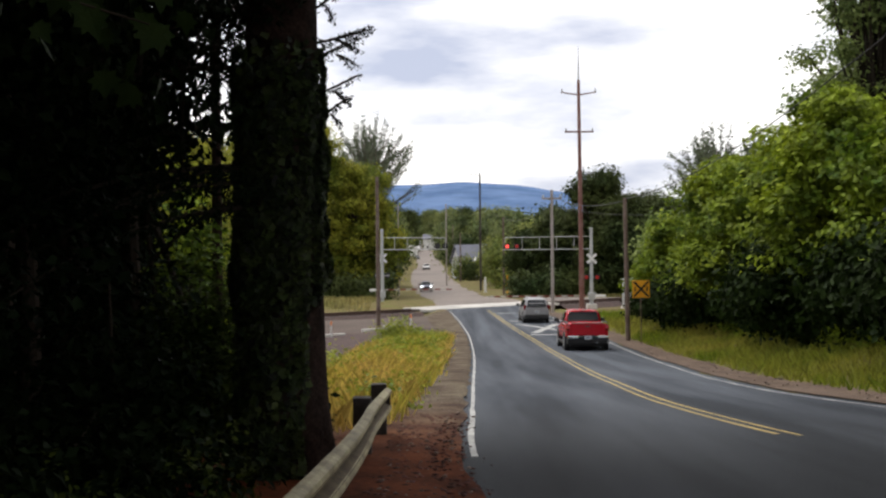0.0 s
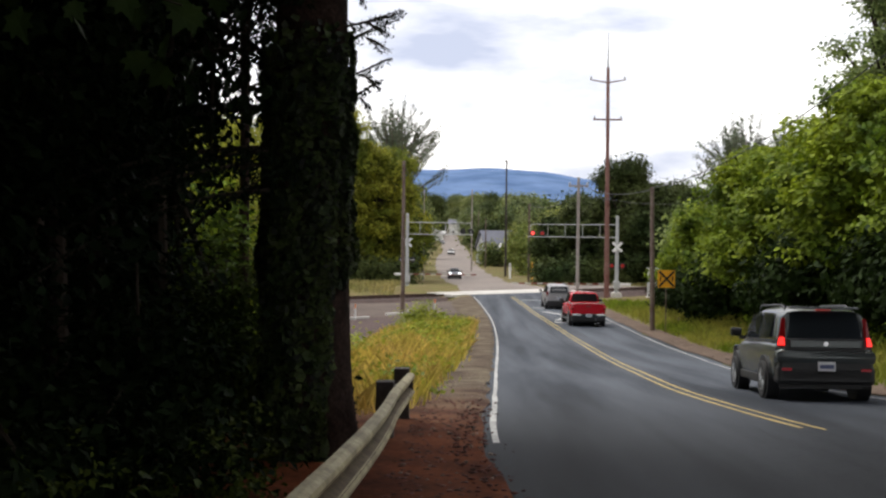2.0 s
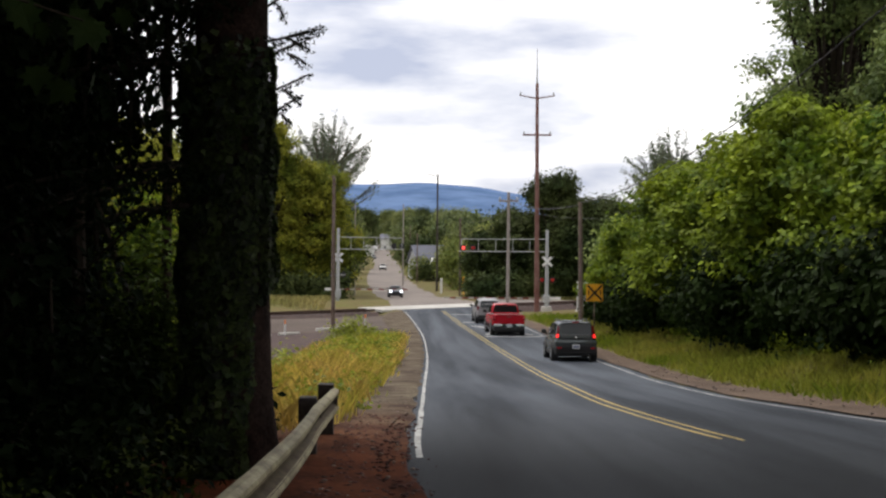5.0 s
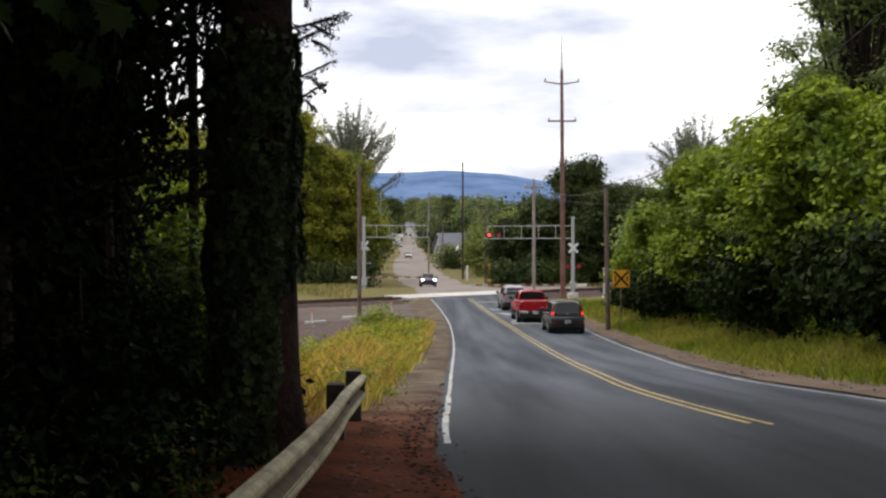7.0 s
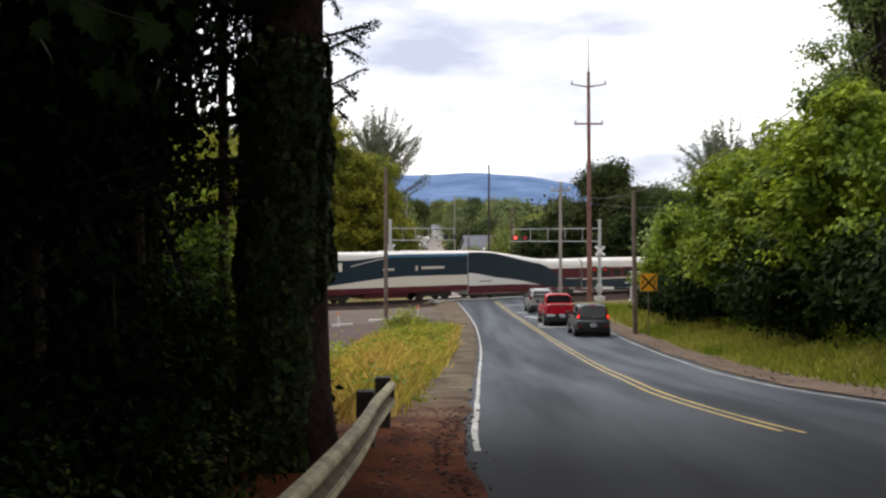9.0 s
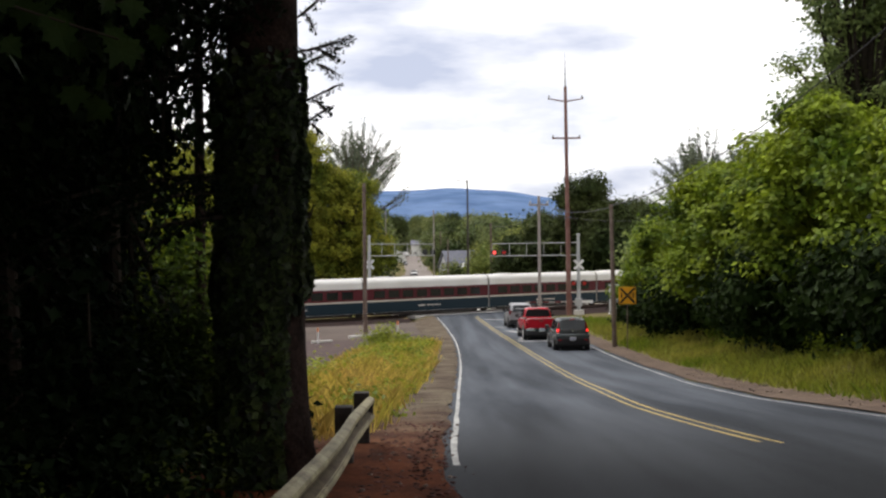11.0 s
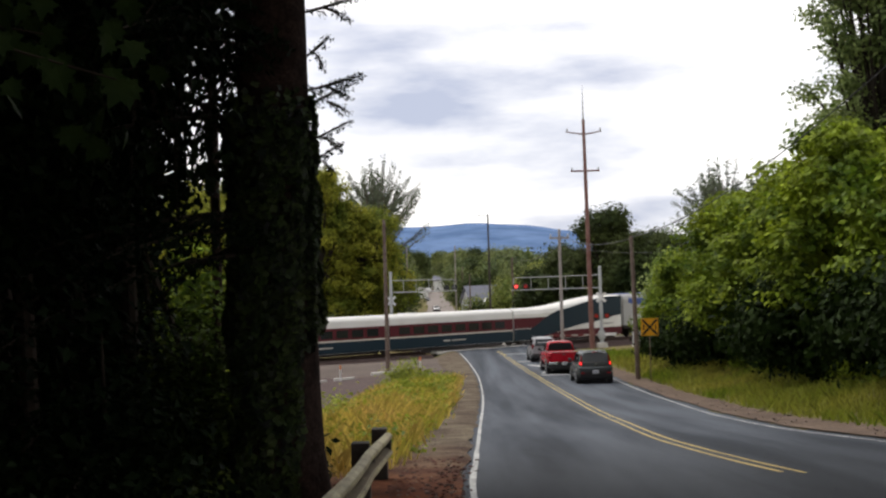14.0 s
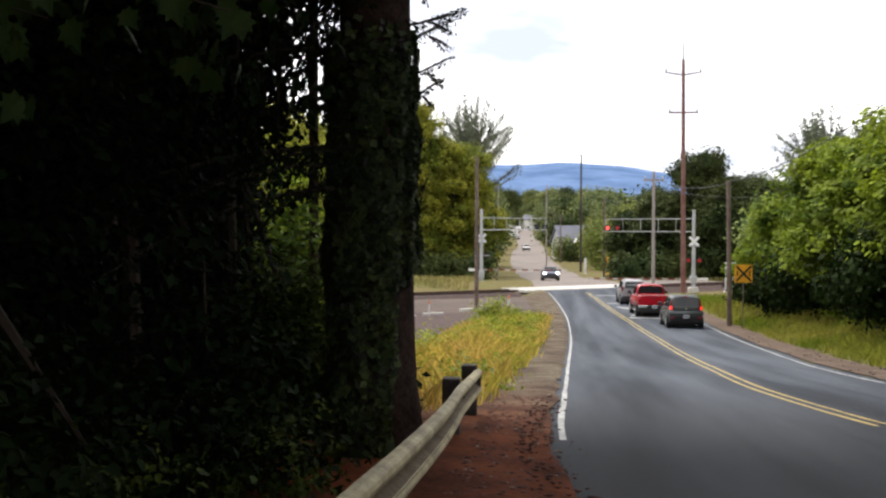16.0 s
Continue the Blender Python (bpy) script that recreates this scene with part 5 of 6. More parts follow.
def locomotive():
    """Rear locomotive: nose at the plus x end, silver with a blue roof line."""
    Ll = 20.6
    root = empty("locomotive", "silver diesel locomotive with a blue roof stripe at the train's end", "locomotive")
    bm = bmesh.new()
    sec = [(0.25, 1.45, 4.25), (0.5, 1.5, 4.32), (16.6, 1.5, 4.34), (17.3, 1.5, 4.30), (18.4, 1.46, 3.55), (19.6, 1.36, 2.95), (20.2, 1.2, 2.55), (20.35, 1.1, 2.2)]
    rings = []
    for x, w, t in sec:
        rings.append([bm.verts.new((x, y, z)) for y, z in ((-w, 1.25), (-w, t - 0.5), (-w + 0.12, t - 0.16), (-w + 0.45, t), (w - 0.45, t), (w - 0.12, t - 0.16), (w, t - 0.5), (w, 1.25))])
    for r0, r1 in zip(rings, rings[1:]):
        for k in range(8):
            bm.faces.new((r0[k], r0[(k + 1) % 8], r1[(k + 1) % 8], r1[k]))
    bm.faces.new(rings[0])
    bm.faces.new(rings[-1])
    bmesh.ops.recalc_face_normals(bm, faces=bm.faces)
    part("hood", bm, M_T_GREY, root)
    xs = [0.9, 2.5, 4.5, 7.0, 9.5, 12.0, 14.5, 16.6]
    part("blue_stripe", side_sheet(bmesh.new(), [(x, 3.90) for x in xs], [(x, 3.42 - 0.25 * smooth01(0.9, 3, x) + 0.25 * smooth01(5.5, 9.5, x) - 0.2 * smooth01(12, 16.6, x)) for x in xs], 1.5, 0.012), M_T_BLUE, root)
    part("cab_stripe", side_sheet(bmesh.new(), [(15.6, 3.88), (17.2, 3.84), (18.5, 3.20)], [(15.6, 3.55), (17.2, 3.30), (18.5, 2.92)], 1.49, 0.016), M_T_BLUE, root)
    part("roof_cap", boxes((0.6, 17.0, -1.0, 1.0, 4.33, 4.37)), M_T_BLUE, root)
    bm = bmesh.new()
    quad_plate(bm, [(17.42, -1.25, 4.22), (17.42, 1.25, 4.22), (18.38, 1.25, 3.60), (18.38, -1.25, 3.60)], -0.03)
    part("windscreen", bm, M_T_WINDOW, root)
    for sy in (-1, 1):
        part("cab_window", boxes((16.0, 17.0, sy * 1.5 - 0.02, sy * 1.5 + 0.02, 3.05, 3.6)), M_T_WINDOW, root)
        part("cab_door", boxes((14.9, 15.6, sy * 1.5 - 0.015, sy * 1.5 + 0.015, 1.6, 3.5)), M_T_GREY, root)
        for x in (9.6, 10.9):
            part("intake", boxes((x, x + 1.05, sy * 1.5 - 0.02, sy * 1.5 + 0.02, 3.10, 3.62)), M_T_WINDOW, root)
        for x in (2.3, 4.0):
            part("grille", boxes((x, x + 1.6, sy * 1.5 - 0.02, sy * 1.5 + 0.02, 1.45, 2.10)), M_T_WINDOW, root)
        part("porthole", boxes((1.55, 2.0, sy * 1.5 - 0.02, sy * 1.5 + 0.02, 2.4, 2.9)), M_T_WINDOW, root)
        bm = bmesh.new()
        for k in range(3):
            prism(bm, [(12.3 + 0.15 * k, 2.72 - 0.22 * k), (14.2 - 0.2 * k, 2.86 - 0.26 * k), (14.0 - 0.3 * k, 2.70 - 0.26 * k), (12.7 + 0.2 * k, 2.60 - 0.22 * k)], sy * 1.5 - 0.018, sy * 1.5 + 0.018)
        for vv in bm.verts:
            vv.co = Vector((vv.co.y, vv.co.x, vv.co.z))
        part("emblem", bm, M_T_BLUE, root)
    part("underframe", boxes((0.3, 20.0, -1.4, 1.4, 0.95, 1.27)), M_T_UNDER, root)
    part("fuel_tank", boxes((7.2, 13.2, -1.35, 1.35, 0.32, 0.98), bevel=0.1), M_T_UNDER, root)
    part("pilot", boxes((19.5, 20.6, -1.3, 1.3, 0.2, 1.25), bevel=0.08), M_T_UNDER, root)
    bogie(root, 3.9, 2.8, 0.52)
    bogie(root, 16.4, 2.8, 0.52)
    return root, Ll


cab_car, LC = cab_unit()
train = [(cab_car, 0.0)]
train.append((fin_coach(True), LC))
first = coach()
for k in range(11):
    c = first if k == 0 else copy_thing(first, Matrix())
    train.append((c, LC + CAR * (1 + k)))
train.append((fin_coach(False), LC + CAR * 12))
loco, LL = locomotive()
train.append((loco, LC + CAR * 13))


# ---- trees ----
def blob_set(rng, n, w, d, z0, z1, r0, r1, flat_k=0.8):
    """n blobs in an egg-shaped crown, w and d wide, from z0 to z1."""
    out = []
    for _ in range(n):
        h = rng.random()
        k = math.sin(math.pi * min(max(0.12 + 0.8 * h, 0), 1)) ** 0.7
        a = rng.random() * math.tau
        q = math.sqrt(rng.random())
        r = r0 + (r1 - r0) * rng.random()
        out.append((math.cos(a) * q * w / 2 * k, math.sin(a) * q * d / 2 * k, z0 + (z1 - z0) * h, r, r, r * flat_k))
    return out


def broadleaf(name, label, x, y, height, width, leaf_m, leaf, seed, n=10, low=0.2, density=3.0, per=24, group="", depth=None, rr=(0.16, 0.26), bark=None, spread=None, inner=0.25, z=None, flat_k=0.8, lift=0.35):
    rng = np.random.default_rng(seed)
    r0, r1 = rr[0] * width, rr[1] * width
    bl = blob_set(rng, n, width - r0, (depth or width) - r0, height * low + r0, height - r1 * flat_k, r0, r1, flat_k)
    return tree(name, label, (x, y, (gz(x, y) if z is None else z) - 0.05), height * 0.85, 0.02 * height + 0.04, bl, leaf_m, bark or M_BARK_DARK, leaf, per, density, spread or leaf * 1.6, group, seed, inner=inner, lift=lift)


# thick roadside trees and bushes on the inside of the bend
HEDGE = [(15.6, 74, 4.1, 5.4), (14.6, 67, 5.0, 5.8), (14.0, 60, 6.4, 6.4), (14.4, 52.5, 8.4, 7.2), (14.8, 44.5, 9.2, 7.0), (14.2, 38.5, 8.9, 6.8), (15.0, 33, 7.4, 6.2), (14.4, 28, 6.8, 6.0), (14.6, 23, 6.4, 6.0)]
for i, (x, y, h, w) in enumerate(HEDGE):
    root = broadleaf("roadside_maple", "dense bright green roadside tree leafy to the grass", x, y, h, w, M_HEDGE, 0.25, 20 + i, n=64, low=0.16, density=2.2, per=34, group="roadside trees", spread=0.24, rr=(0.09, 0.22), flat_k=0.42, lift=0.9, inner=0.1)
# added near-black bushes under their crowns, the shade there put into their colour
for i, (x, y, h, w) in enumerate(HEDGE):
    broadleaf("understory_bush", "dark bush under the roadside trees, shade put into its colour", x - (0.9 if y < 50 else 0.1), y + (0.4 if y < 50 else 2.0), h * 0.46, 5.6, M_UNDER, 0.28, 360 + i, n=12, low=0.0, density=3.2, per=22, group="understory bushes", spread=0.36, depth=6.5, rr=(0.2, 0.3), inner=0.4)
for i, (x, y, h, w) in enumerate([(20.0, 62, 7.6, 7.0), (19.5, 53, 8.6, 7.4), (19.5, 44, 8.0, 7.4), (19.0, 35, 7.2, 7.0), (19, 27, 6.5, 7.0)]):
    broadleaf("roadside_maple", "dark-shaded green tree in the second row", x, y, h, w, M_HEDGE, 0.34, 320 + i, n=18, low=0.0, density=3.4, per=16, group="roadside trees", spread=0.45, inner=0.4)
# taller trees behind them
for i, (x, y, h, w) in enumerate([(22.6, 58, 23.0, 9.0), (26, 50, 22.0, 10), (27, 63, 19, 9), (24, 42, 20, 8)]):
    broadleaf("tall_alder", "tall airy grey-green tree behind the roadside bushes", x, y, h, w, M_TALL, 0.27, 40 + i, n=84, low=0.25, density=1.9, per=22, group="tall trees", rr=(0.09, 0.17), spread=0.30, flat_k=0.5, lift=0.7, inner=0.1)


def feather_tree(label, x, y, h, w, seed, leaf=0.4, n=46, fork=0.35, density=26):
    """An open crown: many limbs fanning up and out, each feathered with small leaves."""
    rng = np.random.default_rng(seed)
    base = (x, y, gz(x, y) - 0.1)
    root = empty("cottonwood", label, "tree", "tall trees", pose(*base))
    tr = 0.012 * h
    part("trunk", tube(bmesh.new(), [(0, 0, -0.2), (0.1, 0, h * 0.3), (0, 0.1, h * 0.6), (0.1, 0, h * 0.9)], [tr * 1.3, tr, tr * 0.6, tr * 0.15], 8), M_POLE_GREY, root, smooth=True)
    P, O = [], []
    for k in range(n):
        f = rng.random()
        z0 = h * (fork + (0.72 - fork) * f)
        a = rng.uniform(0, math.tau)
        q0 = rng.uniform(0.15, 1.0)
        reach = w / 2 * q0
        rise = (h - z0) * (1 - 0.62 * q0 ** 1.5) * rng.uniform(0.55, 1.0)
        pts = [Vector((math.cos(a) * reach * q, math.sin(a) * reach * q, z0 + rise * q ** 1.35)) for q in (0, 0.35, 0.7, 1.0)]
        part("limb", tube(bmesh.new(), pts, [tr * 0.42, tr * 0.30, tr * 0.18, tr * 0.05], 4), M_POLE, root)
        m = int(density * math.hypot(reach, rise))
        q = rng.uniform(0.25, 1.05, m)
        c = np.stack([math.cos(a) * reach * q, math.sin(a) * reach * q, z0 + rise * q ** 1.35], 1) + rng.normal(0, 0.013 * w, (m, 3))
        P.append(c)
        O.append(np.tile([math.cos(a), math.sin(a), 0.4], (m, 1)))
    v, f = leaf_arrays(np.concatenate(P), np.concatenate(O), leaf, 0.45, droop=-0.6, rng=rng)
    mesh_from("crown", v, f, M_COTTON, root)
    return root


feather_tree("feathery grey-green cottonwood behind the roadside trees", 22.4, 92, 15.4, 10.0, 51, 0.25, 100, 0.3, 44)
feather_tree("feathery grey-green cottonwood behind the roadside trees", 27.0, 96, 15.4, 9.0, 52, 0.25, 80, 0.3, 44)
broadleaf("grey_bush", "soft grey-green bush before the cottonwoods", 17.6, 84, 7.6, 7, M_TALL, 0.34, 53, n=14, low=0.05, density=2.4, per=16, group="tall trees")
# dark trees behind the railway signals
for i, (x, y, h, w) in enumerate([(18.0, 131, 15.2, 7.5), (25, 134, 12.6, 9), (14.2, 136, 11.5, 7), (31, 130, 12.0, 10), (21, 129, 12.5, 7), (11, 142, 8.5, 6)]):
    broadleaf("dark_tree", "dark green tree behind the railway", x, y, h, w, M_DARKTREE, 0.36, 60 + i, n=48, low=0.0, density=2.2, per=18, flat_k=0.75, lift=0.7, rr=(0.10, 0.2), spread=0.4, group="trees beyond the railway")
# left of the far road
for i, (x, y, h, w, m) in enumerate([(-10.3, 131, 17.0, 9.5, M_YELLOWGREEN), (-15.0, 128, 20.5, 10, M_YELLOWGREEN), (-9.2, 142, 13.5, 6.5, M_DARKTREE), (-20.5, 126, 21, 10, M_YELLOWGREEN), (-27, 128, 16, 10, M_DARKTREE), (-9, 150, 13, 7, M_YELLOWGREEN), (-17, 142, 17, 10, M_DARKTREE), (-34, 120, 15, 10, M_YELLOWGREEN)]):
    broadleaf("broadleaf_tree", "full yellow-green tree behind the railway" if m is M_YELLOWGREEN else "dark green tree behind the railway", x, y, h, w, m, 0.36, 80 + i, n=50, low=0.02, density=2.2, per=18, group="trees beyond the railway", rr=(0.09, 0.20), flat_k=0.6, lift=0.8, spread=0.4)
feather_tree("tall feathery cottonwood with open branches", -10.8, 168, 27.0, 15.5, 101, 0.34, 95, 0.40, 24)
feather_tree("tall feathery cottonwood with open branches", -20.0, 172, 27.0, 13.0, 102, 0.34, 80, 0.40, 24)
broadleaf("dark_tree", "dark conical tree beyond the feathery ones", -10.0, 182, 16.5, 6.5, M_DARKTREE, 0.45, 103, n=16, low=0.1, density=2.0, per=16, group="trees beyond the railway")
# along the far road and over the valley
rng = np.random.default_rng(5)
FAR = [(-11, 190, 12), (-13, 215, 13), (-12, 250, 12), (-14, 290, 13), (-16, 340, 15), (9, 178, 6.5), (12, 172, 8), (10.5, 196, 8.5), (14, 188, 10.5), (18, 176, 11.5), (14, 220, 12), (20, 205, 13), (5.5, 262, 9), (10, 285, 12), (3.5, 320, 11), (24, 240, 15), (17, 262, 14), (30, 200, 14), (26, 160, 11), (36, 165, 13), (1.5, 380, 13), (7, 350, 14), (15, 330, 16), (28, 300, 17), (-24, 260, 16), (-22, 330, 18), (4.5, 460, 16), (8, 430, 17), (20, 400, 18), (-20, 430, 17), (-24, 190, 17), (44, 220, 16), (42, 290, 17), (5.5, 560, 18), (12, 540, 17), (-22, 560, 17), (30, 500, 19), (10.5, 214, 6.5), (3.6, 216, 4.4), (5.4, 212, 3.5), (7.4, 213, 3.5), (9.0, 211, 4.2), (-17, 520, 22), (-2, 650, 23), (3, 590, 22), (10, 610, 23), (-19, 700, 25), (-6, 770, 27), (2, 800, 28), (-24, 640, 23), (-11, 880, 30), (16, 700, 25), (24, 640, 24)]
SCRUB = {(9, 178), (12, 172), (10.5, 196), (14, 188), (18, 176), (10.5, 214), (3.6, 216), (9.0, 211)}
for i, (x, y, h) in enumerate(FAR):
    broadleaf("valley_tree", "rounded green tree along the far road", x, y, h, h * 0.72, M_SCRUB if (x, y) in SCRUB else M_FARTREE if i % 3 else M_DARKTREE, 0.5 if y < 240 else 0.8, 120 + i, n=11, low=0.0, density=1.5 if y < 240 else 0.7, per=14, group="valley trees", spread=0.8 if y < 240 else 1.2)
# woods further off, no single tree told apart
P, O = [], []
for i in range(420):
    y = rng.uniform(600, 1900)
    x = rng.uniform(-0.42, 0.42) * y - 5
    if abs(x - centre_x(min(y, 1500))) < 10:
        continue
    h = rng.uniform(12, 22)
    p, o = crown_points([(x, y, EYE - 7.0 + h * 0.5, h * 0.4, h * 0.4, h * 0.55)], 8, 0.16, 1.6, rng)
    P.append(p)
    O.append(o)
v, f = leaf_arrays(np.concatenate(P), np.concatenate(O), 2.6, 0.8, rng=rng)
tagged(mesh_from("far_woods", v, f, M_FARTREE), "woods spread over the valley floor", "woods", kind="stuff")

# undergrowth along the back of the railway
for i, (x0, x1, y0, m) in enumerate([(9, 40, 127, M_DARKTREE), (-42, -7, 121, M_DARKTREE)]):
    bl = []
    for k in range(26):
        x = x0 + (x1 - x0) * k / 25
        yy = y0 + rng.uniform(-1.5, 1.5) + max(0, x - 9) * 0.4
        bl.append((x, yy, gz(x, yy) + 1.0, 1.6, 1.2, rng.uniform(1.2, 2.2)))
    p, o = crown_points(bl, 16, 2.2, 0.5, rng)
    v, f = leaf_arrays(p, o, 0.4, rng=rng)
    tagged(mesh_from("thicket", v, f, m), "dark thicket behind the railway", "bushes", kind="stuff")


# ---- the big fir trunk wrapped in ivy ----
TX, TY = -1.58, 11.0
tz = gz(TX, TY)
fir = empty("fir_tree", "huge fir trunk wrapped in ivy beside the guard rail", "tree", m=pose(TX, TY, tz))


def trunk_r(z):
    return 0.39 + 0.12 * math.exp(-max(z, 0) / 0.5)


bm = bmesh.new()
rings = []
for k in range(40):
    z = -0.4 + 24 * (k / 39) ** 1.5
    ring = []
    for a in range(28):
        ang = math.tau * a / 28
        r = trunk_r(z) * max(0.25, 1 - z / 40) * (1 + 0.06 * noise.noise(Vector((math.cos(ang) * 3, math.sin(ang) * 3, z * 0.5))) + 0.10 * math.exp(-max(z, 0) / 0.5) * math.sin(ang * 5))
        ring.append(bm.verts.new((math.cos(ang) * r - 0.004 * z, math.sin(ang) * r, z)))
    rings.append(ring)
for r0, r1 in zip(rings, rings[1:]):
    for a in range(28):
        bm.faces.new((r0[a], r0[(a + 1) % 28], r1[(a + 1) % 28], r1[a]))
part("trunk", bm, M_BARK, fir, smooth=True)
# ivy: thick over the lower trunk, bare bark to the right near the foot and above
rng = np.random.default_rng(11)
n = 34000
zz = rng.uniform(0.0, 4.4, n) ** 1.0
ang = rng.uniform(0, math.tau, n)
rag = np.array([noise.noise(Vector((a * 1.5, z * 1.2, 0.0))) for a, z in zip(ang, zz)])
bare = (zz < 1.95 + 0.8 * rag) & (np.cos(ang) > 0.38 + 0.5 * rag + 0.12 * zz)
topfade = rng.random(n) < np.clip((zz - 3.3) / 1.0, 0, 1)
lump = np.array([noise.noise(Vector((math.cos(a) * 3.6, math.sin(a) * 3.6, z * 4.2))) for a, z in zip(ang, zz)])
thin = (lump < -0.1) & (rng.random(n) < 0.75)
keep = ~(bare | topfade | thin)
zz, ang, lump = zz[keep], ang[keep], lump[keep]
n = len(zz)
bulge = 0.07 + 0.10 * np.array([noise.noise(Vector((math.cos(a) * 2, math.sin(a) * 2, z * 1.3))) + 0.4 for a, z in zip(ang, zz)]).clip(0, 1.2) + rng.uniform(0, 0.07, n)
rad = 0.37 + 0.12 * np.exp(-zz / 0.5) + bulge * (0.62 - 0.46 * np.clip(np.cos(ang), 0, 1)) + 0.06 * lump
ip = np.stack([np.cos(ang) * rad - 0.004 * zz, np.sin(ang) * rad, zz], 1)
io = np.stack([np.cos(ang), np.sin(ang), np.full(n, 0.1)], 1)
v, f = leaf_arrays(ip, io, 0.095, 0.85, lift=0.35, droop=0.8, rng=rng)
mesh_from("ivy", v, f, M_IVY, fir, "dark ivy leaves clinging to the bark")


def fir_spray(start, end, droop, width, rng):
    """A drooping fir branch with side twigs, as narrow needle blades."""
    s, e = np.array(start), np.array(end)
    pts, outs = [], []
    L = np.linalg.norm(e - s)
    steps = max(3, int(L / 0.07))
    for k in range(steps):
        t = (k + 1) / steps
        c = s + (e - s) * t + np.array([0, 0, -droop * t * t])
        w = width * (1 - 0.75 * t) * rng.uniform(0.7, 1.2)
        for sg in (-1, 1):
            d = np.cross((e - s) / L, [0, 0, 1]) * sg + (e - s) / L * 0.7
            d = d / np.linalg.norm(d)
            for q in range(max(2, int(w / 0.045))):
                r = w * (q + rng.random()) / max(2, int(w / 0.045))
                pts.append(c + d * r + np.array([0, 0, -0.35 * r - 0.25 * r * r]) + rng.normal(0, 0.02, 3))
                outs.append(d)
    return np.array(pts), np.array(outs)


def needle_mesh(name, branches, parent, size, seed, wood=0.03):
    rng = np.random.default_rng(seed)
    P, O = [], []
    bm = bmesh.new()
    for s, e, droop, width in branches:
        p, o = fir_spray(s, e, droop, width, rng)
        P.append(p)
        O.append(o)
        s, e = Vector(s), Vector(e)
        tube(bm, [s.lerp(e, k / 5) - Vector((0, 0, droop * (k / 5) ** 2)) for k in range(6)], [wood * (1 - k / 6) + 0.003 for k in range(6)], 5)
    P, O = np.concatenate(P), np.concatenate(O)
    v, f = leaf_arrays(P, O, size, 0.28, lift=0.1, droop=0.8, rng=rng)
    part("branch_wood", bm, M_BARK_DARK, parent)
    return mesh_from(name, v, f, M_FIR, parent)


short = []
br = []
rng = np.random.default_rng(21)
# short sprays standing out on the road side
for z, l, a in ((3.62, 0.48, 15), (3.48, 0.44, -12), (3.12, 0.34, 10), (2.90, 0.24, -5), (3.95, 0.16, 0), (4.4, 0.5, 10)):
    ca, sa = math.cos(radians(a)), math.sin(radians(a))
    zl = z - tz
    for k in range(3):
        j = rng.normal(0, 0.015, 3)
        short.append(((0.30, 0, zl - 0.14), (0.38 + l * ca + j[0], l * sa + j[1], zl + 0.02 + j[2]), -0.03, 0.16))
        short.append(((0.36 + l * 0.35, 0.02, zl - 0.10), (0.36 + l * 0.75 + j[1], 0.05 + j[2], zl - 0.16 + j[0]), 0.06, 0.09))
# long drooping boughs on the shaded side
for k in range(46):
    a = rng.uniform(100, 260)
    z = rng.uniform(2.6, 9.5)
    l = rng.uniform(1.6, 3.6)
    br.append(((0, 0, z), (l * math.cos(radians(a)), l * math.sin(radians(a)), z + 0.2), rng.uniform(0.5, 1.3), rng.uniform(0.35, 0.6)))
# fronds that hang straight down from them in the gap
for k in range(26):
    x, y, z, l = rng.uniform(-1.7, -0.55), rng.uniform(-0.4, 0.7), rng.uniform(4.1, 6.2), rng.uniform(0.6, 1.3)
    br.append(((x, y, z), (x + rng.uniform(-0.12, 0.12), y + 0.05, z - l), 0.0, rng.uniform(0.06, 0.12)))
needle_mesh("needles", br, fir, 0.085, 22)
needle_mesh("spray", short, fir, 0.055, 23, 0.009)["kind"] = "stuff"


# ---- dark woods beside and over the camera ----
def shade_tree(x, y, h, r, seed, blobs, leaf=0.13, density=7, per=18, material=None, label="dense-leaved woodland tree, shade put into its dark colour"):
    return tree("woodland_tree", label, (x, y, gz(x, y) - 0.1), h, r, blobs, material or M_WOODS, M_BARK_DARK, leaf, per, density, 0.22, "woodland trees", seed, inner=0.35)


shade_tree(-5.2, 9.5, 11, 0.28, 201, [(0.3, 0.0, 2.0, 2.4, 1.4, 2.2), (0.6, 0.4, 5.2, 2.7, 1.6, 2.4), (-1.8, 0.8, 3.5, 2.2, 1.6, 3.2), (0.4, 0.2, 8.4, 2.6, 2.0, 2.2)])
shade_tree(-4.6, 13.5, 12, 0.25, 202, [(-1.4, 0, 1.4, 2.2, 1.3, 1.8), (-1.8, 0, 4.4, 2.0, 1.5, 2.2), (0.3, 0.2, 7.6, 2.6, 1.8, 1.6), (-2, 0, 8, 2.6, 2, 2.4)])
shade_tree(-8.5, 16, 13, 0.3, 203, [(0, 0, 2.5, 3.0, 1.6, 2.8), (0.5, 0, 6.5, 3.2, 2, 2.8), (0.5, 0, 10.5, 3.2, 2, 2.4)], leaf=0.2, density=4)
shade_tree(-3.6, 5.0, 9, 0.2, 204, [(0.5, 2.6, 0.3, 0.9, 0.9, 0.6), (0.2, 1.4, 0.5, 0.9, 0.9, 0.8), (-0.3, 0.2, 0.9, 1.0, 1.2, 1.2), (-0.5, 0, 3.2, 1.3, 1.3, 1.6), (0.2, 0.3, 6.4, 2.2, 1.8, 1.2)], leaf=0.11)
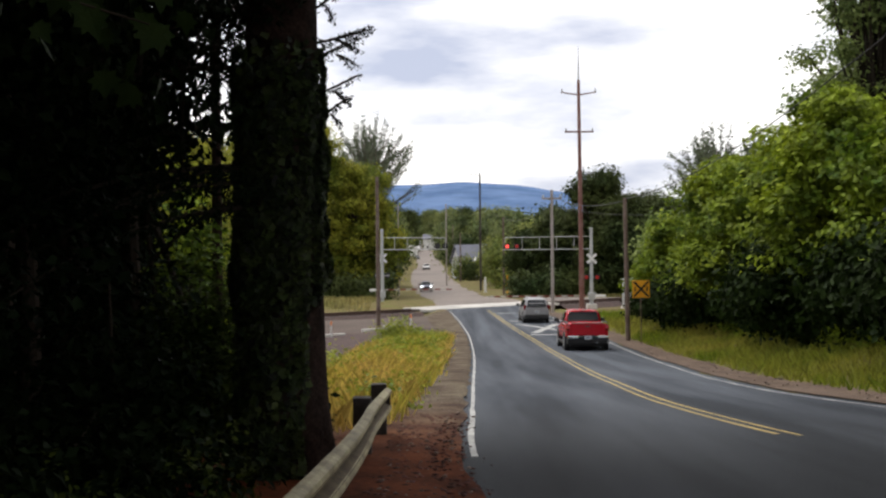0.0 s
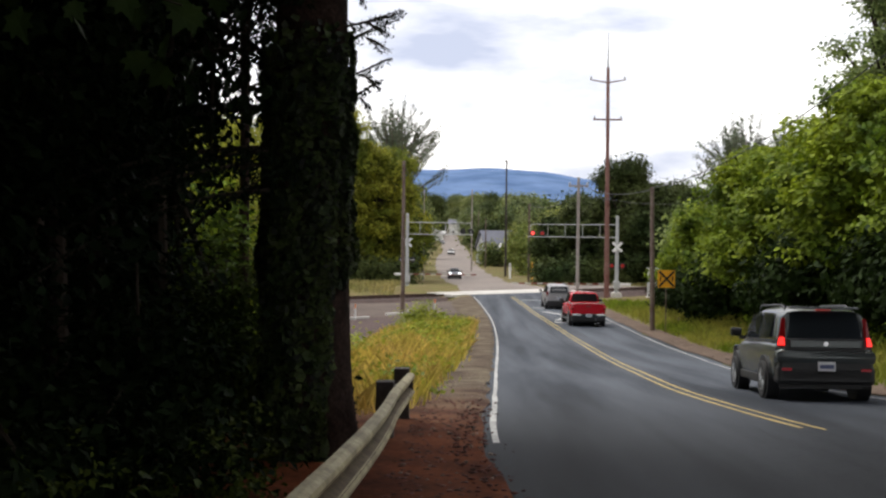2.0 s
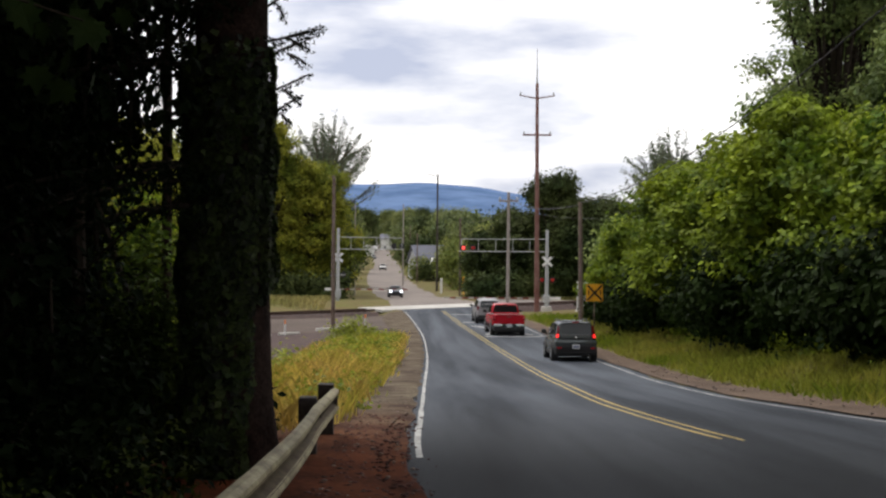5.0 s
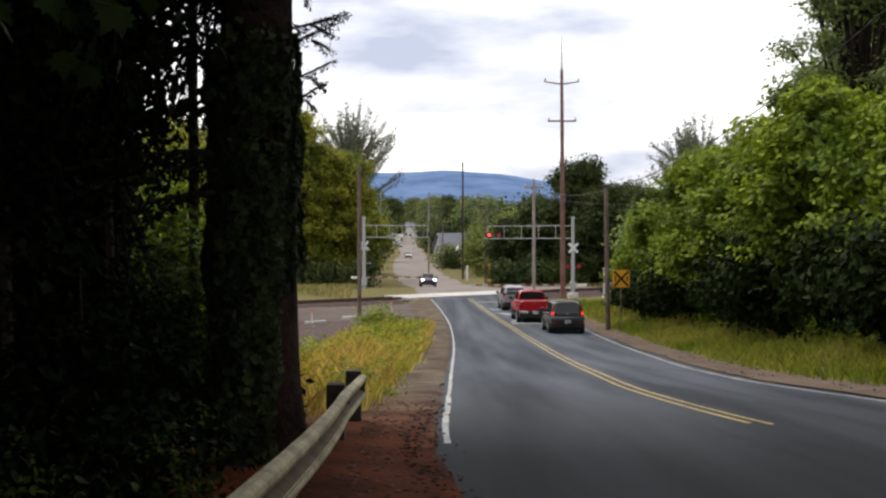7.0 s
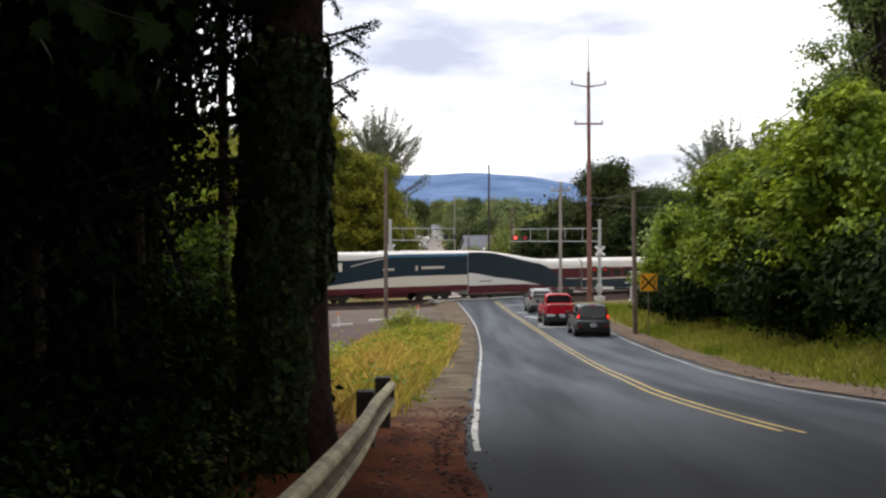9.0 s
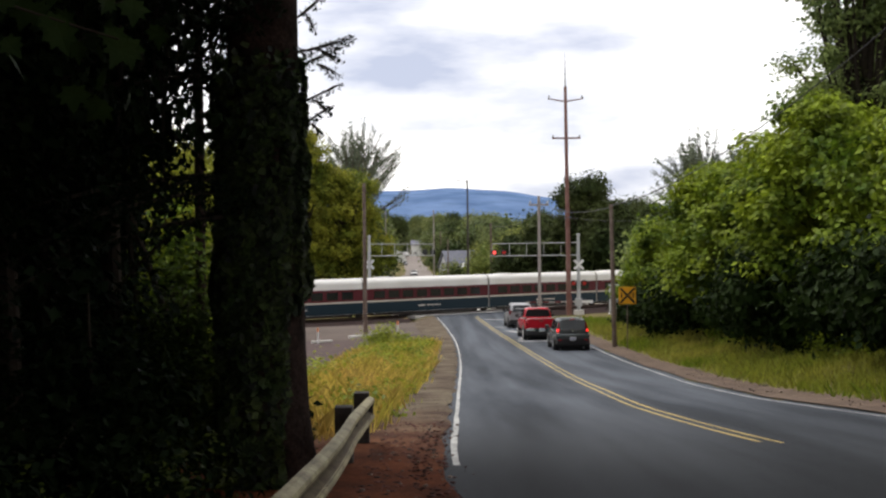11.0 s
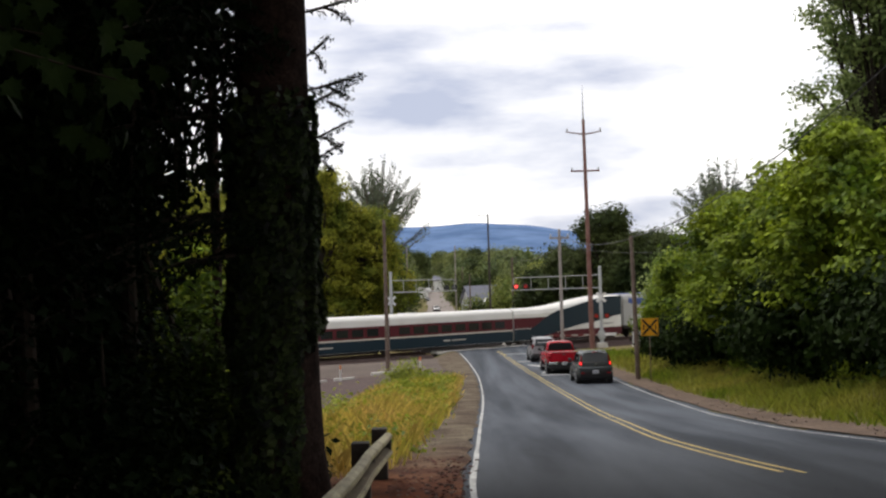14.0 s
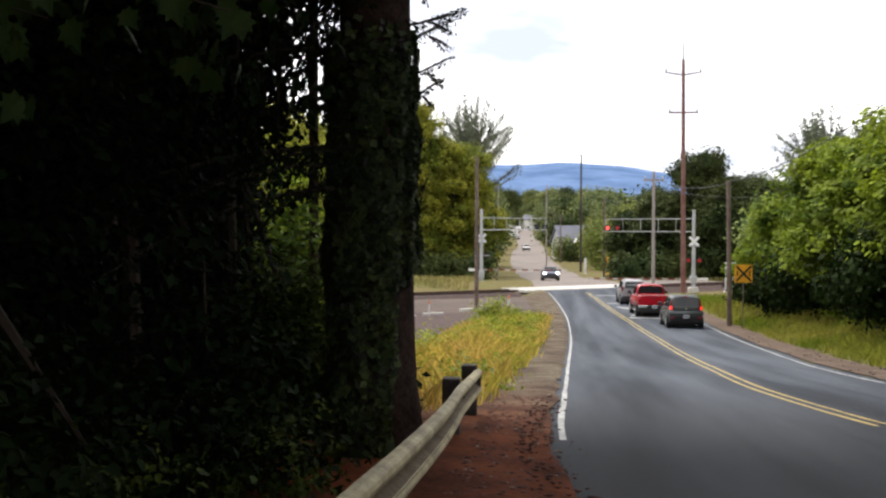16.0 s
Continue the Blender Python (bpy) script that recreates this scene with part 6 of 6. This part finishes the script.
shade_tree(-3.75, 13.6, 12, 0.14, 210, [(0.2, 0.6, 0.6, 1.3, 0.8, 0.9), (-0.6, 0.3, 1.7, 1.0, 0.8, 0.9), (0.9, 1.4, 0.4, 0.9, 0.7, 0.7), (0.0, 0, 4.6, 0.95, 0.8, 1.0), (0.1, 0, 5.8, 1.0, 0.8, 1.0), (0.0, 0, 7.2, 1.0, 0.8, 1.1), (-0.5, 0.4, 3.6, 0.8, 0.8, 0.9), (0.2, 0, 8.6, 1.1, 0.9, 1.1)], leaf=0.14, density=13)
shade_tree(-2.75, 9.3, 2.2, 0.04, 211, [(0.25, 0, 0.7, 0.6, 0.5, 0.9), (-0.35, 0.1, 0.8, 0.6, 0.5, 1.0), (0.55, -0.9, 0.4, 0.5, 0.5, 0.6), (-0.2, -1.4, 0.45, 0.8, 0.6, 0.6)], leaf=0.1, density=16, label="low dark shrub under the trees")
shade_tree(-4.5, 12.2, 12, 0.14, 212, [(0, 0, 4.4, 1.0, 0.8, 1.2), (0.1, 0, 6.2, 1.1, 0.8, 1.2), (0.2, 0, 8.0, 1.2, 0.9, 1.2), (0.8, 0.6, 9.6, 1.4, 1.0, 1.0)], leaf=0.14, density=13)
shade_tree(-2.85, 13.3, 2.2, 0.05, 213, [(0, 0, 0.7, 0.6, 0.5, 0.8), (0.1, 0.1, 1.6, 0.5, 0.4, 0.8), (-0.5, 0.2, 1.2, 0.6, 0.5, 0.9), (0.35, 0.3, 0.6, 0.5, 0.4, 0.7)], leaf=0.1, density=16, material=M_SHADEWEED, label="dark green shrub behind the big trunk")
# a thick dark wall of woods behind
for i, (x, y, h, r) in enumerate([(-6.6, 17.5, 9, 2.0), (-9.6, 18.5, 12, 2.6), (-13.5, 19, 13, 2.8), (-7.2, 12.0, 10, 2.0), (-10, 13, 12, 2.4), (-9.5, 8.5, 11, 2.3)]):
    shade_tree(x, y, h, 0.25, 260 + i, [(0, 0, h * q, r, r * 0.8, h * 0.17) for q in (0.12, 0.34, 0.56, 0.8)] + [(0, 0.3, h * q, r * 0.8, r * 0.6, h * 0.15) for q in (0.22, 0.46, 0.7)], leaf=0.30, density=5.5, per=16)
# unseen trees added as shade, their crowns over verge, camera and near road
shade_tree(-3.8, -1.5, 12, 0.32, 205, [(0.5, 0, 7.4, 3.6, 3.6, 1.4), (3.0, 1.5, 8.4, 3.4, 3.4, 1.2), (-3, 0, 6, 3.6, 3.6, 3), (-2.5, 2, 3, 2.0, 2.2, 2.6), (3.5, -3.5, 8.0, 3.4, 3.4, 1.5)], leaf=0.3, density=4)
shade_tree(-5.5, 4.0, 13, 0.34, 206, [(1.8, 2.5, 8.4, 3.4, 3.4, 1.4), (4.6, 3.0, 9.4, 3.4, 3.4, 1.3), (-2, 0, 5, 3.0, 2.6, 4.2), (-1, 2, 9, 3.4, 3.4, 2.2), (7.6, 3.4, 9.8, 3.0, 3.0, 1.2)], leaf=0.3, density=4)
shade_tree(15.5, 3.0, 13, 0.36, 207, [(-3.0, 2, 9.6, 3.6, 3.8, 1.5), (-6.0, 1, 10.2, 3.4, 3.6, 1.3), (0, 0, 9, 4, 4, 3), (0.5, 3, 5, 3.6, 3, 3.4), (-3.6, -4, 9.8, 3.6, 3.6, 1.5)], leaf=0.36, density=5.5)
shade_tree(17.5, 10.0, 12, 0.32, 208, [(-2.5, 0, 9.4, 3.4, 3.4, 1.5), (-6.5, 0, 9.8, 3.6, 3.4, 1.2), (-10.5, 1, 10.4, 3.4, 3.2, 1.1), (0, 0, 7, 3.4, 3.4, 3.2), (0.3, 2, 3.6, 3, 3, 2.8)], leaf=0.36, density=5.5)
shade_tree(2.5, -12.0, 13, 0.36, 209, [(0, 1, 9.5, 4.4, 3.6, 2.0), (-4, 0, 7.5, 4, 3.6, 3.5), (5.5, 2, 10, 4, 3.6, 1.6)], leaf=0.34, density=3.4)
# added dark bush, shade in its colour, to darken the gap by the yard
broadleaf("understory_bush", "dark bush at the edge of the yard, shade put into its colour", -8.0, 34, 4.6, 4.4, M_UNDER, 0.2, 390, n=12, low=0.0, density=4, per=20, group="understory bushes")
# a thin straight stem seen through the gap
pole("sapling", "thin straight dark trunk in the woods", (-3.45, 17.0, gz(-3.45, 17) - 0.1), 11, 0.085, 0.06, M_BARK, group="saplings")
bpy.data.objects["sapling"]["category"] = "tree"
for k in range(7):
    a, z = k * 2.4, 3.5 + k * 0.9
    p0 = Vector((0, 0, z))
    p1 = Vector((math.cos(a) * 0.7, math.sin(a) * 0.7, z + 0.25))
    part("twig", tube(bmesh.new(), [p0, p0.lerp(p1, 0.5) + Vector((0, 0, 0.08)), p1], [0.02, 0.014, 0.005], 5), M_BARK_DARK, bpy.data.objects["sapling"])
# sunlit maples standing in the gap behind the trunk
for i, (x, y, h, w) in enumerate([(-11.5, 52, 11.0, 5.5), (-14, 60, 13, 7), (-9.4, 43, 9.6, 4.6), (-18, 55, 12, 7), (-7.3, 32, 6.6, 3.2)]):
    broadleaf("maple", "leafy yellow-green maple beside the yard", x, y, h, w, M_HEDGE if i == 4 else M_YELLOWGREEN, 0.24, 220 + i, n=30, low=0.0, density=2.8, per=18, flat_k=0.5, lift=0.7, rr=(0.12, 0.22), group="maples by the yard")

broadleaf("maple_sapling", "young green maple in the shade behind the trunk", -3.75, 16.0, 3.4, 1.7, M_SAPLING, 0.13, 231, n=16, low=0.05, density=7, per=12, group="saplings", flat_k=0.5, lift=0.6)
# unseen high dense crowns, added to keep sky light out of the woods
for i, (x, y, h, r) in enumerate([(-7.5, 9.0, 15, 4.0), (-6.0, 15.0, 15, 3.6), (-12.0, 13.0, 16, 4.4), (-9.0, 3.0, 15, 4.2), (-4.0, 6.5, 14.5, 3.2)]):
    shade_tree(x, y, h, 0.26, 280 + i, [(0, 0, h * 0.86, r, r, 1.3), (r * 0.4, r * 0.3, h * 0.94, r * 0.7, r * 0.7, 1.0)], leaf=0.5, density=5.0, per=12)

# ---- maple bough hanging close by ----
bough = empty("maple_branch", "dark maple branch with large lobed leaves hanging close", "branch")
LOBES = [(0, -0.5), (0.10, -0.42), (0.34, -0.46), (0.30, -0.28), (0.55, -0.12), (0.34, -0.02), (0.40, 0.20), (0.20, 0.14), (0.0, 0.55), (-0.20, 0.14), (-0.40, 0.20), (-0.34, -0.02), (-0.55, -0.12), (-0.30, -0.28), (-0.34, -0.46), (-0.10, -0.42)]
leaf_me = bpy.data.meshes.new("leaf")
bm = bmesh.new()
cv = bm.verts.new((0, -0.1, 0.03))
ov = [bm.verts.new((x, y, -0.12 * abs(x) - 0.05 * abs(y))) for x, y in LOBES]
for k in range(len(ov)):
    bm.faces.new((cv, ov[k], ov[(k + 1) % len(ov)]))
bm.to_mesh(leaf_me)
bm.free()
leaf_me.materials.append(M_MAPLE)
rng = np.random.default_rng(31)
twigs = [((-3.4, 4.6, 3.7), (-1.15, 4.3, 2.62)), ((-3.4, 4.6, 3.6), (-1.5, 4.5, 2.85)), ((-3.2, 4.2, 3.3), (-1.75, 4.0, 2.55)), ((-3.4, 4.9, 3.9), (-1.3, 5.0, 3.15))]
for a, b in twigs:
    a, b = Vector(a), Vector(b)
    part("twig", tube(bmesh.new(), [a.lerp(b, k / 6) - Vector((0, 0, 0.20 + 0.12 * math.sin(k / 6 * 3))) for k in range(7)], [0.016 - 0.002 * k for k in range(7)], 5), M_BARK_DARK, bough)
for a, b in twigs:
    for k in range(56):
        t = rng.uniform(0.15, 1.03)
        p = np.array(a) + (np.array(b) - np.array(a)) * t + rng.normal(0, 0.13, 3) - np.array([0, 0, 0.30])
        o = new("leaf", leaf_me)
        o.parent = bough
        s = rng.uniform(0.09, 0.15)
        o.matrix_basis = pose(*p, rng.uniform(-110, -35), rng.uniform(-40, 40), rng.uniform(-70, 70)) @ Matrix.Diagonal((s, s, s, 1))


# ---- grass, weeds and litter ----
def blades(name, label, region, n, h, w, material, seed, lean=0.35, keep=None):
    """Grass blades over a region (x0, x1, y0, y1)."""
    rng = np.random.default_rng(seed)
    xs, ys = rng.uniform(region[0], region[1], n), rng.uniform(region[2], region[3], n)
    pts = [(x, y, gz(x, y)) for x, y in zip(xs, ys) if keep is None or keep(x, y, rng)]
    P = np.array(pts)
    m = len(P)
    hh = h * rng.uniform(0.4, 1.3, m)
    a = rng.uniform(0, math.tau, m)
    sx = np.stack([np.cos(a), np.sin(a), np.zeros(m)], 1) * (w * rng.uniform(0.6, 1.4, m))[:, None]
    tip = rng.normal(0, lean, (m, 2)) * hh[:, None]
    v = np.empty((m, 4, 3))
    v[:, 0] = P - sx
    v[:, 1] = P + sx
    v[:, 2] = P + sx * 0.6 + np.concatenate([tip * 0.4, (hh * 0.6)[:, None]], 1)
    v[:, 3] = P + np.concatenate([tip, hh[:, None]], 1)
    i = np.arange(m)[:, None] * 4
    f = np.concatenate([i + np.array([[0, 1, 2]]), i + np.array([[0, 2, 3]])])
    return tagged(mesh_from(name, v.reshape(-1, 3), f, material), label, "grass", kind="stuff")


def right_verge(x, y, rng):
    d = x - right_x(y) - 1.5
    return d > 0.25 * noise.noise(Vector((x, y * 0.4, 2))) and d < 5 and rng.random() < 0.35 + 0.65 * min(1, max(0, d))


blades("verge_grass", "long green and straw grass along the verge", (8, 16, 16, 62), 34000, 0.30, 0.018, M_GRASS, 301, keep=right_verge)
blades("verge_grass_dry", "tall green and straw grass near the railway", (8.5, 18, 58, 88), 11000, 0.42, 0.025, M_GRASS, 302, keep=right_verge)


def left_bank(x, y, rng):
    e = left_x(y) - 1.3 - 0.35 * noise.noise(Vector((y * 0.35, 0, 3)))
    return e - 4.2 - 0.02 * (y - 20) < x < e + min(0.35, abs(rng.normal(0, 0.22))) and rng.random() < 0.9


blades("bank_grass", "dry straw grass on the bank by the guard rail's end", (-6, 0.6, 15, 62), 26000, 0.45, 0.017, M_DRYGRASS, 303, keep=left_bank)


def weeds(name, label, spots, leaf, material, seed, per=70, density=5.0):
    rng = np.random.default_rng(seed)
    bl = [(x, y, gz(x, y) + h * 0.45, r, r, h * 0.5) for x, y, r, h in spots]
    p, o = crown_points(bl, per // 6, density, leaf * 1.3, rng, inner=0.4)
    k = p[:, 2] > np.array([gz(a, b) for a, b in p[:, :2]]) - 0.02
    v, f = leaf_arrays(p[k], o[k], leaf, 0.6, lift=0.7, rng=rng)
    return tagged(mesh_from(name, v, f, material), label, "weeds", kind="stuff")


rng = np.random.default_rng(41)
spots = []
for k in range(17):
    y = rng.uniform(18, 58)
    x = left_x(y) - 1.7 - abs(rng.normal(0, 1.5))
    for q in range(6):
        spots.append((x + rng.normal(0, 0.45), y + rng.normal(0, 1.0), rng.uniform(0.25, 0.55), rng.uniform(0.3, 0.85)))
for k in range(60):
    y = rng.uniform(17.5, 58)
    spots.append((left_x(y) - 1.3 - abs(rng.normal(0, 0.25)), y, rng.uniform(0.18, 0.34), rng.uniform(0.2, 0.45)))
spots = [q for q in spots if q[0] < left_x(q[1]) - 1.25]
weeds("bank_weeds", "yellow-green weeds and brambles on the bank", spots, 0.12, M_WEED, 42)
weeds("bush", "rounded green shrub above the yard", [(-2.3, 57, 0.8, 1.5), (-3.0, 57.5, 0.7, 1.2), (-1.5, 56.5, 0.6, 1.0)], 0.16, M_WEED, 43, per=90, density=8)
spots = [(rng.uniform(-5.5, -1.2), rng.uniform(4.5, 13.0), rng.uniform(0.25, 0.5), rng.uniform(0.3, 0.9)) for k in range(60)]
spots = [s for s in spots if abs(s[0] - TX) + abs(s[1] - TY) > 0.8 and s[0] < -1.15]
weeds("shade_weeds", "dim green weeds under the trees", spots, 0.06, M_SHADEWEED, 44, per=130)
spots = [(right_x(y) + rng.uniform(4.6, 7.0), y, rng.uniform(0.4, 0.7), rng.uniform(0.4, 0.9)) for y in np.linspace(20, 70, 26)]
weeds("verge_brambles", "green brambles at the foot of the roadside trees", spots, 0.17, M_HEDGE, 45)
blades("bank_straw", "faded straw grass beyond the railway", (-45, -7, 104, 119), 9000, 0.5, 0.05, M_STRAW, 304)
blades("bank_straw_right", "faded straw grass beyond the railway", (9, 30, 126, 140), 4000, 0.4, 0.05, M_STRAW, 305)


def scatter_stones(name, label, region, n, s0, s1, material, seed, keep=None, flatn=0.5):
    rng = np.random.default_rng(seed)
    base = np.array([(1, 0, 0), (-1, 0, 0), (0, 1, 0), (0, -1, 0), (0, 0, 1), (0, 0, -1)], float)
    tri = np.array([(0, 2, 4), (2, 1, 4), (1, 3, 4), (3, 0, 4), (2, 0, 5), (1, 2, 5), (3, 1, 5), (0, 3, 5)])
    V, F = [], []
    for k in range(n):
        x, y = rng.uniform(region[0], region[1]), rng.uniform(region[2], region[3])
        if keep and not keep(x, y):
            continue
        s = rng.uniform(s0, s1)
        a = rng.uniform(0, math.tau)
        b = base * np.array([s, s * rng.uniform(0.5, 1), s * flatn]) * rng.uniform(0.7, 1.2, (6, 1))
        b = b @ np.array([[math.cos(a), math.sin(a), 0], [-math.sin(a), math.cos(a), 0], [0, 0, 1]])
        F.append(tri + 6 * len(V))
        V.append(b + np.array([x, y, gz(x, y) + 0.055 + s * flatn * 0.3]))
    return tagged(mesh_from(name, np.concatenate(V), np.concatenate(F), material), label, "litter", kind="stuff")


scatter_stones("fallen_leaves", "fallen leaves and bark scattered on the dirt", (-0.75, 1.1, 4.5, 18), 1900, 0.012, 0.055, M_LITTER, 401, keep=lambda x, y: x < left_x(y) - 0.1 + 0.45 * max(0.0, noise.noise(Vector((x * 9, y * 7, 3)))), flatn=0.28)
scatter_stones("loose_stones", "loose stones on the shoulder", (-0.7, 0.6, 9, 26), 260, 0.012, 0.04, M_STONE, 402, keep=lambda x, y: x < left_x(y) - 0.1)
scatter_stones("loose_stones_right", "loose stones on the shoulder", (7.2, 10, 15, 50), 300, 0.02, 0.06, M_STONE, 403, keep=lambda x, y: right_x(y) + 0.3 < x < right_x(y) + 1.6)


# ---- houses down the road ----
def house(x, y, w, d, h, ridge, wall_m, yaw, label):
    root = empty("house", label, "house", "houses", pose(x, y, road_z(y) - 0.2, 0, 0, yaw))
    part("wall", boxes((-w / 2, w / 2, -d / 2, d / 2, 0, h)), wall_m, root)
    bm = prism(bmesh.new(), [(-d / 2 - 0.4, h - 0.1), (0, h + ridge), (d / 2 + 0.4, h - 0.1), (d / 2 + 0.4, h + 0.1), (0, h + ridge + 0.2), (-d / 2 - 0.4, h + 0.1)], -w / 2 - 0.4, w / 2 + 0.4)
    part("roof", bm, M_ROOF, root)
    bm = prism(bmesh.new(), [(-d / 2 + 0.05, h), (0, h + ridge - 0.15), (d / 2 - 0.05, h)], -w / 2 + 0.01, w / 2 - 0.01)
    part("gable", bm, wall_m, root)
    for xx in (-w * 0.3, w * 0.05, w * 0.32):
        win = part("window", boxes((xx - 0.55, xx + 0.55, -d / 2 - 0.03, -d / 2 + 0.02, 1.0, 2.2)), M_T_WINDOW, root)
        part("frame", boxes((xx - 0.65, xx + 0.65, -d / 2 - 0.05, -d / 2 - 0.032, 2.2, 2.3), (xx - 0.65, xx + 0.65, -d / 2 - 0.05, -d / 2 - 0.032, 0.9, 1.0)), M_HOUSE_WHITE, win)
    part("front_gable", prism(bmesh.new(), [(0, h - 0.3), (0.9, h + 0.75), (1.8, h - 0.3), (1.8, h - 0.05), (0.9, h + 1.0), (0, h - 0.05)], -d / 2 - 1.2, -d / 2 + 0.9), M_HOUSE_WHITE, root).matrix_basis = Matrix.Rotation(radians(90), 4, "Z")
    part("porch_roof", boxes((-w * 0.1, w * 0.42, -d / 2 - 1.8, -d / 2, 2.5, 2.65)), M_HOUSE_WHITE, root)
    return root


house(6.4, 226, 7.6, 8, 3.4, 3.3, M_HOUSE, 14, "pale grey house with a slate-blue gabled roof")
house(-4.6, 620, 12, 9, 6.0, 2.5, M_HOUSE_WHITE, 0, "white two-storey house at the road's far end")
house(-14.5, 470, 9, 8, 3.2, 2.2, M_HOUSE_WHITE, 90, "small white house beside the far road")

# broken pale kerb at the edge of the lane
for k, (x, y) in enumerate(((-8.6, 70.2), (-6.9, 71.0), (-4.7, 73.0), (-3.4, 74.6))):
    root = empty("kerb_stone", "pale concrete kerb stone at the lane's edge", "kerb stone", "kerb stones", pose(x, y, gz(x, y), 0, 0, 28))
    part("stone", boxes((-0.7, 0.7, -0.12, 0.12, -0.2, 0.16), bevel=0.03), M_CONCRETE, root)

# small markers by the track
for x, y in ((-2.1, 71), (-7.1, 70.5), (13.7, 84)):
    root = empty("marker_post", "thin white marker post with an orange top", "marker post", "marker posts", pose(x, y, gz(x, y)))
    bm = bmesh.new()
    tube(bm, [(0, 0, -0.2), (0, 0, 0.75)], [0.045, 0.045], 8)
    part("post", bm, M_SIGN_WHITE, root)
    bm = bmesh.new()
    tube(bm, [(0, 0, 0.75), (0, 0, 1.0)], [0.047, 0.047], 8)
    part("cap", bm, M_ORANGE, root)
root = empty("marker_post", "white utility marker post by the far poles", "marker post", "marker posts", pose(6.0, 160, road_z(160)))
bm = bmesh.new()
tube(bm, [(0, 0, 0), (0, 0, 2.2)], [0.16, 0.16], 8)
part("post", bm, M_SIGN_WHITE, root)
root = empty("red_reflector", "small red reflector in the weeds", "reflector", m=pose(-1.75, 6.3, gz(-1.75, 6.3)))
part("stake", boxes((-0.012, 0.012, -0.01, 0.01, -0.1, 0.35)), M_BLACK, root)
part("reflector_face", boxes((-0.035, 0.035, -0.022, -0.011, 0.26, 0.40), bevel=0.008), M_RED_CAP, root)


# ---- movement ----
def roll_wheels(whs, r, dist, times):
    """Turn the wheels by the way gone; dist(t) in metres."""
    span_s = times[-1] - times[0]
    rows_t, last = [times[0]], dist(times[0])
    steps = int(span_s * FPS)
    for k in range(1, steps + 1):
        t = times[0] + span_s * k / steps
        if abs(dist(t) - last) / r > radians(70) or k == steps:
            rows_t.append(t)
            last = dist(t)
    for wh in whs:
        home = wh.location.copy()
        walk(wh, [(t, pose(*home, -math.degrees(dist(t) / r) % 360)) for t in rows_t])


def motions():
    for car, off in train:
        walk(car, [(t, track_m(-7.2 - 31.17 * (t - 8.5) + off)) for t in range(0, 17)])
    # hatchback: seconds, x, y of its middle, heading
    hatchback_rows = [(0.0, 10.9, 7.8, 27), (0.5, 9.3, 11.2, 23), (1.0, 7.7, 14.4, 14), (1.5, 6.56, 17.4, 2), (1.8, 6.25, 19.6, -1.5), (2.1, 6.16, 22.2, -3), (2.5, 6.42, 26.3, -2.5), (3.0, 6.66, 31.0, -2), (3.5, 6.75, 35.2, -2.5), (4.0, 6.85, 38.9, -2), (4.5, 6.98, 42.6, -2), (5.0, 7.1, 46.2, -1.5), (5.6, 7.2, 50.6, -1), (6.5, 7.12, 56.2, -0.5), (7.0, 7.1, 57.6, 0), (7.6, 7.08, 58.0, 0), (16.0, 7.08, 58.0, 0)]
    walk(hatch, [(t, ground_pose(x, y, a)) for t, x, y, a in hatchback_rows])
    truck_rows = [(0.0, 6.5, 53.1, -1), (0.5, 6.48, 56.8, -0.5), (1.0, 6.46, 59.8, 0), (1.5, 6.5, 61.9, 0.5), (2.0, 6.5, 63.7, 1), (2.5, 6.5, 65.0, 1), (3.0, 6.46, 66.3, 1), (3.5, 6.44, 67.3, 1), (4.2, 6.42, 68.1, 1), (16.0, 6.42, 68.1, 1)]
    walk(pickup, [(t, ground_pose(x, y, a)) for t, x, y, a in truck_rows])
    suv_rows = [(0.0, 6.3, 78.9, 1.5), (0.7, 6.3, 79.9, 1.5), (1.5, 6.3, 80.6, 1.5), (16.0, 6.3, 80.6, 1.5)]
    walk(suv, [(t, ground_pose(x, y, a)) for t, x, y, a in suv_rows])
    blue_rows = [(0.0, -2.6, 167, 183), (1.5, -2.1, 161, 183), (3.5, -1.2, 150, 183), (5.5, -0.3, 138, 183), (7.0, 0.3, 128, 183), (8.0, 0.7, 121.5, 183), (8.6, 0.8, 120.2, 183), (16.0, 0.8, 120.2, 183)]
    walk(blue_car, [(t, ground_pose(x, y, a)) for t, x, y, a in blue_rows])
    walk(far_car, [(0.0, ground_pose(-4.2, 282, 181)), (16.0, ground_pose(-4.2, 282, 181))])
    walk(far_car_2, [(0.0, ground_pose(-9.3, 405, 181)), (16.0, ground_pose(-9.3, 405, 181))])
    for whs, r, rows in ((hatch_wheels, 0.33, hatchback_rows), (pickup_wheels, 0.39, truck_rows)):
        ts, ys = [q[0] for q in rows], [q[2] for q in rows]
        roll_wheels(whs, r, lambda t: float(np.interp(t, ts, ys)) - ys[0], [0.0, 16.0])


motions()
